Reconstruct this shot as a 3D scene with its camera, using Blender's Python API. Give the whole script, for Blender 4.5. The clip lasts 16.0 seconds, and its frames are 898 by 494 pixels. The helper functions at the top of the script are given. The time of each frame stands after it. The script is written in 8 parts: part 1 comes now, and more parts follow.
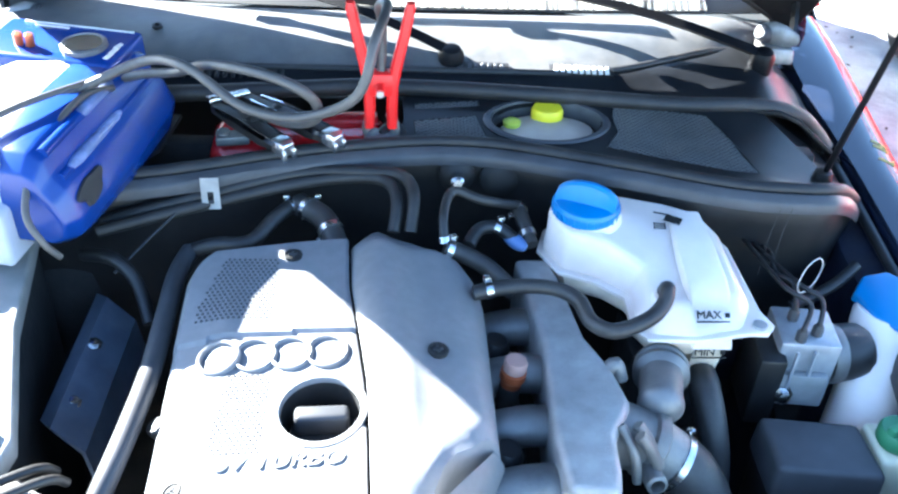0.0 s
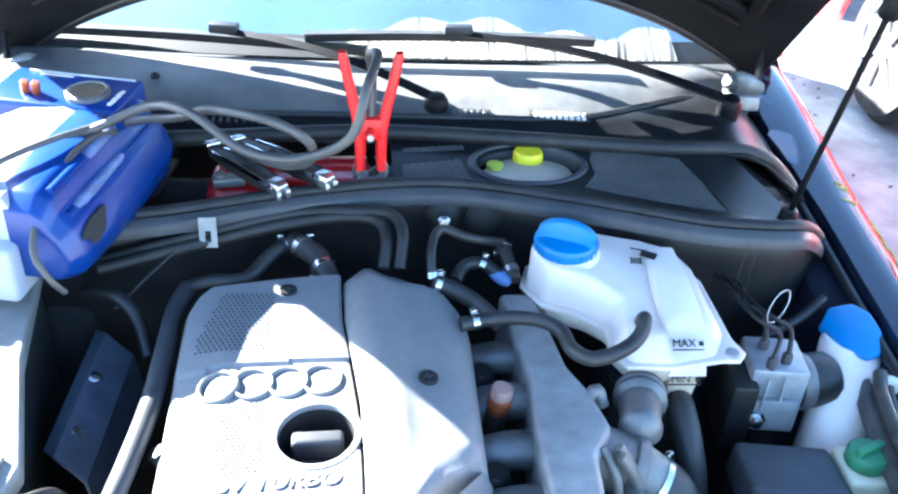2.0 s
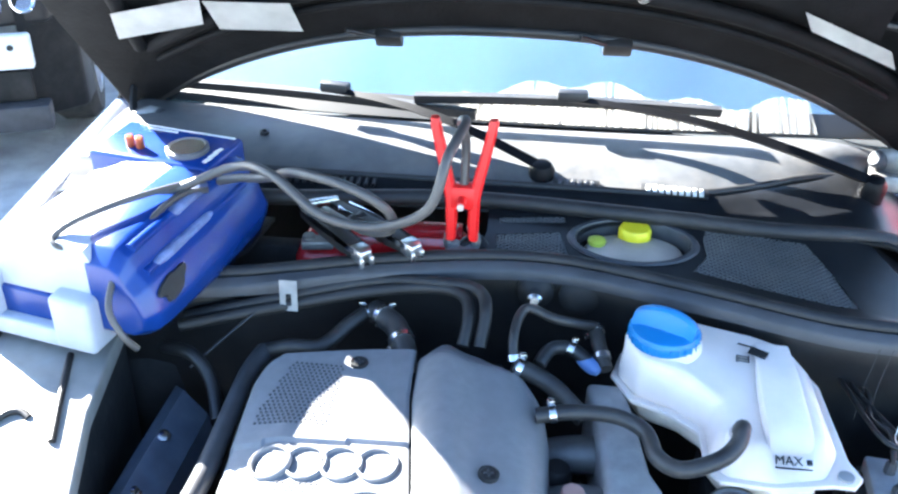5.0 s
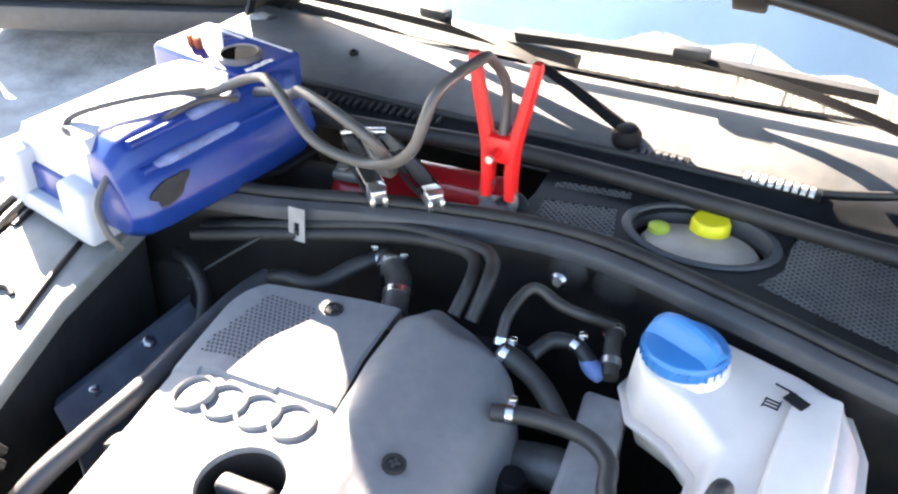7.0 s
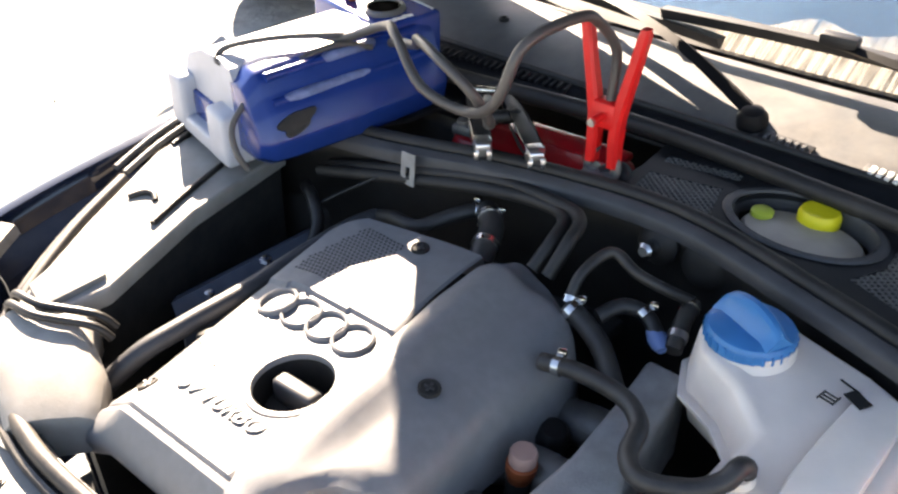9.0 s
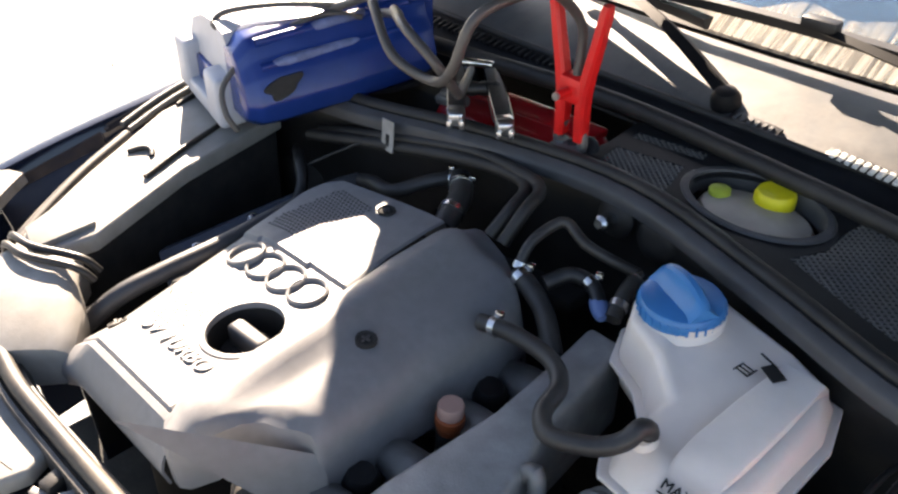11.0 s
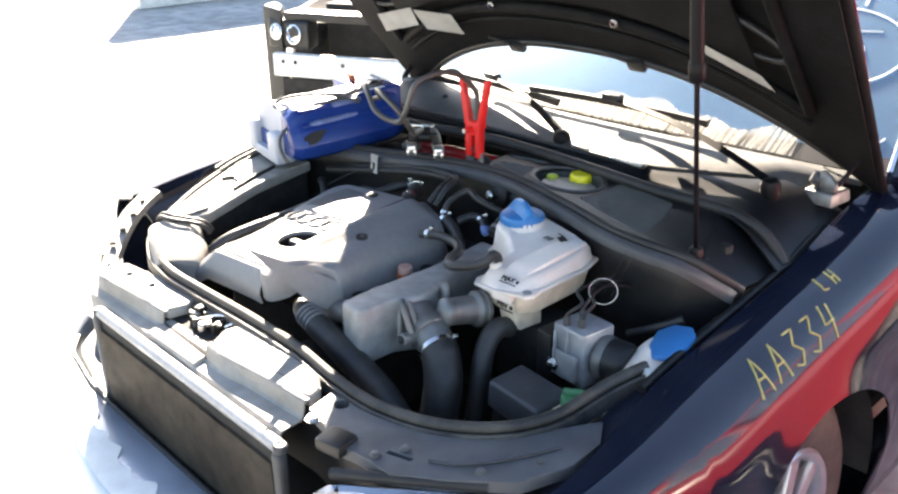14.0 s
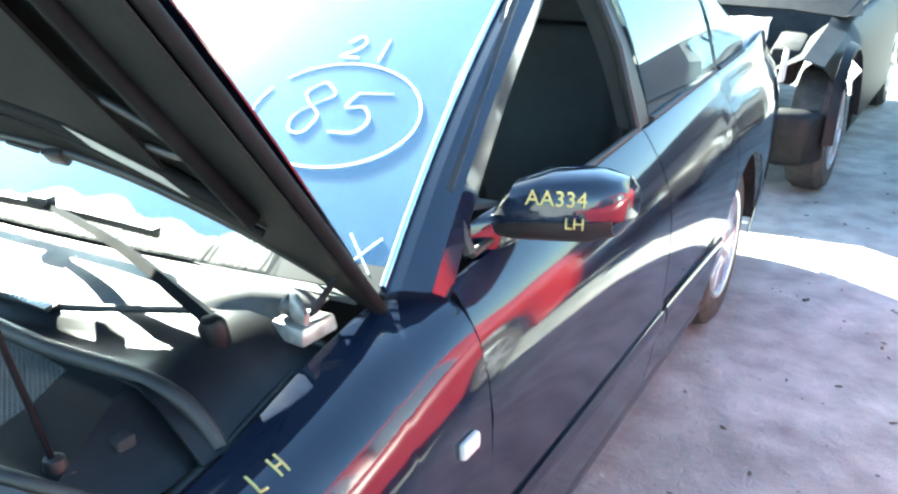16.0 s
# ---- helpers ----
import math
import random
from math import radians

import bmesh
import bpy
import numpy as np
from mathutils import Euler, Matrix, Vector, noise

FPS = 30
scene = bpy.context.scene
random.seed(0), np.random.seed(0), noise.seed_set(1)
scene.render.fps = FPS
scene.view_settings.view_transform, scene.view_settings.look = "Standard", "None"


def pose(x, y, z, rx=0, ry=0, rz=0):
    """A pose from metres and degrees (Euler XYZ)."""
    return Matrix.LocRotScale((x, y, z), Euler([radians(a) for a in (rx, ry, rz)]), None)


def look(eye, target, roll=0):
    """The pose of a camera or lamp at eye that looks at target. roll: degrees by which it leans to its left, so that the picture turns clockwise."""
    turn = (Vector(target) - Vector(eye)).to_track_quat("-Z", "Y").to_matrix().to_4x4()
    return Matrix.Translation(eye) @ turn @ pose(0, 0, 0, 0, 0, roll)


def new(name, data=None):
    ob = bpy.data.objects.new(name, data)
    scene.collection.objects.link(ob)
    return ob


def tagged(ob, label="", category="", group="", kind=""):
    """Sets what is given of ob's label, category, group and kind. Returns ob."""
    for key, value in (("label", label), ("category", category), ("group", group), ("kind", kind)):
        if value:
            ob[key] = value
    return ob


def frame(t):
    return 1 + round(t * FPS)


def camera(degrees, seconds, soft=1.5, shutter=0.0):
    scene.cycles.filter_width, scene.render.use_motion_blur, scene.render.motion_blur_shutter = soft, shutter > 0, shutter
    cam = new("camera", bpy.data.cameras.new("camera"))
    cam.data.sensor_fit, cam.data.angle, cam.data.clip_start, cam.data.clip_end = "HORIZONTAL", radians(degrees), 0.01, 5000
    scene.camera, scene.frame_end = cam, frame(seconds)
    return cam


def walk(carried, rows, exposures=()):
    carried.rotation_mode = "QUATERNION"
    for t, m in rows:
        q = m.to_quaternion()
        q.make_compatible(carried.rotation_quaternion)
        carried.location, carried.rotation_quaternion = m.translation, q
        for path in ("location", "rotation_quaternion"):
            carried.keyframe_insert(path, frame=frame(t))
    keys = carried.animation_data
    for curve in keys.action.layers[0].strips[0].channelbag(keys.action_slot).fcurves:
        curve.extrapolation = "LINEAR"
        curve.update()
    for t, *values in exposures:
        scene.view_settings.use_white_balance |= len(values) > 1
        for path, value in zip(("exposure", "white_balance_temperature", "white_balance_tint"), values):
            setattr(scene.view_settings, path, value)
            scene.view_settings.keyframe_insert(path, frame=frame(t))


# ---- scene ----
cam = camera(53.4, 16.0, soft=2.4)
PATH = [
    (0, (0.061, -1.081, 1.508), (0.17, 0.536, 0.337), 3.0),
    (0.5, (0.041, -1.105, 1.527), (0.095, 0.516, 0.357), 2.6),
    (1, (0.035, -1.118, 1.52), (0.085, 0.524, 0.38), 3.0),
    (1.5, (0.037, -1.133, 1.524), (0.098, 0.517, 0.396), 2.7),
    (2, (0.047, -1.14, 1.522), (0.201, 0.541, 0.449), 3.4),
    (2.5, (0.05, -1.149, 1.521), (0.242, 0.48, 0.376), 4.1),
    (3, (0.004, -1.15, 1.536), (0.125, 0.494, 0.403), 3.9),
    (3.5, (-0.025, -1.124, 1.528), (0.041, 0.547, 0.43), 2.9),
    (4, (0.007, -1.088, 1.522), (0.049, 0.619, 0.481), 2.3),
    (6.5, (0.352, -0.944, 1.483), (-0.315, 0.679, 0.523), 0.9),
    (7, (0.395, -0.853, 1.453), (-0.337, 0.656, 0.364), 1.2),
    (7.5, (0.409, -0.816, 1.421), (-0.436, 0.567, 0.249), 2.2),
    (8, (0.461, -0.878, 1.423), (-0.482, 0.489, 0.31), 1.6),
    (10.5, (0.628, -0.714, 1.426), (-0.616, 0.363, 0.289), -0.4),
    (11, (0.667, -0.765, 1.432), (-0.543, 0.355, 0.3), -0.1),
    (11.5, (0.716, -0.867, 1.435), (-0.45, 0.275, 0.279), 1.5),
    (12, (0.773, -0.992, 1.436), (-0.272, 0.279, 0.298), 3.0),
    (12.5, (0.885, -1.074, 1.471), (-0.17, 0.259, 0.418), 4.5),
    (13, (1.131, -1.112, 1.485), (-0.144, 0.097, 0.53), 2.1),
    (13.5, (1.297, -1.205, 1.508), (-0.063, -0.018, 0.648), 0.1),
    (14, (1.408, -1.356, 1.516), (0.072, -0.091, 0.733), -0.7),
    (14.5, (1.483, -1.356, 1.521), (0.322, 0.097, 0.784), 1.2),
    (15, (1.578, -1.113, 1.523), (0.59, 0.481, 0.828), 1.6),
    (15.5, (1.618, -0.832, 1.506), (0.627, 0.762, 0.816), 0.5),
    (16, (1.459, -0.572, 1.469), (0.557, 1.068, 0.764), 0.2),
]
from mathutils.bvhtree import BVHTree
EXPO = [(0.0, 4.26, 5800, 5), (4.2, 4.18, 5700, 5), (6.4, 4.30, 7450, 15), (7.5, 4.03, 8150, 15), (8.2, 3.6, 8400, 16), (10.4, 2.83, 8300, 18), (11.4, 2.82, 8300, 18), (12.0, 2.55, 8200, 13), (12.5, 2.75, 8200, 13), (13.5, 3.27, 8250, 13), (14.0, 3.40, 7950, 13), (15.0, 3.70, 7000, -3), (15.5, 3.83, 6600, -5), (16.0, 4.10, 6300, -9)]
walk(cam, [(t, look(eye, target, roll)) for t, eye, target, roll in PATH], EXPO)

# ---- world and sun ----
SUN_DIR = Vector((-1.45, 0.90, 1.0)).normalized()
world = bpy.data.worlds.new("world")
scene.world = world
world.use_nodes = True
wn = world.node_tree
sky = wn.nodes.new("ShaderNodeTexSky")
sky.sky_type = "NISHITA"
sky.sun_disc = False
sky.ozone_density, sky.dust_density = 3.0, 0.6
sky.sun_elevation = math.asin(SUN_DIR.z)
sky.sun_rotation = math.atan2(SUN_DIR.x, SUN_DIR.y)
wn.links.new(sky.outputs[0], wn.nodes["Background"].inputs[0])
wn.nodes["Background"].inputs[1].default_value = 0.058
sun_data = bpy.data.lights.new("sun", "SUN")
sun_data.energy, sun_data.angle, sun_data.color = 5.0, radians(0.55), (1.0, 0.95, 0.88)
sun = new("sun", sun_data)
sun.matrix_world = Matrix.Translation((-4, 2, 6)) @ SUN_DIR.to_track_quat("Z", "Y").to_matrix().to_4x4()


# ---- materials ----
def mat(name, color, rough=0.5, metal=0.0, coat=0.0, var=0.25, scale=30.0, bump=0.0, bscale=200.0, dust=0.0,
        trans=0.0, ior=1.45, sss=0.0, spec=0.5, rvar=0.15, random_tint=0.0):
    m = bpy.data.materials.new(name)
    m.use_nodes = True
    t = m.node_tree
    b = t.nodes["Principled BSDF"]
    b.inputs["Roughness"].default_value = rough
    b.inputs["Metallic"].default_value = metal
    b.inputs["Coat Weight"].default_value = coat
    b.inputs["Coat Roughness"].default_value = 0.04
    b.inputs["Transmission Weight"].default_value = trans
    b.inputs["IOR"].default_value = ior
    b.inputs["Specular IOR Level"].default_value = spec
    if sss:
        b.inputs["Subsurface Weight"].default_value = sss
        b.inputs["Subsurface Radius"].default_value = (0.02, 0.018, 0.014)
        b.inputs["Subsurface Scale"].default_value = 1.0
    co = t.nodes.new("ShaderNodeTexCoord")
    n1 = t.nodes.new("ShaderNodeTexNoise")
    n1.inputs["Scale"].default_value, n1.inputs["Detail"].default_value = scale, 6.0
    n2 = t.nodes.new("ShaderNodeTexNoise")
    n2.inputs["Scale"].default_value, n2.inputs["Detail"].default_value = scale * 0.17, 4.0
    for n in (n1, n2):
        t.links.new(co.outputs["Object"], n.inputs["Vector"])
    mul = t.nodes.new("ShaderNodeMath")
    mul.operation = "MULTIPLY"
    t.links.new(n1.outputs[0], mul.inputs[0])
    t.links.new(n2.outputs[0], mul.inputs[1])
    ramp = t.nodes.new("ShaderNodeMapRange")
    ramp.inputs["From Min"].default_value, ramp.inputs["From Max"].default_value = 0.12, 0.40
    ramp.inputs["To Min"].default_value, ramp.inputs["To Max"].default_value = 1.0 - var, 1.0 + var
    t.links.new(mul.outputs[0], ramp.inputs[0])
    mix = t.nodes.new("ShaderNodeMix")
    mix.data_type, mix.blend_type = "RGBA", "MULTIPLY"
    mix.inputs[0].default_value = 1.0
    mix.inputs[6].default_value = (*color, 1)
    t.links.new(ramp.outputs[0], mix.inputs[7])
    out = mix.outputs[2]
    if random_tint:
        oi = t.nodes.new("ShaderNodeObjectInfo")
        r2 = t.nodes.new("ShaderNodeMapRange")
        r2.inputs["To Min"].default_value, r2.inputs["To Max"].default_value = 1 - random_tint, 1 + random_tint
        t.links.new(oi.outputs["Random"], r2.inputs[0])
        m2 = t.nodes.new("ShaderNodeMix")
        m2.data_type, m2.blend_type = "RGBA", "MULTIPLY"
        m2.inputs[0].default_value = 1.0
        t.links.new(out, m2.inputs[6])
        t.links.new(r2.outputs[0], m2.inputs[7])
        out = m2.outputs[2]
    if dust:
        n3 = t.nodes.new("ShaderNodeTexNoise")
        n3.inputs["Scale"].default_value, n3.inputs["Detail"].default_value, n3.inputs["Roughness"].default_value = 9.0, 9.0, 0.7
        t.links.new(co.outputs["Object"], n3.inputs["Vector"])
        r3 = t.nodes.new("ShaderNodeMapRange")
        r3.inputs["From Min"].default_value, r3.inputs["From Max"].default_value = 0.42, 0.75
        r3.inputs["To Min"].default_value, r3.inputs["To Max"].default_value = 0.0, dust
        t.links.new(n3.outputs[0], r3.inputs[0])
        m3 = t.nodes.new("ShaderNodeMix")
        m3.data_type = "RGBA"
        t.links.new(r3.outputs[0], m3.inputs[0])
        t.links.new(out, m3.inputs[6])
        m3.inputs[7].default_value = (0.32, 0.27, 0.21, 1)
        out = m3.outputs[2]
        rr = t.nodes.new("ShaderNodeMapRange")
        rr.inputs["To Min"].default_value, rr.inputs["To Max"].default_value = rough, min(1.0, rough + 0.5)
        t.links.new(r3.outputs[0], rr.inputs[0])
        t.links.new(rr.outputs[0], b.inputs["Roughness"])
    elif rvar:
        rr = t.nodes.new("ShaderNodeMapRange")
        rr.inputs["From Min"].default_value, rr.inputs["From Max"].default_value = 0.3, 0.7
        rr.inputs["To Min"].default_value, rr.inputs["To Max"].default_value = max(0.02, rough * (1 - rvar)), min(1.0, rough * (1 + rvar))
        t.links.new(n2.outputs[0], rr.inputs[0])
        t.links.new(rr.outputs[0], b.inputs["Roughness"])
    t.links.new(out, b.inputs["Base Color"])
    if bump:
        n4 = t.nodes.new("ShaderNodeTexNoise")
        n4.inputs["Scale"].default_value, n4.inputs["Detail"].default_value = bscale, 5.0
        t.links.new(co.outputs["Object"], n4.inputs["Vector"])
        bp = t.nodes.new("ShaderNodeBump")
        bp.inputs["Strength"].default_value, bp.inputs["Distance"].default_value = bump, 0.002
        t.links.new(n4.outputs[0], bp.inputs["Height"])
        t.links.new(bp.outputs[0], b.inputs["Normal"])
    return m


def clear_glass(name, color, rough=0.0, film=0.0, gloss_tint=(0.8, 0.8, 0.8), ior=2.1):
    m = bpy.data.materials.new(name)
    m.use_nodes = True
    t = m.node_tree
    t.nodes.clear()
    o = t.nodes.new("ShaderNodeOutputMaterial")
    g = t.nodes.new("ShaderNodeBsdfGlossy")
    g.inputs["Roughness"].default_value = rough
    g.inputs["Color"].default_value = (*gloss_tint, 1)
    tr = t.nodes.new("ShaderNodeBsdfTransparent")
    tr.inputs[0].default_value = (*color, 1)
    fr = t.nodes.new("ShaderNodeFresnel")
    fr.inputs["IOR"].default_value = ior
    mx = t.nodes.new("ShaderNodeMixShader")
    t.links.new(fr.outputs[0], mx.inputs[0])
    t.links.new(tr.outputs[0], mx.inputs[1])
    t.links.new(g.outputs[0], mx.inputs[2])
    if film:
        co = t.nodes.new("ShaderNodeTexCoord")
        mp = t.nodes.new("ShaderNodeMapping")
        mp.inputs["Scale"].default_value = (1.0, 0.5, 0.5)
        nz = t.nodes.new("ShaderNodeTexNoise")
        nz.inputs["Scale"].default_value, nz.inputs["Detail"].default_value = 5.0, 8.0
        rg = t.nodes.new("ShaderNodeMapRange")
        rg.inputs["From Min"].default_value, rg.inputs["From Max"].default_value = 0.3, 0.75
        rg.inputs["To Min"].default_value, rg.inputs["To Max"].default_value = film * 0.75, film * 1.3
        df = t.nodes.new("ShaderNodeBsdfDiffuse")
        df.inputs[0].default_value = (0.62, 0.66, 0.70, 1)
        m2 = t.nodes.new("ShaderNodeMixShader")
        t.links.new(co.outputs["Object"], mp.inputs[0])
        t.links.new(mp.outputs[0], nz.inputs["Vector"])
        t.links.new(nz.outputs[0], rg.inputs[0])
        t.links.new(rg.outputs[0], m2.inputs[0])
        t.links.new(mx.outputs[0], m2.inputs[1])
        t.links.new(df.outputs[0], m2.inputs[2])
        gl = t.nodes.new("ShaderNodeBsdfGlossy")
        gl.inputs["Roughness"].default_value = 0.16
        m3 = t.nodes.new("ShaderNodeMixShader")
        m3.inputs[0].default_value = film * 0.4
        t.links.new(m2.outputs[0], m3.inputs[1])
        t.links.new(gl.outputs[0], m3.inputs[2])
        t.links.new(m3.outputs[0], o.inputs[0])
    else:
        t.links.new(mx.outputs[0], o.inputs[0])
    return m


NAVY = mat("navy_paint", (0.006, 0.010, 0.022), 0.07, 0.0, coat=0.0, var=0.15, scale=50, rvar=0.3, spec=0.75, dust=0.03)
NAVY_DULL = mat("navy_inner_paint", (0.007, 0.011, 0.024), 0.3, 0.0, coat=0.0, var=0.3, dust=0.08, spec=0.4)
SEAL = mat("dusty_rubber_seal", (0.022, 0.021, 0.021), 0.55, var=0.3, bump=0.1, bscale=300, dust=0.3)
# CHANNEL: dust mix raised to paint the sunlit paleness of the front channel
CHANNEL = mat("sunlit_dusty_channel", (0.025, 0.026, 0.03), 0.4, var=0.3, dust=0.5)
COVER = mat("grey_cover_plastic", (0.165, 0.165, 0.17), 0.5, var=0.1, scale=80, bump=0.12, bscale=900)
COVER_DARK = mat("dark_grey_plastic", (0.045, 0.046, 0.05), 0.5, var=0.25, bump=0.1, bscale=700)
BLACK = mat("black_plastic", (0.008, 0.008, 0.009), 0.45, var=0.3, bump=0.1, bscale=500, dust=0.06)
BLACK_DUSTY = mat("worn_black_plastic", (0.008, 0.009, 0.011), 0.35, var=0.3, bump=0.04, bscale=300, dust=0.02, spec=0.25)
STRUT = mat("gloss_black_enamel", (0.005, 0.005, 0.006), 0.45, var=0.15, spec=0.15)
COWL = mat("weathered_cowl_plastic", (0.070, 0.072, 0.075), 0.5, var=0.3, scale=25, bump=0.12, bscale=500, dust=0.22)
RUBBER = mat("black_rubber", (0.011, 0.011, 0.012), 0.55, var=0.3, bump=0.1, bscale=300, dust=0.07)
HOSE = mat("rubber_hose", (0.016, 0.016, 0.017), 0.45, var=0.35, bump=0.12, bscale=260, dust=0.12)
SOOT = mat("sooty_metal", (0.010, 0.010, 0.010), 0.8, var=0.5, scale=18, bump=0.4, bscale=90, dust=0.05)
ALU = mat("cast_aluminium", (0.30, 0.30, 0.30), 0.55, 0.4, var=0.25, scale=40, bump=0.35, bscale=420, dust=0.25)
ALU_BRIGHT = mat("machined_aluminium", (0.30, 0.31, 0.33), 0.42, 0.35, var=0.2, scale=60, bump=0.2, bscale=420, dust=0.12)
ALU_DARK = mat("dull_aluminium", (0.16, 0.16, 0.16), 0.5, 0.6, var=0.35, bump=0.3, bscale=300, dust=0.3)
STEEL = mat("bright_steel", (0.6, 0.6, 0.6), 0.25, 1.0, var=0.2)
CHROME = mat("chrome", (0.8, 0.8, 0.82), 0.08, 1.0, var=0.05)
TANK = mat("translucent_white_plastic", (0.80, 0.68, 0.60), 0.36, var=0.12, scale=14, sss=0.35, bump=0.08, bscale=60, dust=0.12)
FLUID_CASE = mat("brown_stained_plastic", (0.42, 0.36, 0.30), 0.4, var=0.3, scale=18, sss=0.2, dust=0.2)
TANK_YELLOW = mat("yellowed_plastic", (0.62, 0.58, 0.42), 0.4, var=0.15, scale=12, sss=0.3)
TANK_STAINED = mat("stained_white_plastic", (0.66, 0.55, 0.43), 0.45, var=0.28, scale=40, sss=0.25, bump=0.06, bscale=80, dust=0.25)
BLUE_CAP = mat("blue_cap_plastic", (0.016, 0.165, 0.40), 0.35, var=0.08)
GREEN_CAP = mat("green_cap_plastic", (0.05, 0.20, 0.09), 0.45, var=0.2)
YELLOW_CAP = mat("yellow_cap_plastic", (0.75, 0.62, 0.02), 0.4, var=0.1)
RED_GRIP = mat("red_grip_plastic", (0.62, 0.012, 0.012), 0.35, var=0.1)
RED_CASE = mat("red_battery_case", (0.36, 0.008, 0.012), 0.16, var=0.2, dust=0.05)
BLUE_CASE = mat("blue_case_plastic", (0.003, 0.028, 0.165), 0.24, var=0.12, dust=0.03)
BLUE_GLINT = mat("glint_scuffed_blue_plastic", (0.12, 0.16, 0.30), 0.45, var=0.5, scale=60, bump=0.3, bscale=300)
GREY_CASE = mat("pale_grey_case_plastic", (0.36, 0.38, 0.43), 0.45, var=0.1, dust=0.1)
COPPER = mat("corroded_copper", (0.30, 0.075, 0.028), 0.5, 0.5, var=0.4)
PALE_LABEL = mat("pale_label", (0.62, 0.61, 0.57), 0.55, var=0.15)
INK = mat("black_ink", (0.01, 0.01, 0.01), 0.6, var=0.1)
CHALK = mat("white_paint_marker", (0.82, 0.82, 0.80), 0.7, var=0.15)
CHALK_YELLOW = mat("yellow_paint_marker", (0.42, 0.36, 0.12), 0.7, var=0.2)
WHITE_BEAM = mat("white_primer", (0.7, 0.7, 0.68), 0.5, var=0.15, dust=0.3)
RED_PAINT = mat("red_paint", (0.29, 0.011, 0.014), 0.25, 0.0, coat=1.0, var=0.1, dust=0.08)
DARK_PAINT = mat("dull_charcoal_paint", (0.008, 0.0085, 0.0095), 0.5, 0.0, coat=0.0, var=0.3, dust=0.05, spec=0.25)
HINGE = mat("weathered_steel", (0.24, 0.23, 0.22), 0.5, 0.6, var=0.35, scale=60, bump=0.2, bscale=300, dust=0.3)
TYRE = mat("dusty_tyre", (0.035, 0.034, 0.033), 0.8, var=0.3, bump=0.2, bscale=150, dust=0.25)
RIM = mat("silver_alloy", (0.55, 0.55, 0.57), 0.3, 0.8, var=0.12, dust=0.15)
LENS = clear_glass("clear_lens", (0.92, 0.95, 0.97))
# bluish gloss colour and high IOR put a stronger sky reflection into the panes
GLASS = clear_glass("tinted_glass", (0.50, 0.68, 0.78), film=0.05, gloss_tint=(0.66, 0.84, 0.94), ior=3.1)
SIDE_GLASS = clear_glass("dark_side_glass", (0.35, 0.40, 0.40), film=0.03, gloss_tint=(0.85, 0.92, 0.95), ior=3.0)
FELT = mat("black_hood_liner", (0.0055, 0.0055, 0.006), 0.7, var=0.5, scale=25, bump=0.4, bscale=120, dust=0.008, spec=0.15)
CABIN = mat("charcoal_cabin", (0.013, 0.013, 0.014), 0.8, var=0.3)
DASH = mat("grey_dashboard", (0.045, 0.047, 0.05), 0.75, var=0.2, bump=0.2, bscale=400)


def streak_material():
    """Dried pale run marks on bare glass."""
    m = bpy.data.materials.new("dried_streaks")
    m.use_nodes = True
    t = m.node_tree
    b = t.nodes["Principled BSDF"]
    b.inputs["Base Color"].default_value = (0.62, 0.57, 0.48, 1)
    b.inputs["Roughness"].default_value = 0.9
    co = t.nodes.new("ShaderNodeTexCoord")
    mp = t.nodes.new("ShaderNodeMapping")
    mp.inputs["Scale"].default_value = (130.0, 6.0, 6.0)
    nz = t.nodes.new("ShaderNodeTexNoise")
    nz.inputs["Scale"].default_value, nz.inputs["Detail"].default_value = 1.0, 5.0
    rg = t.nodes.new("ShaderNodeMapRange")
    rg.inputs["From Min"].default_value, rg.inputs["From Max"].default_value = 0.34, 0.70
    tr = t.nodes.new("ShaderNodeBsdfTransparent")
    mx = t.nodes.new("ShaderNodeMixShader")
    t.links.new(co.outputs["Object"], mp.inputs[0])
    t.links.new(mp.outputs[0], nz.inputs["Vector"])
    t.links.new(nz.outputs[0], rg.inputs[0])
    sp = t.nodes.new("ShaderNodeSeparateXYZ")
    fade = t.nodes.new("ShaderNodeMapRange")
    fade.inputs["From Min"].default_value, fade.inputs["From Max"].default_value = 0.55, 1.0
    fade.inputs["To Min"].default_value, fade.inputs["To Max"].default_value = 0.85, 0.25
    both = t.nodes.new("ShaderNodeMath")
    both.operation = "MULTIPLY"
    t.links.new(co.outputs["Generated"], sp.inputs[0])
    t.links.new(sp.outputs["Z"], fade.inputs[0])
    t.links.new(rg.outputs[0], both.inputs[0])
    t.links.new(fade.outputs[0], both.inputs[1])
    t.links.new(both.outputs[0], mx.inputs[0])
    t.links.new(tr.outputs[0], mx.inputs[1])
    t.links.new(b.outputs[0], mx.inputs[2])
    t.links.new(mx.outputs[0], t.nodes["Material Output"].inputs[0])
    return m


STREAKS = streak_material()


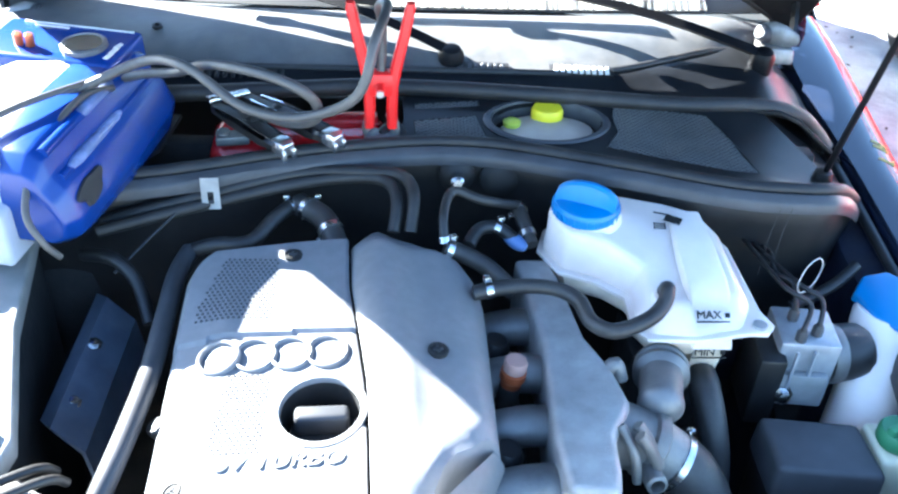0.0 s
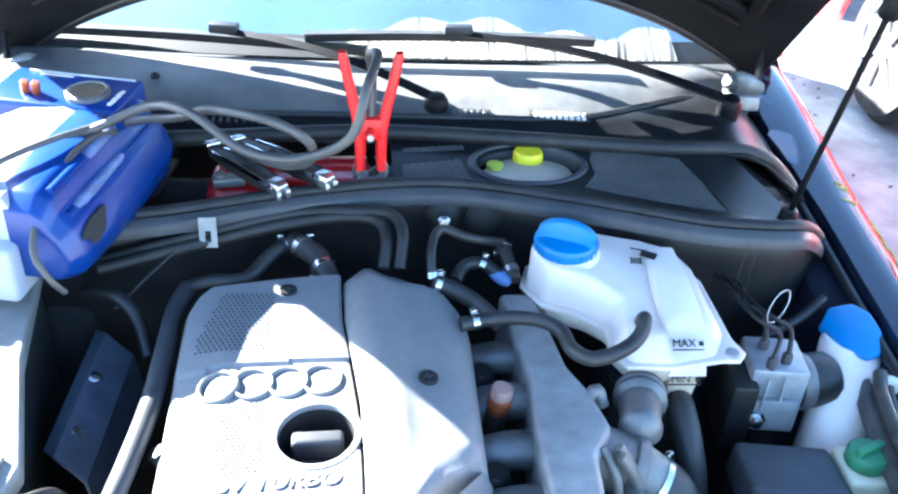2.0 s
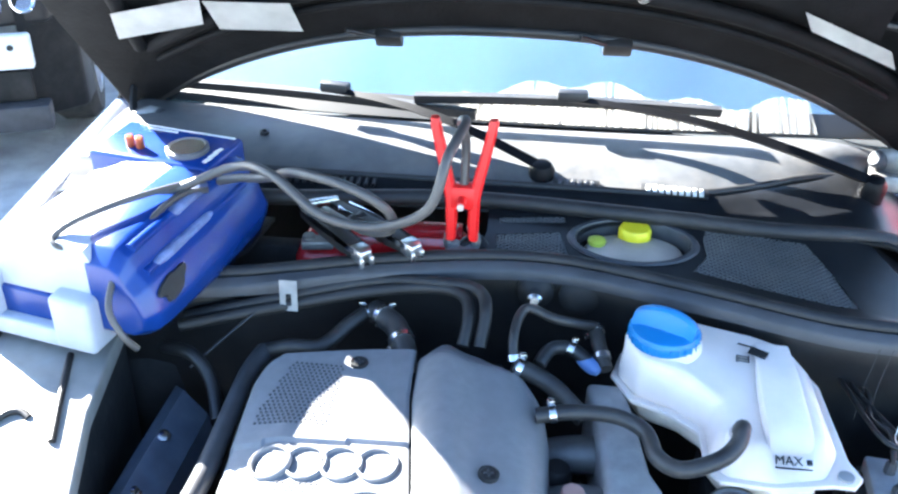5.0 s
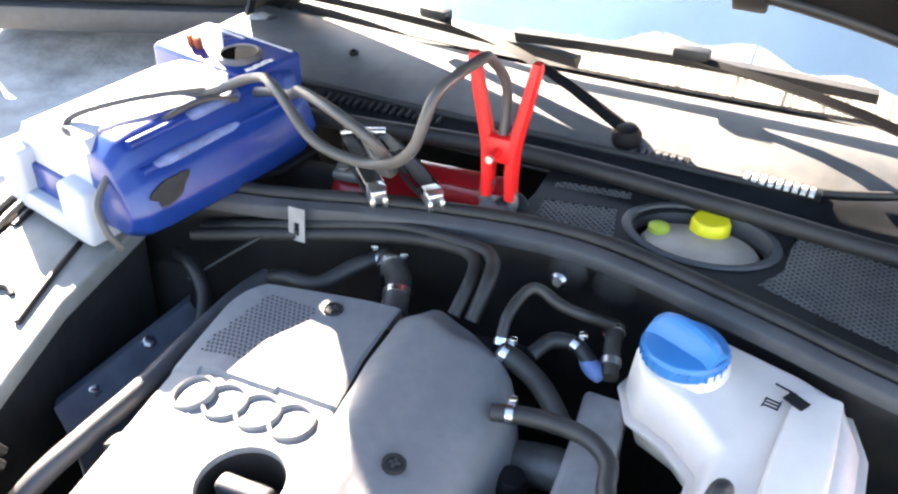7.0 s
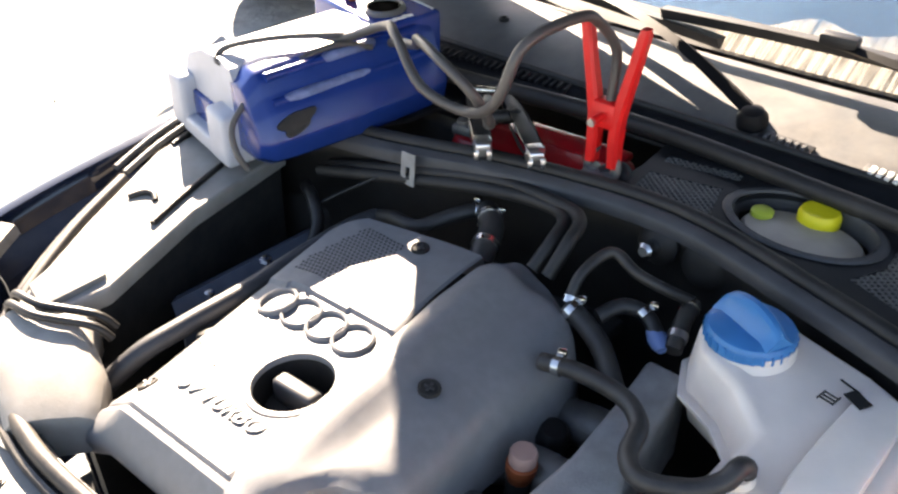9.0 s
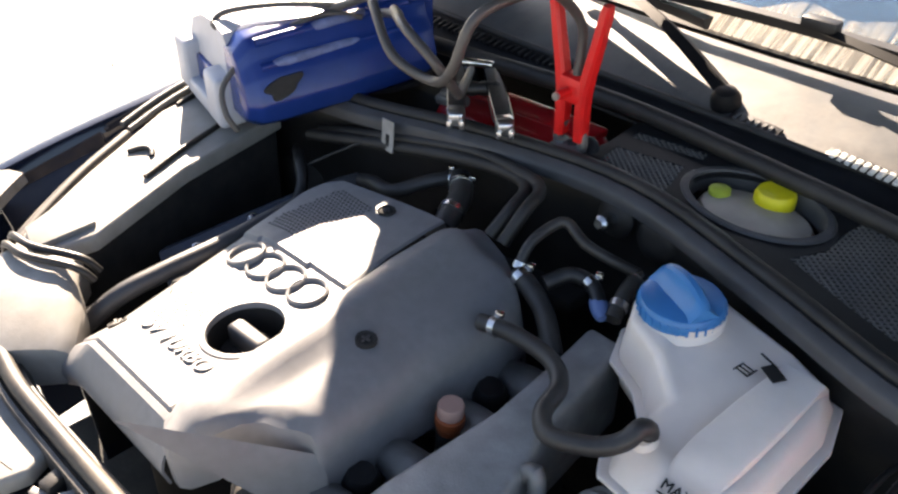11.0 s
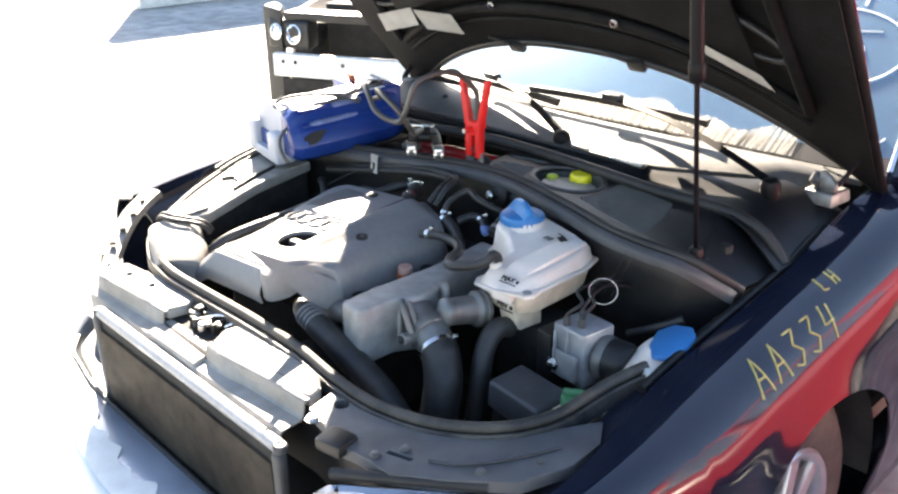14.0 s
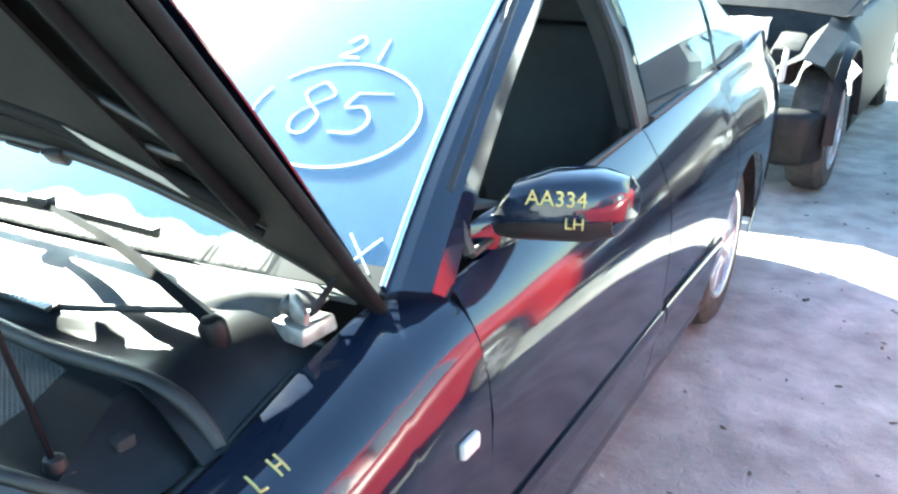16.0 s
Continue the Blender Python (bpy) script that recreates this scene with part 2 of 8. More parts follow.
def ground_material():
    m = mat("dry_dirt", (0.345, 0.352, 0.345), 0.92, var=0.38, scale=6.0, bump=0.0)
    t = m.node_tree
    b = t.nodes["Principled BSDF"]
    co = [n for n in t.nodes if n.type == "TEX_COORD"][0]
    bumps = None
    for sc, st, di in ((3.0, 0.25, 0.02), (26.0, 0.8, 0.012), (120.0, 0.8, 0.005)):
        n = t.nodes.new("ShaderNodeTexNoise")
        n.inputs["Scale"].default_value, n.inputs["Detail"].default_value = sc, 8.0
        t.links.new(co.outputs["Object"], n.inputs["Vector"])
        bp = t.nodes.new("ShaderNodeBump")
        bp.inputs["Strength"].default_value, bp.inputs["Distance"].default_value = st, di
        t.links.new(n.outputs[0], bp.inputs["Height"])
        if bumps:
            t.links.new(bumps.outputs[0], bp.inputs["Normal"])
        bumps = bp
    t.links.new(bumps.outputs[0], b.inputs["Normal"])
    return m


DIRT = ground_material()
CLOD = mat("dark_clods", (0.085, 0.072, 0.060), 0.95, var=0.5)
PEBBLE = mat("grey_pebble", (0.22, 0.20, 0.18), 0.9, var=0.4, random_tint=0.3)

# ---- mesh helpers ----
V = Vector


def bevel_new(bm, before, amount, seg=2, angle=25):
    if amount <= 0:
        return
    es = [e for e in bm.edges if e not in before and len(e.link_faces) == 2 and e.calc_face_angle(0) > radians(angle)]
    bmesh.ops.bevel(bm, geom=es, offset=amount, segments=seg, profile=0.5, affect="EDGES", clamp_overlap=True)


def box(bm, c, s, turn=(0, 0, 0), bev=0.004, seg=2):
    old = set(bm.edges)
    m = pose(*c, *turn) @ Matrix.Diagonal((*s, 1))
    bmesh.ops.create_cube(bm, size=1, matrix=m)
    bevel_new(bm, old, bev, seg)
    return bm


def prism(bm, poly, z0, z1, bev=0.006, seg=2, top=1.0, tops=None):
    """An upright prism over a polygon; tops gives the upper height at each corner."""
    old = set(bm.edges)
    cx = sum(p[0] for p in poly) / len(poly)
    cy = sum(p[1] for p in poly) / len(poly)
    lo = [bm.verts.new((x, y, z0)) for x, y in poly]
    hi = [bm.verts.new((cx + (x - cx) * top, cy + (y - cy) * top, tops[i] if tops else z1)) for i, (x, y) in enumerate(poly)]
    n = len(poly)
    fs = [bm.faces.new(lo[::-1]), bm.faces.new(hi)]
    for i in range(n):
        fs.append(bm.faces.new((lo[i], lo[(i + 1) % n], hi[(i + 1) % n], hi[i])))
    bmesh.ops.recalc_face_normals(bm, faces=fs)
    bevel_new(bm, old, bev, seg)
    return bm


def spline(pts, n=6, closed=False):
    pts = [V(p) for p in pts]
    if len(pts) < 3:
        return pts
    out = []
    m = len(pts)
    for i in range(m if closed else m - 1):
        if closed:
            p0, p1, p2, p3 = (pts[(i + k) % m] for k in (-1, 0, 1, 2))
        else:
            p0, p1, p2, p3 = pts[max(i - 1, 0)], pts[i], pts[i + 1], pts[min(i + 2, m - 1)]
        for k in range(n):
            t = k / n
            out.append(0.5 * ((2 * p1) + (p2 - p0) * t + (2 * p0 - 5 * p1 + 4 * p2 - p3) * t * t + (3 * p1 - p0 - 3 * p2 + p3) * t ** 3))
    if not closed:
        out.append(pts[-1])
    return out


def tube(bm, pts, r, seg=10, n=6, closed=False, rz=None, smooth=True):
    """A round hose along points; r is a radius or one radius a point (spread evenly)."""
    if smooth:
        seg = max(12, seg)
    path = spline(pts, n, closed) if smooth else [V(p) for p in pts]
    m = len(path)
    rings = []
    up = None
    for i, p in enumerate(path):
        a = path[(i - 1) % m] if (closed or i) else p
        b = path[(i + 1) % m] if (closed or i < m - 1) else p
        d = (b - a).normalized()
        if up is None:
            up = d.orthogonal().normalized()
        up = (up - d * up.dot(d)).normalized()
        side = d.cross(up)
        if isinstance(r, (list, tuple)):
            f = i / max(m - 1, 1) * (len(r) - 1)
            k = min(int(f), len(r) - 2)
            rad = r[k] + (r[k + 1] - r[k]) * (f - k)
        else:
            rad = r
        rings.append([bm.verts.new(p + (up * math.cos(q) + side * math.sin(q)) * rad) for q in (2 * math.pi * j / seg for j in range(seg))])
    for i in range(m if closed else m - 1):
        a, b = rings[i], rings[(i + 1) % m]
        for j in range(seg):
            bm.faces.new((a[j], a[(j + 1) % seg], b[(j + 1) % seg], b[j]))
    if not closed:
        bm.faces.new(rings[0][::-1])
        bm.faces.new(rings[-1])
    return bm


def lathe(bm, prof, at, axis=(0, 0, 1), seg=24, hoop=False):
    """Turns a profile of (radius, height) round an axis through at."""
    q = V(axis).normalized().to_track_quat("Z", "Y").to_matrix()
    rings = []
    for r, h in prof:
        if r < 1e-5:
            rings.append([bm.verts.new(V(at) + q @ V((0, 0, h)))])
        else:
            rings.append([bm.verts.new(V(at) + q @ V((r * math.cos(a), r * math.sin(a), h))) for a in (2 * math.pi * j / seg for j in range(seg))])
    for a, b in zip(rings, rings[1:] + rings[:1] if hoop else rings[1:]):
        for j in range(seg):
            k = (j + 1) % seg
            if len(a) == 1 and len(b) > 1:
                bm.faces.new((a[0], b[k], b[j]))
            elif len(b) == 1 and len(a) > 1:
                bm.faces.new((a[j], a[k], b[0]))
            elif len(a) > 1:
                bm.faces.new((a[j], a[k], b[k], b[j]))
    for end, flip in ((rings[0], True), (rings[-1], False)):
        if len(end) > 1 and not hoop:
            bm.faces.new(end[::-1] if flip else end)
    return bm


def grid(bm, rows, thick=0.0, closed=False):
    """A skin over rows of points, made solid by thick along its normals."""
    vs = [[bm.verts.new(p) for p in row] for row in rows]
    fs = []
    n = len(rows[0])
    for a, b in zip(vs, vs[1:]):
        for j in range(n if closed else n - 1):
            k = (j + 1) % n
            fs.append(bm.faces.new((a[j], a[k], b[k], b[j])))
    if thick:
        bmesh.ops.recalc_face_normals(bm, faces=fs)
        bmesh.ops.solidify(bm, geom=fs, thickness=thick)
    return bm


def loft(bm, rings, cap=True):
    vs = [[bm.verts.new(p) for p in ring] for ring in rings]
    n = len(rings[0])
    fs = []
    for a, b in zip(vs, vs[1:]):
        for j in range(n):
            k = (j + 1) % n
            fs.append(bm.faces.new((a[j], a[k], b[k], b[j])))
    if cap:
        fs.append(bm.faces.new(vs[0][::-1]))
        fs.append(bm.faces.new(vs[-1]))
    bmesh.ops.recalc_face_normals(bm, faces=fs)
    return bm


BASE = {}


def thing(name, at, label, category, group=""):
    ob = new(name)
    ob.empty_display_size = 0.05
    ob.location = at
    BASE[ob.name] = V(at)
    return tagged(ob, label, category, group)


def part(name, bm, material, parent=None, label="", sharp=35):
    """Links a bmesh, built in world places, as one mesh under a thing or a part."""
    me = bpy.data.meshes.new(name)
    base = BASE[parent.name] if parent else V((0, 0, 0))
    bm.transform(Matrix.Translation(-base))
    bm.to_mesh(me)
    bm.free()
    me.materials.append(material)
    me.polygons.foreach_set("use_smooth", [True] * len(me.polygons))
    me.set_sharp_from_angle(angle=radians(sharp))
    ob = new(name, me)
    if parent:
        ob.parent = parent
    BASE[ob.name] = base
    if label:
        ob["label"] = label
    return ob


def B():
    return bmesh.new()


def lettering(text, m, size, depth, material, parent, name="lettering", shear=0.0, label=""):
    cu = bpy.data.curves.new(name, "FONT")
    cu.body, cu.size, cu.extrude, cu.align_x, cu.align_y, cu.shear = text, size, depth, "CENTER", "CENTER", shear
    cu.resolution_u = 3
    tmp = bpy.data.objects.new("tmp", cu)
    scene.collection.objects.link(tmp)
    me = bpy.data.meshes.new_from_object(tmp.evaluated_get(bpy.context.evaluated_depsgraph_get()))
    bpy.data.objects.remove(tmp)
    me.transform(Matrix.Translation(-BASE[parent.name]) @ m)
    me.materials.clear()
    me.materials.append(material)
    ob = new(name, me)
    ob.parent = parent
    BASE[ob.name] = BASE[parent.name]
    if label:
        ob["label"] = label
    return ob


def bolt(parent, at, axis=(0, 0, 1), r=0.007, h=0.006, material=None, name="bolt"):
    bm = B()
    lathe(bm, [(r * 1.5, 0), (r * 1.5, h * 0.3), (r, h * 0.35), (r, h), (r * 0.8, h * 1.1), (0, h * 1.1)], at, axis, 6)
    return part(name, bm, material or STEEL, parent)


# ---- ground and surroundings ----
X0 = 0.07          # centre line of the blue car


def build_ground():
    bm = B()
    rows = []
    xs = sorted({-3000, -300, -60, -20, -12, *[k * 0.5 for k in range(-22, 23)], 12, 20, 60, 300, 3000})
    for y in sorted({-3000, -300, -60, -20, -9, *[k * 0.5 for k in range(-14, 33)], 20, 60, 300, 3000}):
        rows.append([(x, y, (0.012 * noise.noise(V((x * 0.7, y * 0.7, 0))) - 0.006) if abs(x) < 15 and abs(y) < 20 else 0.0) for x in xs])
    grid(bm, rows)
    ob = part("ground", bm, DIRT)
    tagged(ob, "dry pale compacted dirt of a vehicle yard", "ground", kind="structure")
    bm = B()
    box(bm, (-9.1, 11.5, 0.7), (0.2, 16.0, 1.4), bev=0.01)
    tagged(part("wall_west", bm, WHITE_BEAM), "plain pale wall at the yard's edge", "wall", kind="structure")
    rng = random.Random(4)
    bm = B()
    for _ in range(150):
        x, y, r = rng.uniform(0.95, 2.6), rng.uniform(-0.2, 5.0), rng.uniform(0.003, 0.009)
        bmesh.ops.create_icosphere(bm, subdivisions=1, radius=r, matrix=Matrix.Translation((x, y, r * 0.15)) @ pose(0, 0, 0, 0, 0, rng.uniform(0, 180)) @ Matrix.Diagonal((1.8, 0.8, 0.35, 1)))
    tagged(part("debris", bm, CLOD, sharp=20), "small dark clods and scraps lying on the dirt", "debris", kind="stuff")
    bm = B()
    for _ in range(230):
        x, y, r = rng.uniform(0.9, 3.2), rng.uniform(-0.5, 6.5), rng.uniform(0.003, 0.011) * rng.random() ** 0.5
        if rng.random() < 0.15:
            x, y = rng.uniform(-6.5, -1.0), rng.uniform(-1.0, 4.5)
        bmesh.ops.create_icosphere(bm, subdivisions=1, radius=r, matrix=Matrix.Translation((x, y, r * 0.35)) @ Matrix.Diagonal((1.3, 0.9, 0.6, 1)))
    tagged(part("gravel", bm, PEBBLE, sharp=20), "small dark stones scattered over the dirt", "gravel", kind="stuff")


build_ground()


# ---- the blue car ----
def half(y, z):
    """Half width of the lower body at a height, tapering towards the nose and tail."""
    zs = [(0.16, 0.775), (0.22, 0.80), (0.32, 0.822), (0.45, 0.838), (0.58, 0.846), (0.70, 0.848), (0.80, 0.834), (0.87, 0.806), (0.93, 0.765), (1.0, 0.75)]
    w = zs[-1][1]
    for (a, p), (b, q) in zip(zs, zs[1:]):
        if z <= b:
            k = max(0.0, (z - a) / (b - a))
            w = p + (q - p) * k
            break
    if y < -0.25:
        w -= 0.16 * ((-0.25 - y) / 0.6) ** 2
    if y > 2.9:
        w -= 0.10 * ((y - 2.9) / 0.75) ** 2
    return w


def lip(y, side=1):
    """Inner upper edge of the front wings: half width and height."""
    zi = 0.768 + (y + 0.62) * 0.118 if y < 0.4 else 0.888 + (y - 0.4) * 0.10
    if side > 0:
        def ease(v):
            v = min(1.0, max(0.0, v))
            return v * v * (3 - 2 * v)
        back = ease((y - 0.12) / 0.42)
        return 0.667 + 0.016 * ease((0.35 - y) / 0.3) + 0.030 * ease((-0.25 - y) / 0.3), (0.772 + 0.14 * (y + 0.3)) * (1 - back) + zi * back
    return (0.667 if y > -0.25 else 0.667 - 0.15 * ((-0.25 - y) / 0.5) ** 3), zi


car = thing("blue_car", (X0, 0.0, 0.0), "dark navy blue saloon car with its bonnet propped open", "car")


def sx(side, h):
    return X0 + side * h


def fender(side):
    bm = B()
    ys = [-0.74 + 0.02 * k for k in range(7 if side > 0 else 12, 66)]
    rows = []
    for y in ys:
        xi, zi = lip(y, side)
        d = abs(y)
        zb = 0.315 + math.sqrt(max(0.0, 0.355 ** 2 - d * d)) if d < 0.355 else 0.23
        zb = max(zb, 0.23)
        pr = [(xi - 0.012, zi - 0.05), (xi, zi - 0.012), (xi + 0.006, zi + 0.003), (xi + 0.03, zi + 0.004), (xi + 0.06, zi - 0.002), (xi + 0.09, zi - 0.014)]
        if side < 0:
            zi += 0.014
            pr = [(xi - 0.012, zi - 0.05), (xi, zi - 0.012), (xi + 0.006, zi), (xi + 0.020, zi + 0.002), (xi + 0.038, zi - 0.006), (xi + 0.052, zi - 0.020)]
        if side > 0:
            # the outer skin rolls over in one even curve and widens towards the wheel arch
            v = min(1.0, max(0.0, y / 0.52))
            door = v * v * (3 - 2 * v)
            bulge = 2.15 + 0.85 * door
            top, foot = zi + 0.004, 0.59
            run, drop = half(y, 0.62) + 0.004 * (1 - 0.5 * door) - xi - 0.03, top - foot
            pr = pr[:4]
            for k in range(1, 17):
                z = top + (zb - top) * (k / 16) ** 1.9
                q = max(0.0, (z - foot) / drop)
                h = xi + 0.03 + run * (1 - q ** bulge) ** (1 / bulge) if q > 0 else half(y, z) + 0.004 * (1 - 0.5 * door)
                if d < 0.45 and z < 0.75:
                    h += 0.010 * max(0.0, 1 - abs(math.hypot(d, z - 0.315) - 0.357) / 0.06) ** 2
                pr.append((h, z))
            rows.append([(sx(side, h), y, z) for h, z in pr])
            continue
        zt = zi - 0.04
        for k in range(9):
            z = zt + (zb - zt) * (k / 8) ** 1.15
            h = min(half(y, z), xi + 0.125 + 0.6 * (zi - 0.03 - z)) if k < 3 else half(y, z)
            if d < 0.42 and z < 0.75:
                flare = 0.012 * max(0.0, 1 - abs(math.hypot(d, z - 0.315) - 0.37) / 0.05)
                h += flare
            pr.append((h, z))
        rows.append([(sx(side, h), y, z) for h, z in pr])
    grid(bm, rows, 0.004)
    return part("front_wing", bm, NAVY, car)


def lower_side(name, side, y0, y1, arch=None, label=""):
    bm = B()
    n = max(4, int((y1 - y0) / 0.03))
    rows = []
    for k in range(n + 1):
        y = y0 + (y1 - y0) * k / n
        belt = 0.915 + 0.036 * (y - 0.6)
        zb = 0.235
        if arch is not None and abs(y - arch) < 0.35:
            zb = max(zb, 0.315 + math.sqrt(0.35 ** 2 - (y - arch) ** 2))
        pr = [(half(y, belt) - 0.03, belt - 0.01), (half(y, belt) - 0.012, belt + 0.002), (half(y, belt - 0.012), belt - 0.012)]
        for q in range(1, 11):
            z = belt - 0.012 + (zb - belt + 0.012) * q / 10
            h = half(y, z)
            if 0.42 < z < 0.50 and arch is None:
                h += 0.010
            pr.append((h, z))
        rows.append([(sx(side, h), y, z) for h, z in pr])
    grid(bm, rows, 0.004)
    return part(name, bm, NAVY, car, label)


def sill(side):
    bm = B()
    rows = []
    for k in range(20):
        y = 0.40 + 1.86 * k / 19
        rows.append([(sx(side, h), y, z) for h, z in ((0.80, 0.236), (0.802, 0.20), (0.785, 0.165), (0.72, 0.155), (0.70, 0.24))])
    grid(bm, rows, 0.004)
    part("sill", bm, NAVY, car)


def strip(side, y0, y1):
    bm = B()
    rows = []
    for k in range(13):
        y = y0 + (y1 - y0) * k / 12
        h = half(y, 0.46) + 0.010
        rows.append([(sx(side, h + dx), y, 0.455 + dz) for dx, dz in ((0.0, -0.026), (0.003, -0.018), (0.0035, 0.014), (0.0, 0.026))])
    grid(bm, rows, 0.003)
    part("rubbing_strip", bm, NAVY, car)


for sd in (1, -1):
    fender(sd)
    for nm, a, b, ar in (("front_door", 0.5645, 1.60, None), ("rear_door", 1.606, 2.40, 2.65), ("rear_wing", 2.406, 3.62, 2.65)):
        lower_side(nm, sd, a, b, ar)
    sill(sd)
    strip(sd, 0.60, 1.585)
    strip(sd, 1.62, 2.26)


def pillar_line(side, k):
    """A point on the windscreen's side edge, from its foot (0) to the roof (1)."""
    return V((sx(side, 0.708 - 0.145 * k - 0.02 * k * (1 - k)), 0.45 + 0.78 * k - 0.06 * k * (1 - k), 0.932 + 0.428 * k + 0.05 * k * (1 - k)))


def greenhouse():
    # roof
    bm = B()
    rows = []
    for k in range(15):
        y = 1.20 + 1.25 * k / 14
        zc = 1.392 + 0.03 * math.sin(math.pi * min(1, (y - 1.05) / 1.7))
        wh = 0.565 - 0.02 * (k / 14)
        rows.append([(X0 + wh * u, y + (0.05 * u * u if k == 0 else 0), zc - 0.045 * abs(u) ** 3) for u in [q / 8 for q in range(-8, 9)]])
    grid(bm, rows, -0.02)
    part("roof", bm, NAVY, car)
    for side in (1, -1):
        # screen pillar
        bm = B()
        rows = []
        for k in range(13):
            p = pillar_line(side, k / 12)
            q = k / 12
            rows.append([p, p + V((side * 0.030, 0.012, 0.012 - 0.004)), p + V((side * (0.060 - 0.01 * q), 0.055, -0.005)), p + V((side * (0.064 - 0.02 * q), 0.105 - 0.02 * q, -0.035)), p + V((0.0, 0.08, -0.05))])
        loft(bm, rows)
        part("screen_pillar", bm, NAVY, car)
        bm = B()
        tube(bm, [pillar_line(side, k / 6) + V((side * 0.004, 0.004, 0.010)) for k in range(7)], 0.006, 8, 4)
        part("screen_trim", bm, CHROME if side > 0 else RUBBER, car, "thin bright strip along the windscreen pillar")
        # roof rail, B and C pillars
        bm = B()
        tube(bm, [(sx(side, 0.575), 1.22, 1.352), (sx(side, 0.585), 1.6, 1.372), (sx(side, 0.575), 2.1, 1.362), (sx(side, 0.55), 2.45, 1.31), (sx(side, 0.60), 2.80, 1.13), (sx(side, 0.66), 3.02, 1.0)], [0.03, 0.032, 0.032, 0.034, 0.04, 0.05], 10, 5)
        part("roof_rail", bm, NAVY, car)
        for y, w in ((1.60, 0.10), (2.36, 0.04)):
            bm = B()
            b0, b1 = 0.945 + 0.03 * (y - 1), 1.36
            rows = []
            for k in range(7):
                q = k / 6
                h = 0.752 - 0.185 * q + 0.02 * math.sin(math.pi * q)
                z = b0 + (b1 - b0) * q
                rows.append([(sx(side, h), y - w / 2, z), (sx(side, h), y + w / 2, z), (sx(side, h - 0.05), y + w / 2, z), (sx(side, h - 0.05), y - w / 2, z)])
            loft(bm, rows)
            part("door_pillar", bm, BLACK, car)
        # window frame of the front door and rear glass
        for nm, ya, yb, glassy in (("front_window_frame", 0.66, 1.55, False), ("rear_window", 1.66, 2.34, True), ("quarter_window", 2.38, 2.74, True)):
            bm = B()
            def edge(y, q):
                top = 1.352 if y > 1.2 else 0.96 + (y - 0.53) * 0.585
                if y > 2.36:
                    top = 1.345 - (y - 2.36) * 0.62
                z0 = 0.932 + 0.036 * (y - 0.6)
                h = 0.748 - (0.17 + 0.0) * q * (top - z0) / 0.42 + 0.018 * math.sin(math.pi * q)
                return V((sx(side, h), y, z0 + (top - z0) * q))
            if glassy:
                grid(bm, [[edge(ya + (yb - ya) * a / 6, b / 6) for b in range(7)] for a in range(7)], 0.004)
                part(nm, bm, SIDE_GLASS, car, "dark glass with bright reflections").visible_shadow = False
            else:
                pts = [edge(ya, 0.0)] + [edge(ya + (1.22 - ya) * a / 4, 1.0) for a in range(5)] + [edge(yb, 1.0), edge(yb, 0.5), edge(yb, 0)]
                tube(bm, pts, 0.014, 8, 1, smooth=False)
                part(nm, bm, BLACK, car, "black frame of the lowered side window")
            bm = B()
            tube(bm, [edge(ya + (yb - ya) * a / 6, 0.0) + V((side * 0.006, 0, 0.0)) for a in range(7)], 0.008, 8, 2)
            part("window_seal", bm, RUBBER, car)
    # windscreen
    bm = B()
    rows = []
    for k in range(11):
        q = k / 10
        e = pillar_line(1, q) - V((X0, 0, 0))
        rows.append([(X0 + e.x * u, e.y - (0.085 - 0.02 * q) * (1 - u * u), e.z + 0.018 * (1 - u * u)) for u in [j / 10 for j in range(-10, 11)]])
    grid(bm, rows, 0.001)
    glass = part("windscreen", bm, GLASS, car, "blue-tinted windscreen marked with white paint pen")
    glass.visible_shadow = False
    # rear screen, boot and tail
    bm = B()
    rows = []
    for q in range(7):
        k = q / 6
        rows.append([(X0 + (0.53 + 0.08 * k) * u, 2.45 + 0.58 * k + 0.05 * (1 - u * u), 1.375 - 0.36 * k) for u in [j / 6 for j in range(-6, 7)]])
    grid(bm, rows, 0.005)
    part("rear_screen", bm, SIDE_GLASS, car).visible_shadow = False
    bm = B()
    rows = []
    for y, z, w in ((3.0, 1.015, 0.68), (3.2, 1.02, 0.70), (3.45, 1.015, 0.68), (3.60, 0.995, 0.64), (3.65, 0.93, 0.63), (3.68, 0.70, 0.66), (3.70, 0.45, 0.68), (3.66, 0.25, 0.66)):
        rows.append([(X0 + w * u, y - 0.05 * abs(u) ** 4, z - 0.05 * abs(u) ** 4 * (z > 0.9)) for u in [j / 8 for j in range(-8, 9)]])
    grid(bm, rows, 0.004)
    part("boot", bm, NAVY, car)


greenhouse()


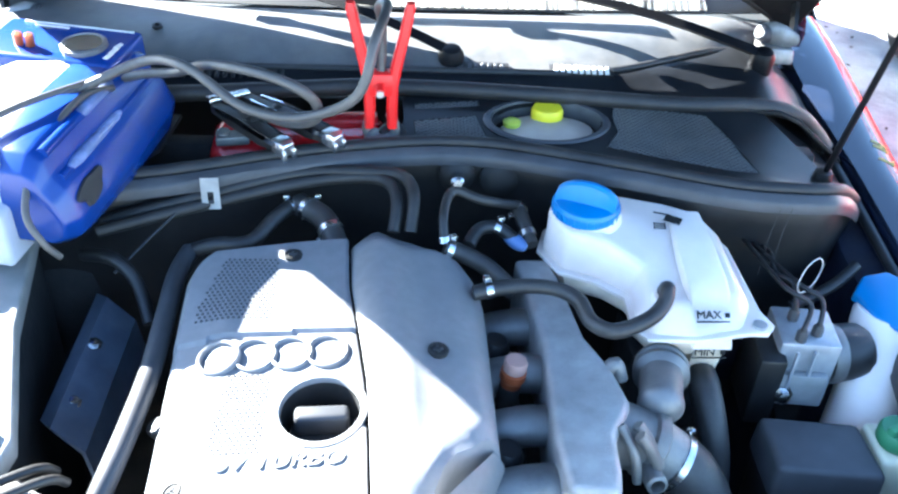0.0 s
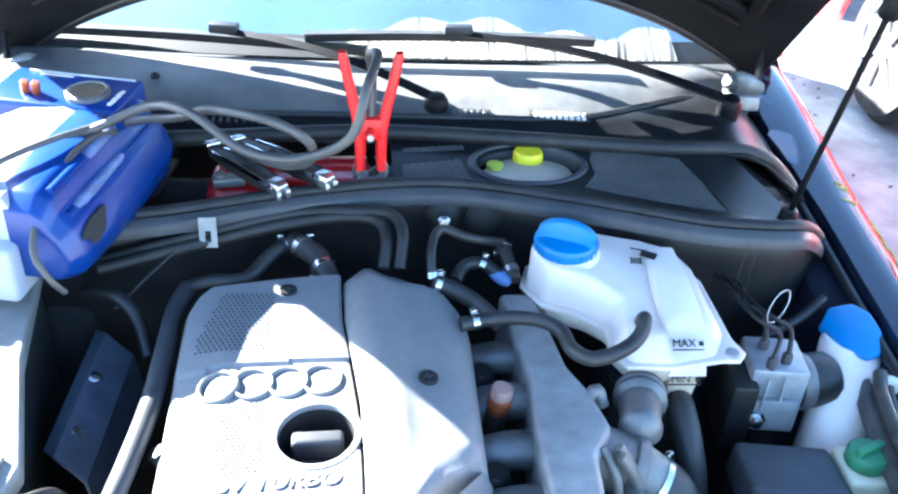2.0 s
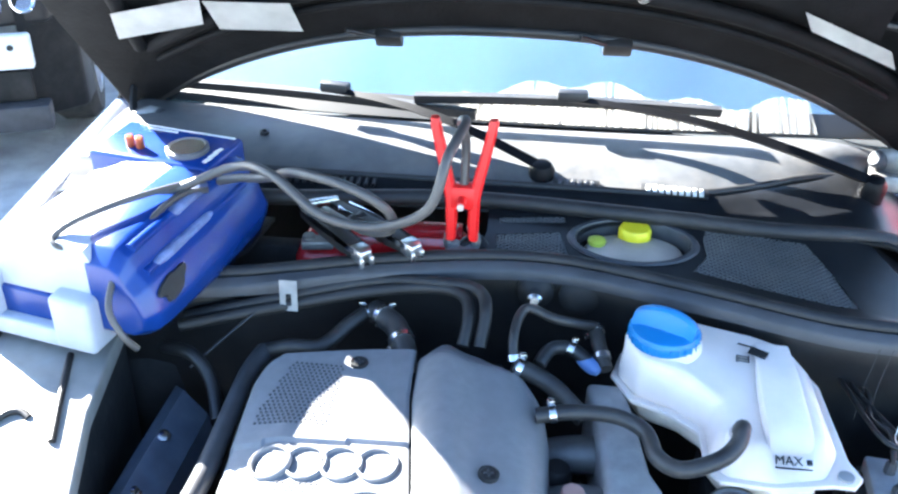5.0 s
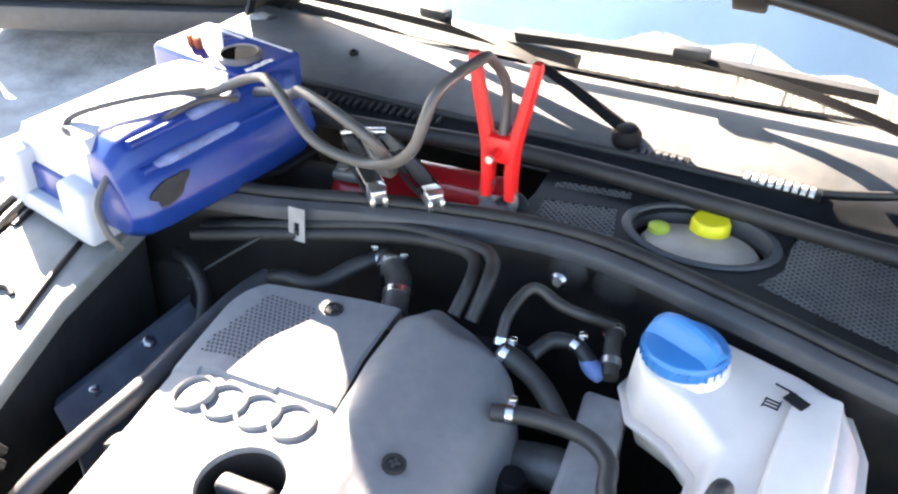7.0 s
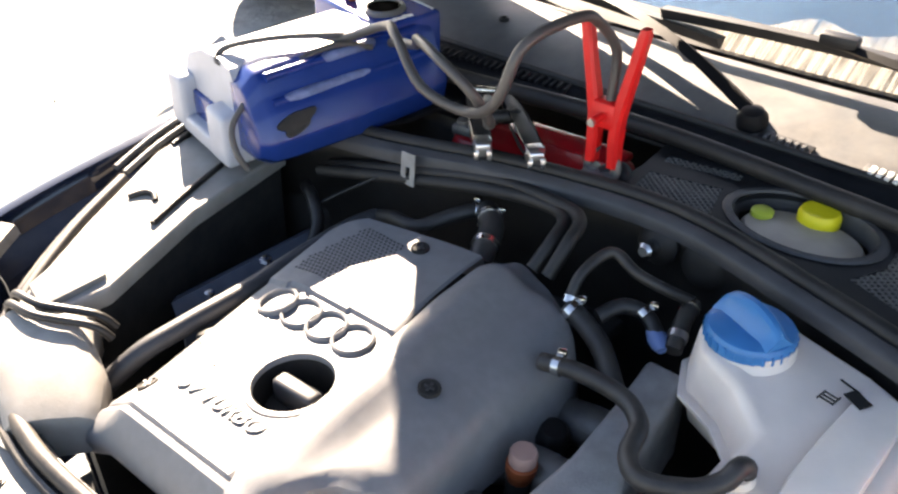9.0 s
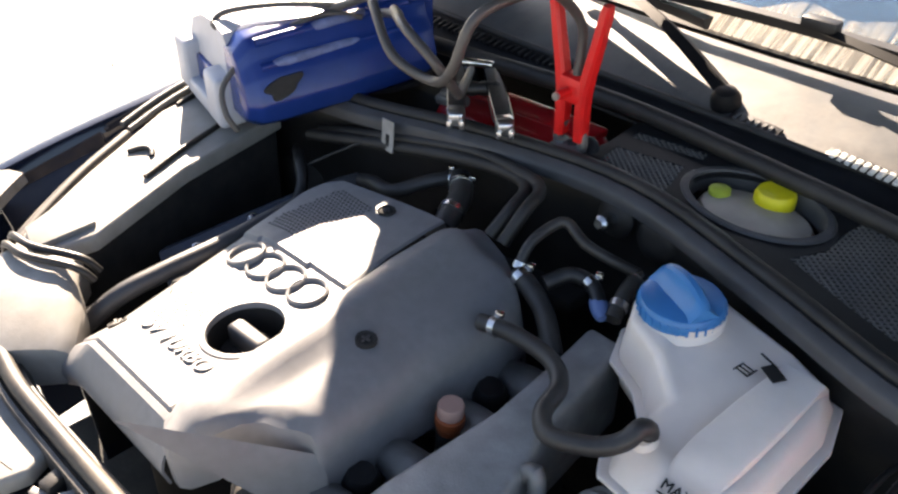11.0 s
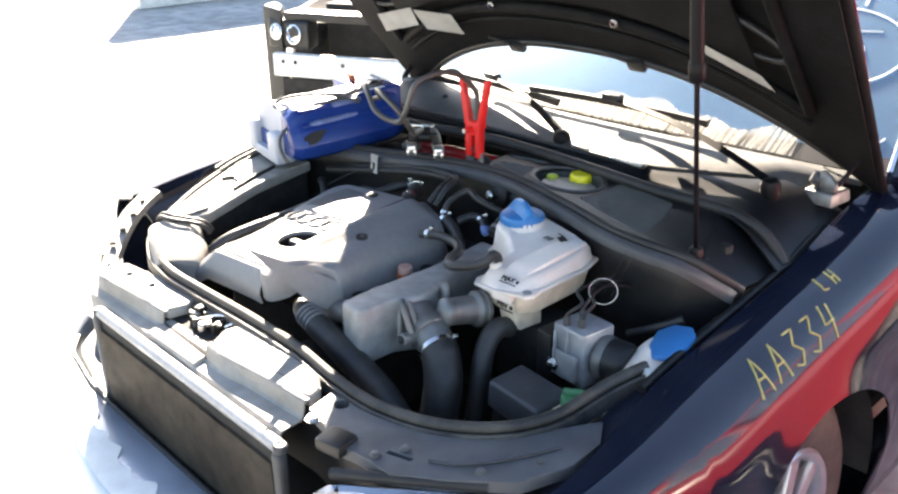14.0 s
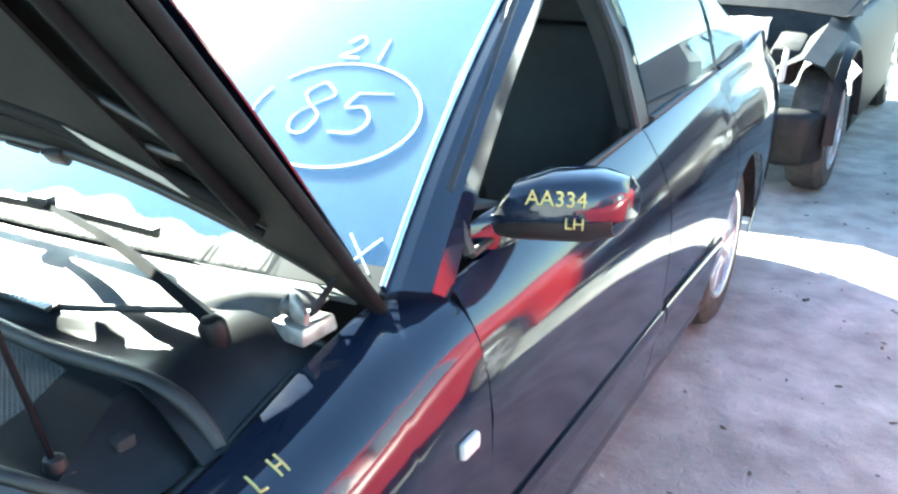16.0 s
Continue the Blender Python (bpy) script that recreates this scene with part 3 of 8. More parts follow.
def cabin():
    bm = B()
    box(bm, (X0, 1.9, 0.30), (1.40, 3.2, 0.04))
    box(bm, (X0, 2.55, 0.62), (1.36, 0.10, 0.7))
    box(bm, (X0, 0.56, 0.60), (1.36, 0.03, 0.62))
    part("cabin_floor", bm, CABIN, car)
    for x in (-0.60, 0.60):
        bm = B()
        prism(bm, [(X0 + x - 0.012, 2.42), (X0 + x + 0.012, 2.42), (X0 + x + 0.012, 3.05), (X0 + x - 0.012, 3.05)], 0.88, 1.14, 0.004, tops=[1.22, 1.22, 0.98, 0.98])
        part("quarter_trim", bm, CABIN, car)
    bm = B()
    box(bm, (X0, 2.78, 0.93), (1.20, 0.50, 0.03), bev=0.008)
    part("parcel_shelf", bm, CABIN, car)
    bm = B()
    rows = []
    for y, z in ((0.45, 0.925), (0.60, 0.965), (0.80, 0.975), (0.95, 0.945), (1.0, 0.80), (0.98, 0.6)):
        rows.append([(X0 + 0.66 * u, y + 0.02 * math.cos(u * 5), z - 0.015 * u * u) for u in [j / 10 for j in range(-10, 11)]])
    grid(bm, rows, 0.01)
    part("dashboard", bm, DASH, car)
    bm = B()
    lathe(bm, [(0.185, -0.012), (0.197, 0), (0.185, 0.012), (0.172, 0)], (X0 + 0.36, 1.10, 0.92), (0, 0.9, 0.45), 28, True)
    tube(bm, [(X0 + 0.20, 1.11, 0.92), (X0 + 0.36, 1.09, 0.90), (X0 + 0.52, 1.11, 0.92)], 0.02, 8, 4)
    part("steering_wheel", bm, BLACK, car)
    for x in (-0.36, 0.36):
        bm = B()
        box(bm, (X0 + x, 1.62, 0.52), (0.48, 0.5, 0.16), bev=0.05, seg=3)
        box(bm, (X0 + x, 1.92, 0.86), (0.46, 0.14, 0.62), (-14, 0, 0), bev=0.05, seg=3)
        box(bm, (X0 + x, 2.03, 1.22), (0.26, 0.10, 0.18), (-10, 0, 0), bev=0.04, seg=3)
        part("front_seat", bm, CABIN, car)


cabin()


def wheel(side, y, r=0.315, parent=None, x=None, w=0.205, rim_mat=None, spokes=10, rr=0.205):
    parent = parent or car
    xo = x if x is not None else sx(side, 0.79)
    ax = V((side, 0, 0))
    c = V((xo, y, r))
    bm = B()
    lathe(bm, [(rr, -w), (rr + 0.03, -w - 0.004), (r - 0.035, -w), (r - 0.008, -w + 0.02), (r, -w + 0.05), (r, -0.05), (r - 0.008, -0.02), (r - 0.035, 0.0), (rr + 0.03, 0.004), (rr, -0.004), (rr - 0.01, -0.03), (rr - 0.01, -w + 0.03)], c, ax, 40, True)
    tyre = part("tyre", bm, TYRE, parent)
    bm = B()
    lathe(bm, [(rr - 0.012, -w + 0.03), (rr - 0.004, -0.03), (rr + 0.004, -0.004), (rr - 0.002, 0.004), (rr - 0.014, 0.0), (rr - 0.024, -0.03), (rr - 0.03, -w + 0.04)], c, ax, 40, True)
    q = ax.to_track_quat("Z", "Y").to_matrix().to_4x4()
    for k in range(spokes):
        m = Matrix.Translation(c) @ q @ pose(0, 0, 0, 0, 0, 360 * k / spokes) @ Matrix.Translation((rr * 0.55, 0, -0.012))
        old = set(bm.edges)
        bmesh.ops.create_cube(bm, size=1, matrix=m @ pose(0, 0, 0, 0, 4, 0) @ Matrix.Diagonal((rr * 0.95, rr * 0.19, 0.022, 1)))
        bevel_new(bm, old, 0.006)
    lathe(bm, [(0.062, -0.03), (0.062, 0.0), (0.05, 0.008), (0.03, 0.012), (0, 0.012)], c, ax, 20)
    part("rim", bm, rim_mat or RIM, tyre, "silver multi-spoke alloy rim")
    bm = B()
    lathe(bm, [(0.13, -0.09), (0.13, -0.08), (0, -0.08)], c, ax, 24)
    part("brake_disc", bm, ALU_DARK, tyre)


for sd in (1, -1):
    wheel(sd, 0.0)
    wheel(sd, 2.65)


def wheel_wells():
    for side in (1, -1):
        for y in (0.0, 2.65):
            bm = B()
            rows = []
            for k in range(15):
                a = math.pi * k / 14
                rows.append([(sx(side, h), y - 0.362 * math.cos(a), 0.315 + 0.362 * math.sin(a) - 0.0) for h in (0.52, 0.62, 0.72, 0.815)])
            grid(bm, rows, 0.004)
            part("wheel_arch_liner", bm, SOOT, car)


wheel_wells()


def mirrors():
    for side in (1, -1):
        bm = B()
        rings = []
        for k, (x, ya, yb, za, zb) in enumerate(((0.775, 0.66, 0.72, 1.005, 1.03), (0.80, 0.635, 0.74, 1.005, 1.065), (0.83, 0.62, 0.76, 1.006, 1.098), (0.89, 0.625, 0.78, 1.01, 1.115), (0.955, 0.645, 0.795, 1.012, 1.112), (0.993, 0.685, 0.805, 1.018, 1.10), (1.006, 0.73, 0.80, 1.035, 1.08))):
            cy, cz, ry, rz = (ya + yb) / 2, (za + zb) / 2, (yb - ya) / 2, (zb - za) / 2
            x, cy, cz, rz = x - 0.042, cy + 0.10, 1.0 + (cz - 1.06) * 1.15, rz * 1.15
            rings.append([(sx(side, x), cy + ry * math.copysign(abs(math.cos(a)) ** 0.7, math.cos(a)), cz + rz * math.copysign(abs(math.sin(a)) ** 0.7, math.sin(a))) for a in [2 * math.pi * j / 18 for j in range(18)]])
        loft(bm, rings)
        mir = part("door_mirror", bm, NAVY, car)
        bm = B()
        low = []
        for ring in rings[1:-1]:
            c = sum((V(p) for p in ring), V()) / len(ring)
            cut = c.z - 0.25 * (max(p[2] for p in ring) - c.z)
            low.append([(p[0], c.y + (p[1] - c.y) * 1.025, min(c.z + (p[2] - c.z) * 1.05, cut)) for p in ring])
        loft(bm, low)
        part("lower_trim", bm, BLACK, mir, "black lower trim of the mirror")
        bm = B()
        prism(bm, [(sx(side, 0.725), 0.69), (sx(side, 0.765), 0.73), (sx(side, 0.775), 0.83), (sx(side, 0.725), 0.85)], 0.895, 0.98, 0.012, 3, top=0.9)
        part("mirror_foot", bm, NAVY, mir)
        bm = B()
        box(bm, (sx(side, 0.858), 0.886, 0.997), (0.13, 0.006, 0.08), bev=0.002)
        part("mirror_glass", bm, CHROME, mir)
        if side > 0:
            lettering("AA334", look((sx(1, 0.873), 0.728, 1.029), (sx(1, 0.573), 1.7, 0.95)), 0.036, 0.0006, CHALK_YELLOW, mir, "paint_mark")
            lettering("LH", look((sx(1, 0.903), 0.737, 0.988), (sx(1, 0.603), 1.7, 0.95)), 0.028, 0.0006, CHALK_YELLOW, mir, "paint_mark")


mirrors()


def bonnet():
    ang = radians(50)
    c, s = math.cos(ang), math.sin(ang)

    def P(x, d, n):
        n -= 0.045 * (1 - min(1.0, abs(x) / 0.70) ** 2)     # the panel is crowned
        return V((X0 + x, 0.47 - d * c - n * s, 0.90 + d * s - n * c))

    def rear(u):
        return 0.25 * (1 - abs(u) ** 2.4)

    def halfw(k):
        return 0.70 + 0.012 * math.sin(math.pi * k) - 0.07 * max(0, k - 0.55) ** 1.5 / 0.3

    def skin(n_func, u_max=1.0, d0=0.0, d1=1.0):
        rows = []
        for a in range(21):
            k = d0 + (d1 - d0) * a / 20
            row = []
            for j in range(25):
                u = -u_max + 2 * u_max * j / 24
                front = 1.36 - 0.06 * u * u - 0.05 * u ** 6
                d = rear(u) + (front - rear(u)) * k
                row.append(P(halfw(k) * u, d, n_func(u, k)))
            rows.append(row)
        return rows

    bm = B()
    grid(bm, skin(lambda u, k: -0.012 * (1 - u * u) - 0.02 * (1 - (2 * k - 1) ** 2) - 0.004), 0.003)
    hood = part("bonnet", bm, NAVY, car, "open navy bonnet with a black underside")
    bm = B()
    grid(bm, skin(lambda u, k: 0.012 + 0.010 * math.cos(7 * u) * math.sin(3.14 * k) - 0.012 * (1 - u * u)), 0.003)
    # rim that closes the two skins
    part("inner_panel", bm, FELT, hood, "black inner skin of the bonnet")
    for j0 in (1, -1):
        bm = B()
        pts = []
        for a in range(21):
            k = a / 20
            d = rear(1.0) + (1.25 - rear(1.0)) * k
            pts.append(P(halfw(k) * j0, d, 0.004))
        tube(bm, pts, 0.011, 8, 2)
        part("edge_fold", bm, FELT, hood)
    bm = B()
    tube(bm, [P(halfw(0) * u, rear(u), 0.004) for u in [j / 12 for j in range(-12, 13)]], 0.010, 8, 2)
    part("edge_fold", bm, BLACK, hood)
    # pressed frame round the liner
    for off, r0 in ((0.145, 0.013), (0.105, 0.006)):
        bm = B()
        tube(bm, [P(halfw(0.1) * u * 0.93, rear(u * 0.93) + off, 0.022) for u in [j / 10 for j in range(-9, 10)]], r0, 10, 3)
        part("stiffening_rib", bm, FELT, hood)
    for side in (1, -1):
        bm = B()
        tube(bm, [P(side * (0.60 - 0.05 * k), 0.24 + 0.95 * k, 0.026) for k in [j / 6 for j in range(7)]], 0.013, 10, 3)
        part("stiffening_rib", bm, FELT, hood)
        # shallow pressed pocket beside the label
        bm = B()
        ring = [P(side * (0.445 + 0.145 * math.cos(a) + 0.010 * math.sin(a)), 0.455 - 0.062 * math.cos(a) + 0.045 * math.sin(a), 0.030) for a in [2 * math.pi * j / 20 for j in range(20)]]
        tube(bm, ring, 0.006, 8, 2, closed=True)
        part("pocket_rim", bm, BLACK, hood, "raised rim of a pressed pocket")
    bm = B()
    rows = []
    for a in range(15):
        k = a / 14
        rows.append([P(0.52 * u * (1 - 0.08 * k), rear(u * 0.7) + 0.20 + 0.72 * k, 0.034 + 0.010 * math.sin(3.14 * k) * (1 - u ** 4) + 0.004 * noise.noise(V((u * 4, k * 6, 0)))) for u in [j / 14 for j in range(-14, 15)]])
    grid(bm, rows, 0.006)
    part("liner", bm, FELT, hood, "sagging black felt bonnet liner")
    # cooling slots of the liner
    for k in range(4):
        bm = B()
        a, b = P(-0.60 + 0.03 * k, 0.44 + 0.05 * k, 0.026), P(-0.42 + 0.02 * k, 0.42 + 0.055 * k, 0.030)
        tube(bm, [a, (a + b) / 2 + V((0, -0.004, -0.002)), b], 0.007, 6, 3)
        part("liner_rib", bm, BLACK, hood)
    # paper labels
    for x, d, w, h, tilt, nm in ((0.478, 0.367, 0.150, 0.046, 26, "pale printed label"), (-0.535, 0.332, 0.15, 0.068, -12, "pale printed label"), (-0.385, 0.332, 0.13, 0.072, 4, "pale printed label")):
        bm = B()
        r = radians(tilt)
        q = []
        for du, dv in ((-1, -1), (1, -1), (1, 1), (-1, 1)):
            xx, dd = du * w / 2, dv * h / 2
            q.append(P(x + xx * math.cos(r) - dd * math.sin(r), d - xx * math.sin(r) - dd * math.cos(r) * -1, 0.053 if x > 0 else 0.042))
        vs = [bm.verts.new(p) for p in q]
        f = bm.faces.new(vs)
        bmesh.ops.solidify(bm, geom=[f], thickness=0.001)
        part("label", bm, PALE_LABEL, hood, nm)
    # bright fasteners
    for x, d in ((-0.166, 0.405), (0.19, 0.40), (0.40, 0.55), (-0.45, 0.6), (0.0, 0.75)):
        bolt(hood, P(x, d, 0.035), (0, -s, -c), 0.008, 0.008, STEEL, "liner_clip")
    # washer jets under the rear edge
    for x in (-0.195, 0.17):
        bm = B()
        box(bm, P(x, rear(x / 0.7) - 0.006, 0.012), (0.045, 0.03, 0.018), (-50, 0, 0), 0.004)
        tube(bm, [P(x - 0.02, rear(x / 0.7) + 0.01, 0.02), P(x - 0.06, rear(x / 0.7) + 0.04, 0.03)], 0.004, 6, 3)
        part("washer_jet", bm, BLACK, hood)
    # hinges: a folded steel bracket, a pivot bolt and a flat arm up to the bonnet
    for side in (1, -1):
        a = V((sx(side, 0.622), 0.352, 0.915))
        bm = B()
        prism(bm, [(a.x - 0.030, a.y - 0.022), (a.x + 0.040, a.y - 0.030), (a.x + 0.046, a.y + 0.050), (a.x - 0.022, a.y + 0.044)], a.z - 0.03, a.z - 0.002, 0.006, 2, top=0.9)
        rings = []
        for q, w, h in ((0.0, 0.010, 0.014), (0.3, 0.013, 0.022), (0.6, 0.012, 0.020), (1.0, 0.008, 0.010)):
            c0 = a + V((side * 0.052 * q - side * 0.012, 0.012 - 0.03 * q, 0.016 - 0.004 * q))
            rings.append([c0 + V((0, w * math.cos(t), h * math.sin(t))) for t in [2 * math.pi * j / 12 for j in range(12)]])
        loft(bm, rings)
        hinge = part("bonnet_hinge", bm, HINGE, car, "dull grey folded steel bonnet hinge")
        bm = B()
        lathe(bm, [(0.013, -0.020), (0.015, -0.012), (0.015, 0.004), (0.011, 0.008), (0, 0.008)], a + V((-side * 0.014, 0.004, 0.016)), (-side * 1.0, -0.4, 0.5), 16)
        part("pivot_bolt", bm, COVER_DARK, hinge, "dark round pivot bolt")
        bm = B()
        rings = []
        for q in range(7):
            c0 = (a + V((side * 0.035, 0.0, 0.010))).lerp(P(side * 0.672, 0.10, 0.006), q / 6) + V((0, -0.006 * math.sin(math.pi * q / 6), 0))
            rings.append([c0 + V((side * x, y, 0)) for x, y in ((-0.003, -0.010), (0.003, -0.010), (0.003, 0.010), (-0.003, 0.010))])
        loft(bm, rings)
        part("hinge_arm", bm, BLACK, hinge, "flat black hinge arm")
    # gas strut
    foot, mid = V((0.650, -0.031, 0.874)), V((0.662, -0.104, 1.20))
    top = foot + (mid - foot) * 2.16
    bm = B()
    tube(bm, [foot, mid + (mid - foot) * 0.05], 0.0045, 8, 2)
    rod = part("strut_rod", bm, STRUT, car, "thin black rod of the bonnet strut")
    bm = B()
    tube(bm, [mid, top], 0.0115, 12, 2)
    lathe(bm, [(0.0115, 0), (0.014, 0.004), (0.014, 0.03), (0.0115, 0.034)], mid, mid - foot, 12)
    part("strut_cylinder", bm, STRUT, car, "black gas cylinder that holds the bonnet")
    bm = B()
    q = P(0.60, 0.86, 0.02)
    tube(bm, [top, (top + q) / 2 + V((0.01, 0.0, 0.01)), q], 0.012, 8, 3)
    box(bm, q, (0.05, 0.04, 0.03), (-50, 0, 0), 0.005)
    part("strut_bracket", bm, BLACK, hood)
    bm = B()
    lathe(bm, [(0.012, -0.012), (0.014, 0.0), (0.012, 0.012), (0.006, 0.016)], foot, (0, 0, 1), 12)
    box(bm, foot + V((0.005, 0.0, -0.035)), (0.03, 0.03, 0.06), bev=0.005)
    part("ball_joint", bm, BLACK, rod)


bonnet()
# ---- engine bay: shell ----
def plate(bm, outer, holes, zf, thick):
    """A flat sheet with openings, cut from closed outlines; zf gives its height."""
    es = []
    for loop in (outer, *holes):
        vs = [bm.verts.new((x, y, 0)) for x, y in loop]
        es += [bm.edges.new((vs[i], vs[(i + 1) % len(vs)])) for i in range(len(vs))]
    res = bmesh.ops.triangle_fill(bm, edges=es, use_beauty=True)
    fs = [g for g in res["geom"] if isinstance(g, bmesh.types.BMFace)]
    for v in {v for f in fs for v in f.verts}:
        v.co.z = zf(v.co.x, v.co.y)
    bmesh.ops.recalc_face_normals(bm, faces=fs)
    if fs and fs[0].normal.z < 0:
        bmesh.ops.reverse_faces(bm, faces=fs)
    bmesh.ops.solidify(bm, geom=fs, thickness=thick)
    return bm


def ellipse(cx, cy, a, b, n=28, turn=0.0):
    t = radians(turn)
    return [(cx + a * math.cos(q) * math.cos(t) - b * math.sin(q) * math.sin(t), cy + a * math.cos(q) * math.sin(t) + b * math.sin(q) * math.cos(t)) for q in [2 * math.pi * k / n for k in range(n)]]


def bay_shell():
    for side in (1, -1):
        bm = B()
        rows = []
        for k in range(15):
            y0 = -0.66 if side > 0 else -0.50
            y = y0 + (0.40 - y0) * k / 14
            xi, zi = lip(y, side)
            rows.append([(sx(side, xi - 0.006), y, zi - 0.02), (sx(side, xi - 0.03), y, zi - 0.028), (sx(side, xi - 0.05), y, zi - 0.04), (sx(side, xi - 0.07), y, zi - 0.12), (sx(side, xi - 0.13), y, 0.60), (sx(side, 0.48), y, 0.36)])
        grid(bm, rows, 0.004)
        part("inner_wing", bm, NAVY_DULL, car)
        # suspension turret
        bm = B()
        lathe(bm, [(0.13, -0.25), (0.12, -0.03), (0.10, 0.0), (0.05, 0.005), (0.035, 0.02), (0, 0.02)], (sx(side, 0.50), 0.04 if side > 0 else 0.02, 0.79 if side > 0 else 0.76), (0, 0, 1), 24)
        part("suspension_turret", bm, NAVY_DULL if side > 0 else SOOT, car)
        for k in range(3):
            a = 2.1 * k
            bolt(car, (sx(side, 0.50) + 0.075 * math.cos(a), 0.03 + 0.075 * math.sin(a), (0.792 if side > 0 else 0.762)), (0, 0, 1), 0.007, 0.012)
    bm = B()
    box(bm, (X0, -0.10, 0.27), (1.36, 1.24, 0.03))
    box(bm, (X0, 0.055, 0.56), (1.20, 0.03, 0.62))
    part("undertray", bm, SOOT, car)
    # bulkhead between engine and scuttle, with a rubber seal on it
    line = [(-0.60, -0.13, 0.862), (-0.42, -0.09, 0.872), (-0.24, -0.062, 0.880), (-0.056, -0.015, 0.888), (0.147, 0.012, 0.890), (0.349, -0.035, 0.888), (0.503, -0.082, 0.886), (0.60, -0.090, 0.884), (0.66, -0.075, 0.874), (0.728, 0.000, 0.812)]
    bm = B()
    rows = []
    for p in spline(line, 5):
        rows.append([p + V((0, 0.006, 0.0)), p + V((0, -0.006, -0.02)), p + V((0, -0.004, -0.05)), V((p.x, p.y + 0.004, 0.66)), V((p.x, p.y + 0.02, 0.45))])
    grid(bm, rows, 0.006)
    part("bulkhead", bm, BLACK, car)
    bm = B()
    tube(bm, [V(p) + V((0, 0.004, 0.006)) for p in line], 0.0095, 8, 5)
    part("bulkhead_seal", bm, RUBBER, car, "black rubber seal along the bulkhead")
    bm = B()
    grid(bm, [[p + V((0, -0.006, 0.004)), p + V((0, -0.010, 0.006)), p + V((0, -0.021, 0.001)), p + V((0, -0.024, -0.004)), p + V((0, -0.024, -0.016))] for p in spline(line, 5)], 0.002)
    part("bulkhead_edge", bm, COVER_DARK, car, "worn grey plastic lip along the bulkhead")
    # rubber bonnet seal round the bay
    seal = [(0.716, -0.262, 0.768), (0.705, -0.290, 0.763), (0.694, -0.35, 0.757), (0.682, -0.45, 0.746), (0.642, -0.528, 0.742), (0.562, -0.590, 0.740), (0.46, -0.620, 0.740), (0.36, -0.622, 0.744), (0.24, -0.612, 0.750), (0.086, -0.613, 0.754), (-0.07, -0.620, 0.757), (-0.20, -0.622, 0.760), (-0.31, -0.598, 0.766), (-0.40, -0.540, 0.778), (-0.48, -0.42, 0.80), (-0.535, -0.305, 0.815)]
    bm = B()
    tube(bm, [(X0 + lip(y)[0] - 0.014, y, lip(y)[1] - 0.010) for y in (-0.315, -0.22, -0.12, 0.0, 0.12, 0.22, 0.30)], 0.008, 8, 6)
    part("gutter_strip", bm, BLACK, car, "black rubber strip in the wing gutter")
    bm = B()
    tube(bm, seal, 0.0095, 8, 6)
    part("bonnet_seal", bm, SEAL, car, "black rubber seal round the engine bay")
    # rails in a lighter plastic, so that the colour carries the sunlight
    for dx in (0.0, 0.024):
        bm = B()
        tube(bm, [(-0.538 - dx, -0.300, 0.822), (-0.572 - dx, -0.20, 0.834), (-0.592 - dx, -0.05, 0.85), (-0.598 - dx, 0.20, 0.875)], 0.0048, 8, 4)
        part("gutter_rail", bm, COWL, car, "thin rail along the wing gutter, coloured pale as if sunlit")
    bm = B()
    rows = []
    for p in spline(seal, 6):
        d = (p - V((X0, -0.1, p.z)))
        d.z = 0
        d.normalize()
        rows.append([p + d * -0.022 + V((0, 0, -0.030)), p + d * -0.016 + V((0, 0, -0.012)), p + d * 0.010 + V((0, 0, -0.010)), p + d * 0.014 + V((0, 0, -0.003)), p + d * 0.019 + V((0, 0, -0.004)), p + d * 0.021 + V((0, 0, -0.03))])
    grid(bm, rows, 0.003)
    part("seal_channel", bm, CHANNEL, car)


bay_shell()


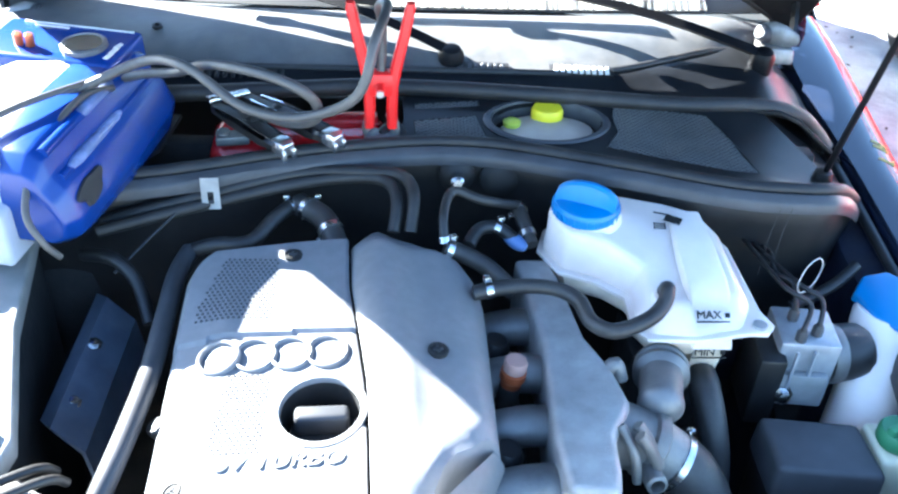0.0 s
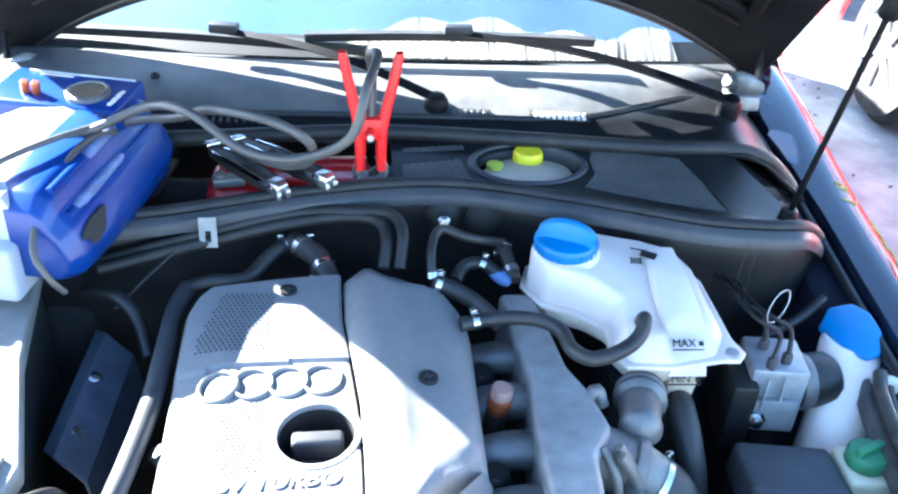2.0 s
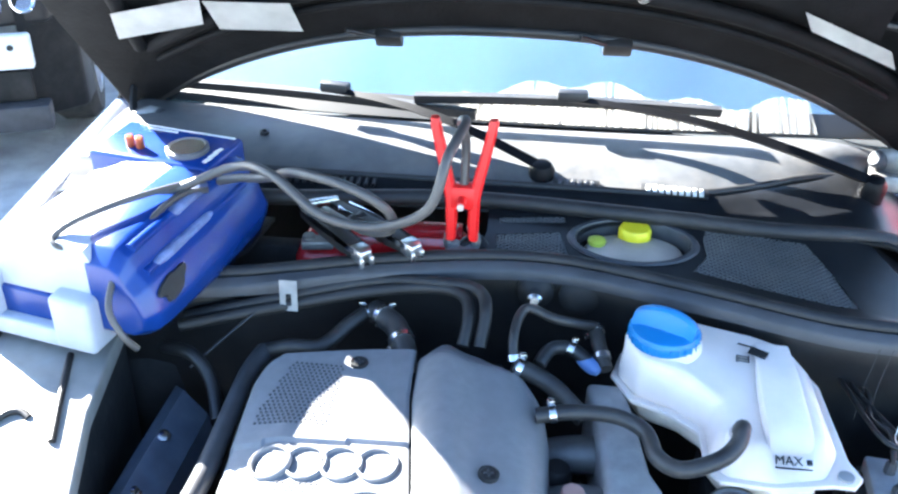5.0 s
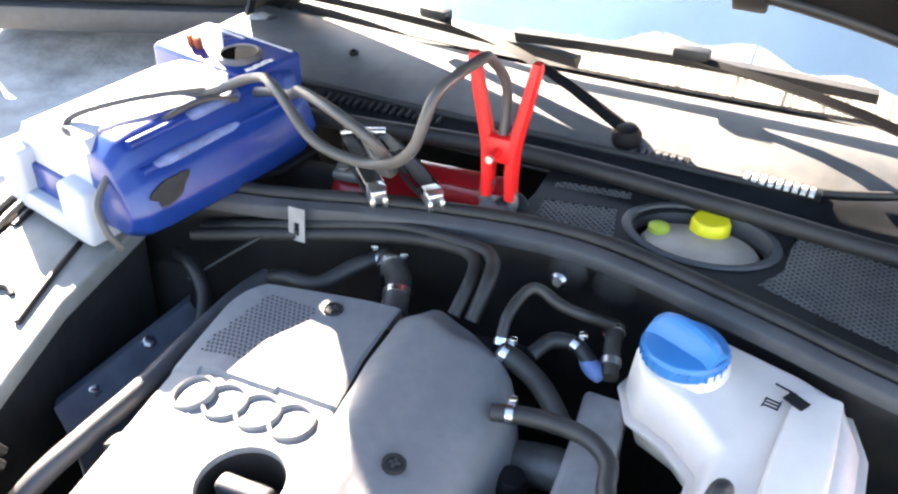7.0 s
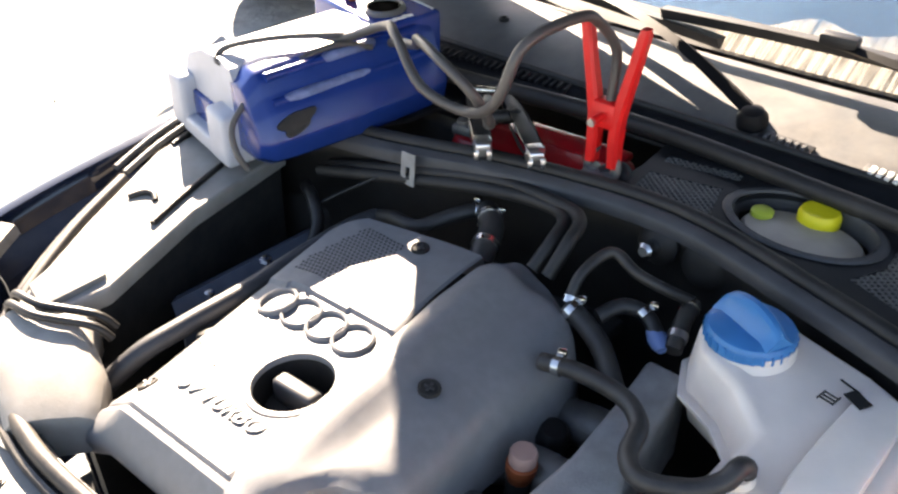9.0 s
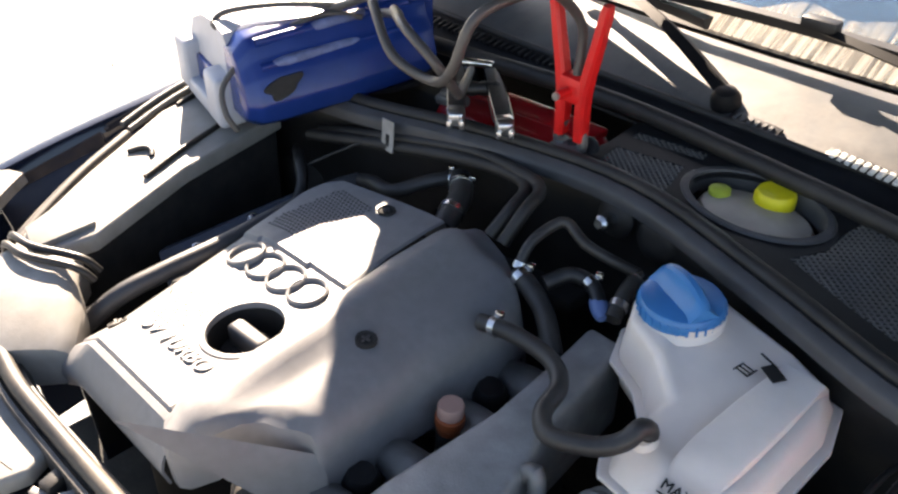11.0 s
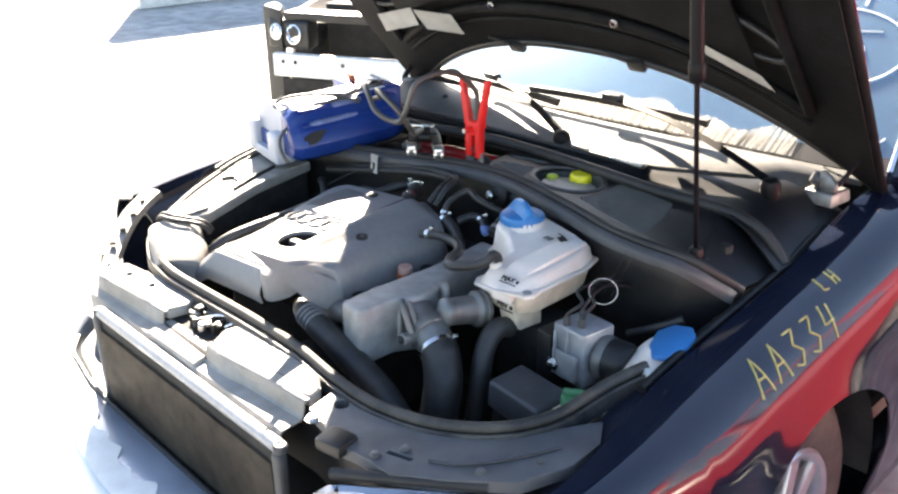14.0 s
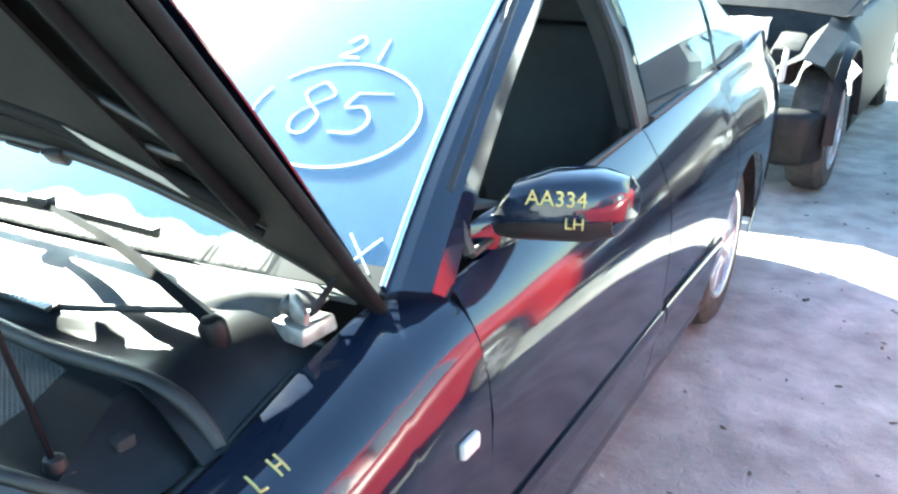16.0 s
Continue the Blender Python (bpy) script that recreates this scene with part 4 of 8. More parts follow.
def front_end():
    # lock carrier: a low shelf with two raised covers and the latch between them
    # the shelf's black colour paints in the shade below the covers
    bm = B()
    prism(bm, [(-0.33, -0.635), (-0.31, -0.690), (-0.10, -0.695), (-0.07, -0.715), (0.10, -0.718), (0.12, -0.70), (0.38, -0.69), (0.58, -0.715), (0.63, -0.62), (0.50, -0.612), (0.05, -0.622)], 0.60, 0.719, 0.006)
    part("lock_carrier", bm, BLACK_DUSTY, car, "plastic lock carrier, coloured black for the shade below its covers")
    bm = B()
    prism(bm, [(-0.076, -0.690), (0.094, -0.690), (0.100, -0.744), (-0.078, -0.744)], 0.66, 0.733, 0.005, 3, tops=[0.722, 0.722, 0.712, 0.712])
    part("latch_ledge", bm, AIRBOX, car)
    for poly, tz in (([(-0.346, -0.650), (-0.215, -0.632), (-0.085, -0.626), (-0.066, -0.660), (-0.073, -0.697), (-0.155, -0.712), (-0.282, -0.722), (-0.335, -0.70)], 0.742),
                     ([(0.078, -0.622), (0.20, -0.620), (0.314, -0.622), (0.362, -0.655), (0.372, -0.682), (0.30, -0.700), (0.142, -0.716), (0.094, -0.698), (0.070, -0.66)], 0.742)):
        bm = B()
        prism(bm, poly, 0.7195, tz, 0.006, 3, top=0.99)
        cv = part("carrier_cover", bm, AIRBOX, car, "grey plastic cover on the lock carrier")
        bm = B()
        tube(bm, [(x * 0.92 + 0.08 * poly[5][0], y + 0.026, tz + 0.0002) for x, y in (poly[4], poly[5], poly[6])], 0.0007, 12, 3)
        part("moulded_line", bm, COVER_DARK, cv)
    bm = B()
    plate(bm, [(0.372, -0.640), (0.46, -0.636), (0.565, -0.606), (0.650, -0.545), (0.700, -0.460), (0.735, -0.40), (0.768, -0.45), (0.772, -0.52), (0.745, -0.60), (0.66, -0.672), (0.60, -0.712), (0.53, -0.715), (0.47, -0.728), (0.44, -0.705), (0.385, -0.695)], [ellipse(0.412, -0.652, 0.013, 0.013, 18), [(0.560, -0.684), (0.600, -0.672), (0.598, -0.664), (0.558, -0.676)]], lambda x, y: 0.733 + 0.03 * max(0, x - 0.62), 0.02)
    part("carrier_corner", bm, CARRIER, car, "dull grey plastic corner of the lock carrier with a round hole")
    bm = B()
    tube(bm, [(0.62, -0.655, 0.7365), (0.66, -0.63, 0.7375), (0.70, -0.575, 0.7385), (0.735, -0.50, 0.7395)], 0.0022, 8, 4)
    part("moulded_line", bm, COVER_DARK, car)
    bm = B()
    prism(bm, [(0.455, -0.70), (0.505, -0.69), (0.515, -0.735), (0.465, -0.745)], 0.72, 0.742, 0.006)
    part("corner_block", bm, BLACK, car)
    for x, y in ((0.575, -0.660), (0.555, -0.700), (0.69, -0.62), (0.735, -0.545), (-0.20, -0.665), (-0.285, -0.672)):
        bolt(car, (x, y, 0.735 if x > 0 else 0.742), (0, 0, 1), 0.006, 0.005, ALU_DARK)
    bolt(car, (0.415, -0.708, 0.733), (0, 0, 1), 0.009, 0.006)
    # latch
    bm = B()
    box(bm, (0.003, -0.652, 0.7135), (0.140, 0.078, 0.012), bev=0.002)
    part("latch_tray", bm, SOOT, car)
    bm = B()
    box(bm, (-0.040, -0.642, 0.731), (0.018, 0.034, 0.030), (0, 0, 18), 0.004)
    box(bm, (0.004, -0.655, 0.728), (0.008, 0.060, 0.024), (0, 0, -26), 0.002)
    box(bm, (0.030, -0.642, 0.728), (0.008, 0.048, 0.020), (0, 0, 12), 0.002)
    box(bm, (-0.012, -0.668, 0.7265), (0.050, 0.008, 0.016), (0, 0, 6), 0.002)
    part("bonnet_latch", bm, BLACK, car, "blackened steel bonnet latch")
    for x, y, l, w, turn in ((-0.034, -0.662, 0.026, 0.008, 20), (0.020, -0.664, 0.018, 0.010, -30), (-0.016, -0.640, 0.022, 0.006, 70), (0.040, -0.655, 0.014, 0.007, 10)):
        bm = B()
        box(bm, (x, y, 0.736), (l, w, 0.006), (8, 5, turn), 0.0015)
        part("latch_pawl", bm, HINGE, car, "worn bare steel latch pawl")
    bm = B()
    lathe(bm, [(0.009, 0), (0.009, 0.012), (0.006, 0.015), (0, 0.015)], (0.016, -0.674, 0.724), (0, 0, 1), 16)
    part("latch_pivot", bm, STEEL, car)
    bm = B()
    tube(bm, [(0.000, -0.650, 0.738), (0.022, -0.636, 0.742), (0.047, -0.622, 0.741), (0.054, -0.634, 0.736), (0.046, -0.645, 0.730)], 0.0026, 6, 4)
    part("latch_wire", bm, CHROME, car, "bright wire spring of the latch")
    # skirts that fall from the covers to the radiator
    for x0, x1, y0, y1 in ((-0.330, -0.075, -0.716, -0.700), (0.096, 0.372, -0.706, -0.690)):
        bm = B()
        rows = []
        for k in range(13):
            q = k / 12
            x = x0 + (x1 - x0) * q
            y = y0 + (y1 - y0) * q if x0 < 0 else y0 - 0.006 * math.sin(math.pi * min(1.0, q * 2.2)) + (y1 - y0) * q
            rows.append([(x, y + 0.006, 0.740), (x, y - 0.002, 0.740), (x, y - 0.006, 0.736), (x, y - 0.010, 0.713), (x, y - 0.014, 0.709), (x, -0.741, 0.706), (x, -0.745, 0.700), (x, -0.745, 0.640)])
        grid(bm, rows, 0.003)
        part("carrier_skirt", bm, AIRBOX, car, "sloping grey plastic front of the lock carrier")
    # condenser
    bm = B()
    box(bm, (0.072, -0.757, 0.49), (0.62, 0.018, 0.40), bev=0.003)
    core = part("radiator", bm, SOOT, car, "dark finned radiator behind the missing grille")
    bm = B()
    for k in range(110):
        x = -0.235 + 0.615 * k / 109
        box(bm, (x, -0.769, 0.48), (0.0021, 0.008, 0.37), (0, 0, 0), 0)
    tagged(part("fin_pack", bm, FIN, core, "fine dusty cooling fins"), kind="stuff")
    # the top rail's brighter aluminium paints in the sun; the bottom stays dull
    bm = B()
    tube(bm, [(-0.25, -0.758, 0.694), (0.07, -0.758, 0.694), (0.39, -0.758, 0.694)], 0.012, 8, 4)
    part("top_rail", bm, ALU_BRIGHT, core, "bare aluminium radiator rail")
    bm = B()
    tube(bm, [(-0.25, -0.765, 0.29), (0.07, -0.765, 0.29), (0.39, -0.765, 0.29)], 0.012, 8, 4)
    part("bottom_rail", bm, ALU_DARK, core, "bare aluminium radiator rail")
    for x in (-0.255, 0.395):
        bm = B()
        box(bm, (x, -0.763, 0.485), (0.022, 0.022, 0.41), (0, 0, 0), 0.008, 3)
        lathe(bm, [(0.0, -0.004), (0.012, -0.004), (0.012, 0.006), (0.009, 0.009), (0, 0.009)], (x, -0.760, 0.694), (0, 0, 1), 16)
        part("end_tank", bm, COVER_DARK, core, "dark plastic end tank")
    # front bumper
    bm = B()
    rows = []
    for k in range(41):
        u = -1 + k / 20
        x = X0 + 0.70 * u
        y = -0.925 + 0.20 * abs(u) ** 1.8 + 0.05 * abs(u) ** 10
        yi = min(-0.785 + 0.12 * max(0.0, abs(u) - 0.55), -0.70)
        yi = max(yi, y + 0.03)
        w = yi - y
        rows.append([(x, yi + 0.004, 0.470), (x, yi, 0.500), (x, yi - 0.18 * w, 0.509), (x, y + 0.45 * w, 0.514), (x, y + 0.16 * w, 0.508), (x, y + 0.03 * w, 0.494), (x, y - 0.008, 0.465), (x, y - 0.014, 0.41), (x, y + 0.002, 0.345), (x, y - 0.006, 0.29), (x, y + 0.03, 0.20), (x, y + 0.10, 0.17)])
    grid(bm, rows, 0.004)
    bumper = part("front_bumper", bm, BUMPER_PAINT, car, "pale silver-blue front bumper with scuffed paint")
    bm = B()
    tube(bm, [(X0 + 0.70 * u, max(min(-0.785 + 0.12 * max(0.0, abs(u) - 0.55), -0.70), -0.895 + 0.20 * abs(u) ** 1.8 + 0.05 * abs(u) ** 10) + 0.004, 0.497) for u in [j / 10 for j in range(-9, 10)]], 0.009, 12, 3)
    part("bumper_edge", bm, BLACK_DUSTY, bumper, "dark edge strip of the bumper")
    # ragged patch of bare primer on the bumper's shelf
    bm = B()
    rng = random.Random(9)
    rows = []
    for k in range(33):
        x = X0 - 0.34 + 0.46 * k / 32
        u = (x - X0) / 0.70
        y = -0.925 + 0.20 * abs(u) ** 1.8
        rows.append([(x, y + 0.012, 0.5065), (x, y + 0.030, 0.5135), (x, y + 0.046 + 0.030 * (0.5 + 0.5 * math.sin(k * 0.9) * math.cos(k * 0.37)) + 0.006 * rng.random(), 0.5165)])
    grid(bm, rows, 0.0012)
    part("bare_patch", bm, WHITE_BEAM, bumper, "ragged patch of pale bare primer")
    # bare upright beside the radiator, where a lamp is missing
    bm = B()
    c0, c1, c2, c3 = V((-0.405, -0.665, 0.715)), V((-0.475, -0.640, 0.700)), V((-0.465, -0.705, 0.462)), V((-0.565, -0.665, 0.470))
    rows = [[(c0 * (1 - i / 6) + c1 * (i / 6)) * (1 - j / 8) + (c2 * (1 - i / 6) + c3 * (i / 6)) * (j / 8) + V((0, -0.012 * math.sin(math.pi * i / 6), 0.0)) for i in range(7)] for j in range(9)]
    grid(bm, rows, 0.004)
    part("lamp_bracket", bm, BUMPER_PAINT, car, "bent pale bracket where a headlamp is missing")
    bm = B()
    rows = []
    for k in range(9):
        q = k / 8
        c = V((-0.560, -0.470, 0.806)).lerp(V((-0.415, -0.655, 0.742)), q) + V((-0.010 * math.sin(math.pi * q), -0.010 * math.sin(math.pi * q), 0.004 * math.sin(5 * q)))
        n = V((0.79, 0.62, 0))
        rows.append([c - n * 0.030 + V((0, 0, -0.022)), c - n * 0.024, c - n * 0.004 + V((0, 0, 0.004)), c + n * 0.016, c + n * 0.020 + V((0, 0, -0.014))])
    grid(bm, rows, 0.003)
    br = part("wing_bracket", bm, HINGE, car, "bare bent bracket in front of the cut wing")
    for q in (0.2, 0.42, 0.66, 0.88):
        bolt(br, V((-0.562, -0.478, 0.808)).lerp(V((-0.418, -0.660, 0.746)), q), (0, 0, 1), 0.006, 0.005, SOOT, "bolt")
    # headlamp; the other one is missing
    for side in (1,):
        bm = B()
        pts = [(0.43, -0.845), (0.53, -0.835), (0.62, -0.79), (0.68, -0.70), (0.695, -0.61), (0.64, -0.63), (0.55, -0.70), (0.45, -0.76)]
        prism(bm, [(sx(side, x), y) for x, y in pts][::side], 0.53, 0.70, 0.012, 3, tops=[0.680, 0.690, 0.702, 0.712, 0.716, 0.718, 0.718, 0.708][::side])
        lamp = part("headlamp", bm, LENS, car, "clear headlamp unit")
        bm = B()
        pts = [(0.45, -0.80), (0.54, -0.79), (0.61, -0.75), (0.655, -0.68), (0.66, -0.625), (0.60, -0.62), (0.54, -0.68), (0.46, -0.74)]
        prism(bm, [(sx(side, x), y) for x, y in pts][::side], 0.54, 0.675, 0.01)
        part("reflector", bm, CHROME, lamp, "bright reflector inside the headlamp")
        bm = B()
        tube(bm, [(sx(side, 0.45), -0.755, 0.714), (sx(side, 0.55), -0.695, 0.724), (sx(side, 0.64), -0.625, 0.724)], 0.009, 8, 4)
        part("lamp_seal", bm, RUBBER, lamp)
        # wing corner beside the lamp
        bm = B()
        rows = []
        for k in range(7):
            y = -0.74 - 0.07 * k / 6
            rows.append([(sx(side, 0.735 - 0.05 * k / 6), y + 0.02, z - 0.02 * k / 6) for z in (0.70, 0.64, 0.56)])
        grid(bm, rows, 0.004)
        part("wing_corner", bm, NAVY, car)


# AIRBOX: grey raised to put the strong sunlight into the plastic's colour
AIRBOX = mat("sunlit_grey_plastic", (0.25, 0.24, 0.225), 0.6, var=0.25, bump=0.12, bscale=400, dust=0.3)
CARRIER = mat("dull_grey_carrier_plastic", (0.085, 0.088, 0.095), 0.5, var=0.3, scale=20, bump=0.15, bscale=300, dust=0.2)
FIN = mat("dusty_fins", (0.055, 0.046, 0.038), 0.6, 0.4, var=0.3, dust=0.3)
BUMPER_PAINT = mat("silver_blue_paint", (0.30, 0.36, 0.44), 0.3, 0.3, coat=0.6, var=0.25, scale=8, dust=0.2)
front_end()


# ---- scuttle, wipers, windscreen marks ----
def sweep(x):
    """How far the scuttle's front edge bends back towards the wing."""
    d = max(0.0, x - 0.33)
    return 0.56 * d * d / (d + 0.08)


def scuttle():
    # plenum covers
    def zc(x, y):
        return 0.893 + 0.10 * max(0, y) - 0.02 * max(0, x - 0.45) - 1.0 * max(0, x - 0.65)
    outer = [(0.055, 0.02), (0.147, 0.022), (0.25, 0.0), (0.349, -0.025), (0.503, -0.072), (0.60, -0.076), (0.67, -0.045), (0.722, 0.008), (0.728, 0.06), (0.728, 0.12), (0.60, 0.132), (0.465, 0.125), (0.287, 0.140), (0.12, 0.142), (0.062, 0.132), (0.064, 0.075)]
    bm = B()
    hole = ellipse(0.272, 0.073, 0.080, 0.050, 30, 4)
    left_vent = [(0.080, 0.034), (0.182, 0.026), (0.168, 0.085), (0.078, 0.068)]
    left_strip = [(0.080, 0.098), (0.176, 0.110), (0.174, 0.126), (0.080, 0.113)]
    right_vent = [(0.350, 0.012), (0.43, -0.018), (0.52, -0.045), (0.552, -0.048), (0.538, 0.03), (0.515, 0.100), (0.45, 0.110), (0.376, 0.116), (0.370, 0.085), (0.372, 0.05)]
    vents = (left_vent, left_strip, right_vent)
    plate(bm, outer, [hole, *vents], zc, 0.006)
    cover = part("plenum_cover", bm, BLACK_DUSTY, car, "dusty black plastic scuttle cover")
    bm = B()
    rows = []
    for (x, y) in ellipse(0.272, 0.073, 1, 1, 30):
        a = math.atan2(y - 0.073, x - 0.272)
        r = []
        for k, dz in ((1.17, 0.0008), (1.13, 0.003), (1.03, 0.003), (1.0, -0.002), (1.0, -0.022)):
            r.append((0.272 + 0.080 * k * math.cos(a), 0.073 + 0.050 * k * math.sin(a), zc(0, 0.073 + 0.050 * k * math.sin(a)) + dz))
        rows.append(r)
    rows.append(rows[0])
    grid(bm, rows, 0.002)
    part("opening_rim", bm, COVER_DARK, cover)

    def inside(p, poly):
        x, y = p
        c = False
        for (x0, y0), (x1, y1) in zip(poly, poly[1:] + poly[:1]):
            if (y0 > y) != (y1 > y) and x < (x1 - x0) * (y - y0) / (y1 - y0) + x0:
                c = not c
        return c

    for poly in vents:
        bm = B()
        xs, ys = [p[0] for p in poly], [p[1] for p in poly]
        step = 0.0060
        for sgn in (1, -1):
            for k in range(-60, 120):
                run = []
                for j in range(121):
                    x = min(xs) + (max(xs) - min(xs)) * j / 120
                    y = min(ys) + k * step * 1.25 + sgn * (x - (min(xs) if sgn > 0 else max(xs))) * 0.75
                    if inside((x, y), poly):
                        run.append((x, y))
                    elif len(run) > 3:
                        tube(bm, [(run[0][0], run[0][1], zc(*run[0]) - 0.001), (run[-1][0], run[-1][1], zc(*run[-1]) - 0.001)], 0.0012, 4, 1, smooth=False)
                        run = []
                    else:
                        run = []
                if len(run) > 3:
                    tube(bm, [(run[0][0], run[0][1], zc(*run[0]) - 0.001), (run[-1][0], run[-1][1], zc(*run[-1]) - 0.001)], 0.0012, 4, 1, smooth=False)
        tagged(part("vent_mesh", bm, COWL, cover, "fine diamond mesh of the air intake"), kind="stuff")
        # added dark block that stands for the shade behind the mesh
        bm = B()
        c = V((sum(xs) / len(xs), sum(ys) / len(ys), 0))
        prism(bm, [(c.x + (x - c.x) * 1.08, c.y + (y - c.y) * 1.08) for x, y in poly], 0.85, 0.868, 0)
        part("vent_shadow_box", bm, SOOT, cover)
    # left-hand cover stub beside the battery
    bm = B()
    plate(bm, [(-0.60, -0.11), (-0.42, -0.075), (-0.30, -0.055), (-0.27, 0.0), (-0.26, 0.10), (-0.45, 0.09), (-0.60, 0.07)], [], lambda x, y: 0.885, 0.006)
    part("plenum_cover", bm, BLACK, car)
    bm = B()
    plate(bm, [(0.60, 0.126), (0.728, 0.126), (0.730, 0.30), (0.715, 0.40), (0.66, 0.42), (0.66, 0.26)], [], lambda x, y: 0.870 + 0.05 * (y - 0.12) - 0.40 * max(0, x - 0.62), 0.006)
    part("scuttle_end", bm, BLACK, car)
    # battery well
    bm = B()
    box(bm, (-0.10, 0.06, 0.70), (0.40, 0.17, 0.02))
    part("battery_well", bm, SOOT, car)
    # windscreen scuttle panel
    bm = B()
    rows = []
    n = 36
    for k in range(7):
        q = k / 6
        row = []
        for j in range(n + 1):
            u = -1 + 2 * j / n
            x = X0 + 0.675 * u - 0.045 * max(0.0, u) ** 6
            fy = 0.186 + 0.006 * u * u + sweep(x)
            gy = 0.345 + 0.085 * u * u
            y = fy + (gy - fy) * q
            z = 0.9215 + 0.0315 * q + 0.010 * math.sin(math.pi * q) - 0.018 * u * u * q - 0.45 * max(0.0, x - 0.60) * (1 - 0.6 * q)
            row.append((x, y, z))
        rows.append(row)
    grid(bm, rows, 0.004)
    sc = part("scuttle_panel", bm, COWL, car, "weathered grey plastic scuttle panel")
    bm = B()
    rows = []
    for k in range(9):
        q = k / 8
        row = []
        for j in range(n + 1):
            u = -1 + 2 * j / n
            fy = 0.135 - 0.035 * u * u
            gy = 0.188 + 0.006 * u * u + sweep(X0 + 0.675 * u)
            step = (0.0, -0.004, -0.005, -0.004, -0.002, 0.003, 0.004, 0.004, 0.0)[k]
            x = X0 + 0.675 * u
            row.append((x, fy + (gy - fy) * q, 0.904 + 0.0185 * q + step - 0.80 * max(0.0, x - 0.65)))
        rows.append(row)
    grid(bm, rows, 0.004)
    part("scuttle_gutter", bm, BLACK_DUSTY, car, "stepped black plastic water gutter")
    bm = B()
    tube(bm, [(X0 + 0.66 * u, 0.1845 + 0.006 * u * u + sweep(X0 + 0.66 * u), 0.925 - 0.45 * max(0.0, X0 + 0.66 * u - 0.60)) for u in [j / 8 for j in range(-8, 9)]], 0.0055, 6, 2)
    part("scuttle_edge", bm, RUBBER, car, "black rubber edge of the scuttle panel")
    bm = B()
    tube(bm, [(X0 - 0.66, 0.105, 0.90), (-0.23, 0.118, 0.912), (0.022, 0.143, 0.916), (0.287, 0.128, 0.915), (0.465, 0.118, 0.91), (0.60, 0.128, 0.905), (0.67, 0.136, 0.888), (0.71, 0.142, 0.856), (0.735, 0.140, 0.828)], 0.0125, 8, 6)
    part("scuttle_seal", bm, RUBBER, car, "black rubber seal along the scuttle")
    # ventilation slots, each with its bright bar
    for x0, n, dx, sz, y0 in ((0.298, 9, 0.0098, (0.0062, 0.016, 0.004), 0.190), (0.165, 6, 0.0098, (0.0055, 0.012, 0.004), 0.195)):
        bm = B()
        box(bm, (x0 + dx * (n - 1) / 2, y0, 0.9275), (dx * n + 0.012, 0.022, 0.004), (14, 0, -4), 0.001)
        part("slot_frame", bm, BLACK, sc)
        for k in range(n):
            bm = B()
            box(bm, (x0 + dx * k, y0 - 0.0007 * k, 0.9305), sz, (14, 0, -4), 0.0008, 1)
            part("slot_bar", bm, PALE_LABEL if n == 9 else COVER_DARK, sc)
    for k in range(26):
        bm = B()
        u = k / 25
        box(bm, (-0.42 + 0.30 * u, 0.158 + 0.012 * u, 0.921), (0.005, 0.018, 0.006), (14, 0, -2), 0.001, 1)
        part("comb_tooth", bm, BLACK, sc)
    bm = B()
    lathe(bm, [(0.008, -0.004), (0.008, 0.0025), (0.0045, 0.003), (0.004, -0.004), (0, -0.004)], (-0.326, 0.279, 0.946), (0, -0.2, 1), 16)
    part("blind_plug", bm, BLACK, sc)
    # wipers
    def wiper(pivot, joint, tip_a, tip_b, nm):
        bm = B()
        lathe(bm, [(0.020, -0.02), (0.020, 0.012), (0.014, 0.022), (0.008, 0.024), (0, 0.024)], pivot, (0, -0.25, 1), 16)
        p, j = V(pivot), V(joint)
        d = j - p
        rings = []
        for k in range(9):
            q = k / 8
            c = p + d * q + V((0, 0, 0.014 + 0.02 * math.sin(math.pi * q)))
            w, h = 0.015 - 0.007 * q, 0.009 - 0.003 * q
            side = d.cross(V((0, 0, 1))).normalized()
            up = side.cross(d).normalized()
            rings.append([c + side * w, c + up * h, c - side * w, c - up * h])
        loft(bm, rings)
        arm = part("wiper_arm", bm, STRUT, car, "matt black wiper arm")
        a, b = V(tip_a), V(tip_b)
        bm = B()
        side = (b - a).cross(V((0, 0, 1))).normalized()
        rings = []
        for k in range(13):
            q = k / 12
            c = a + (b - a) * q + V((0, 0, 0.006 * math.sin(math.pi * q)))
            rings.append([c + side * 0.010 + V((0, 0, 0.016)), c - side * 0.010 + V((0, 0, 0.016)), c - side * 0.003 + V((0, 0, 0.0)), c + side * 0.003 + V((0, 0, 0.0))])
        loft(bm, rings)
        part("wiper_blade", bm, RUBBER, arm, "black rubber wiper blade")
        bm = B()
        box(bm, j + V((0, 0, 0.02)), (0.05, 0.022, 0.018), (0, 0, math.degrees(math.atan2(b.y - a.y, b.x - a.x))), 0.004)
        part("blade_clip", bm, BLACK, arm)

    wiper((0.136, 0.214, 0.930), (-0.22, 0.352, 0.985), (0.02, 0.335, 0.968), (-0.585, 0.452, 0.952), "near")
    wiper((0.640, 0.245, 0.925), (0.177, 0.345, 0.995), (-0.085, 0.352, 0.985), (0.42, 0.365, 0.985), "far")


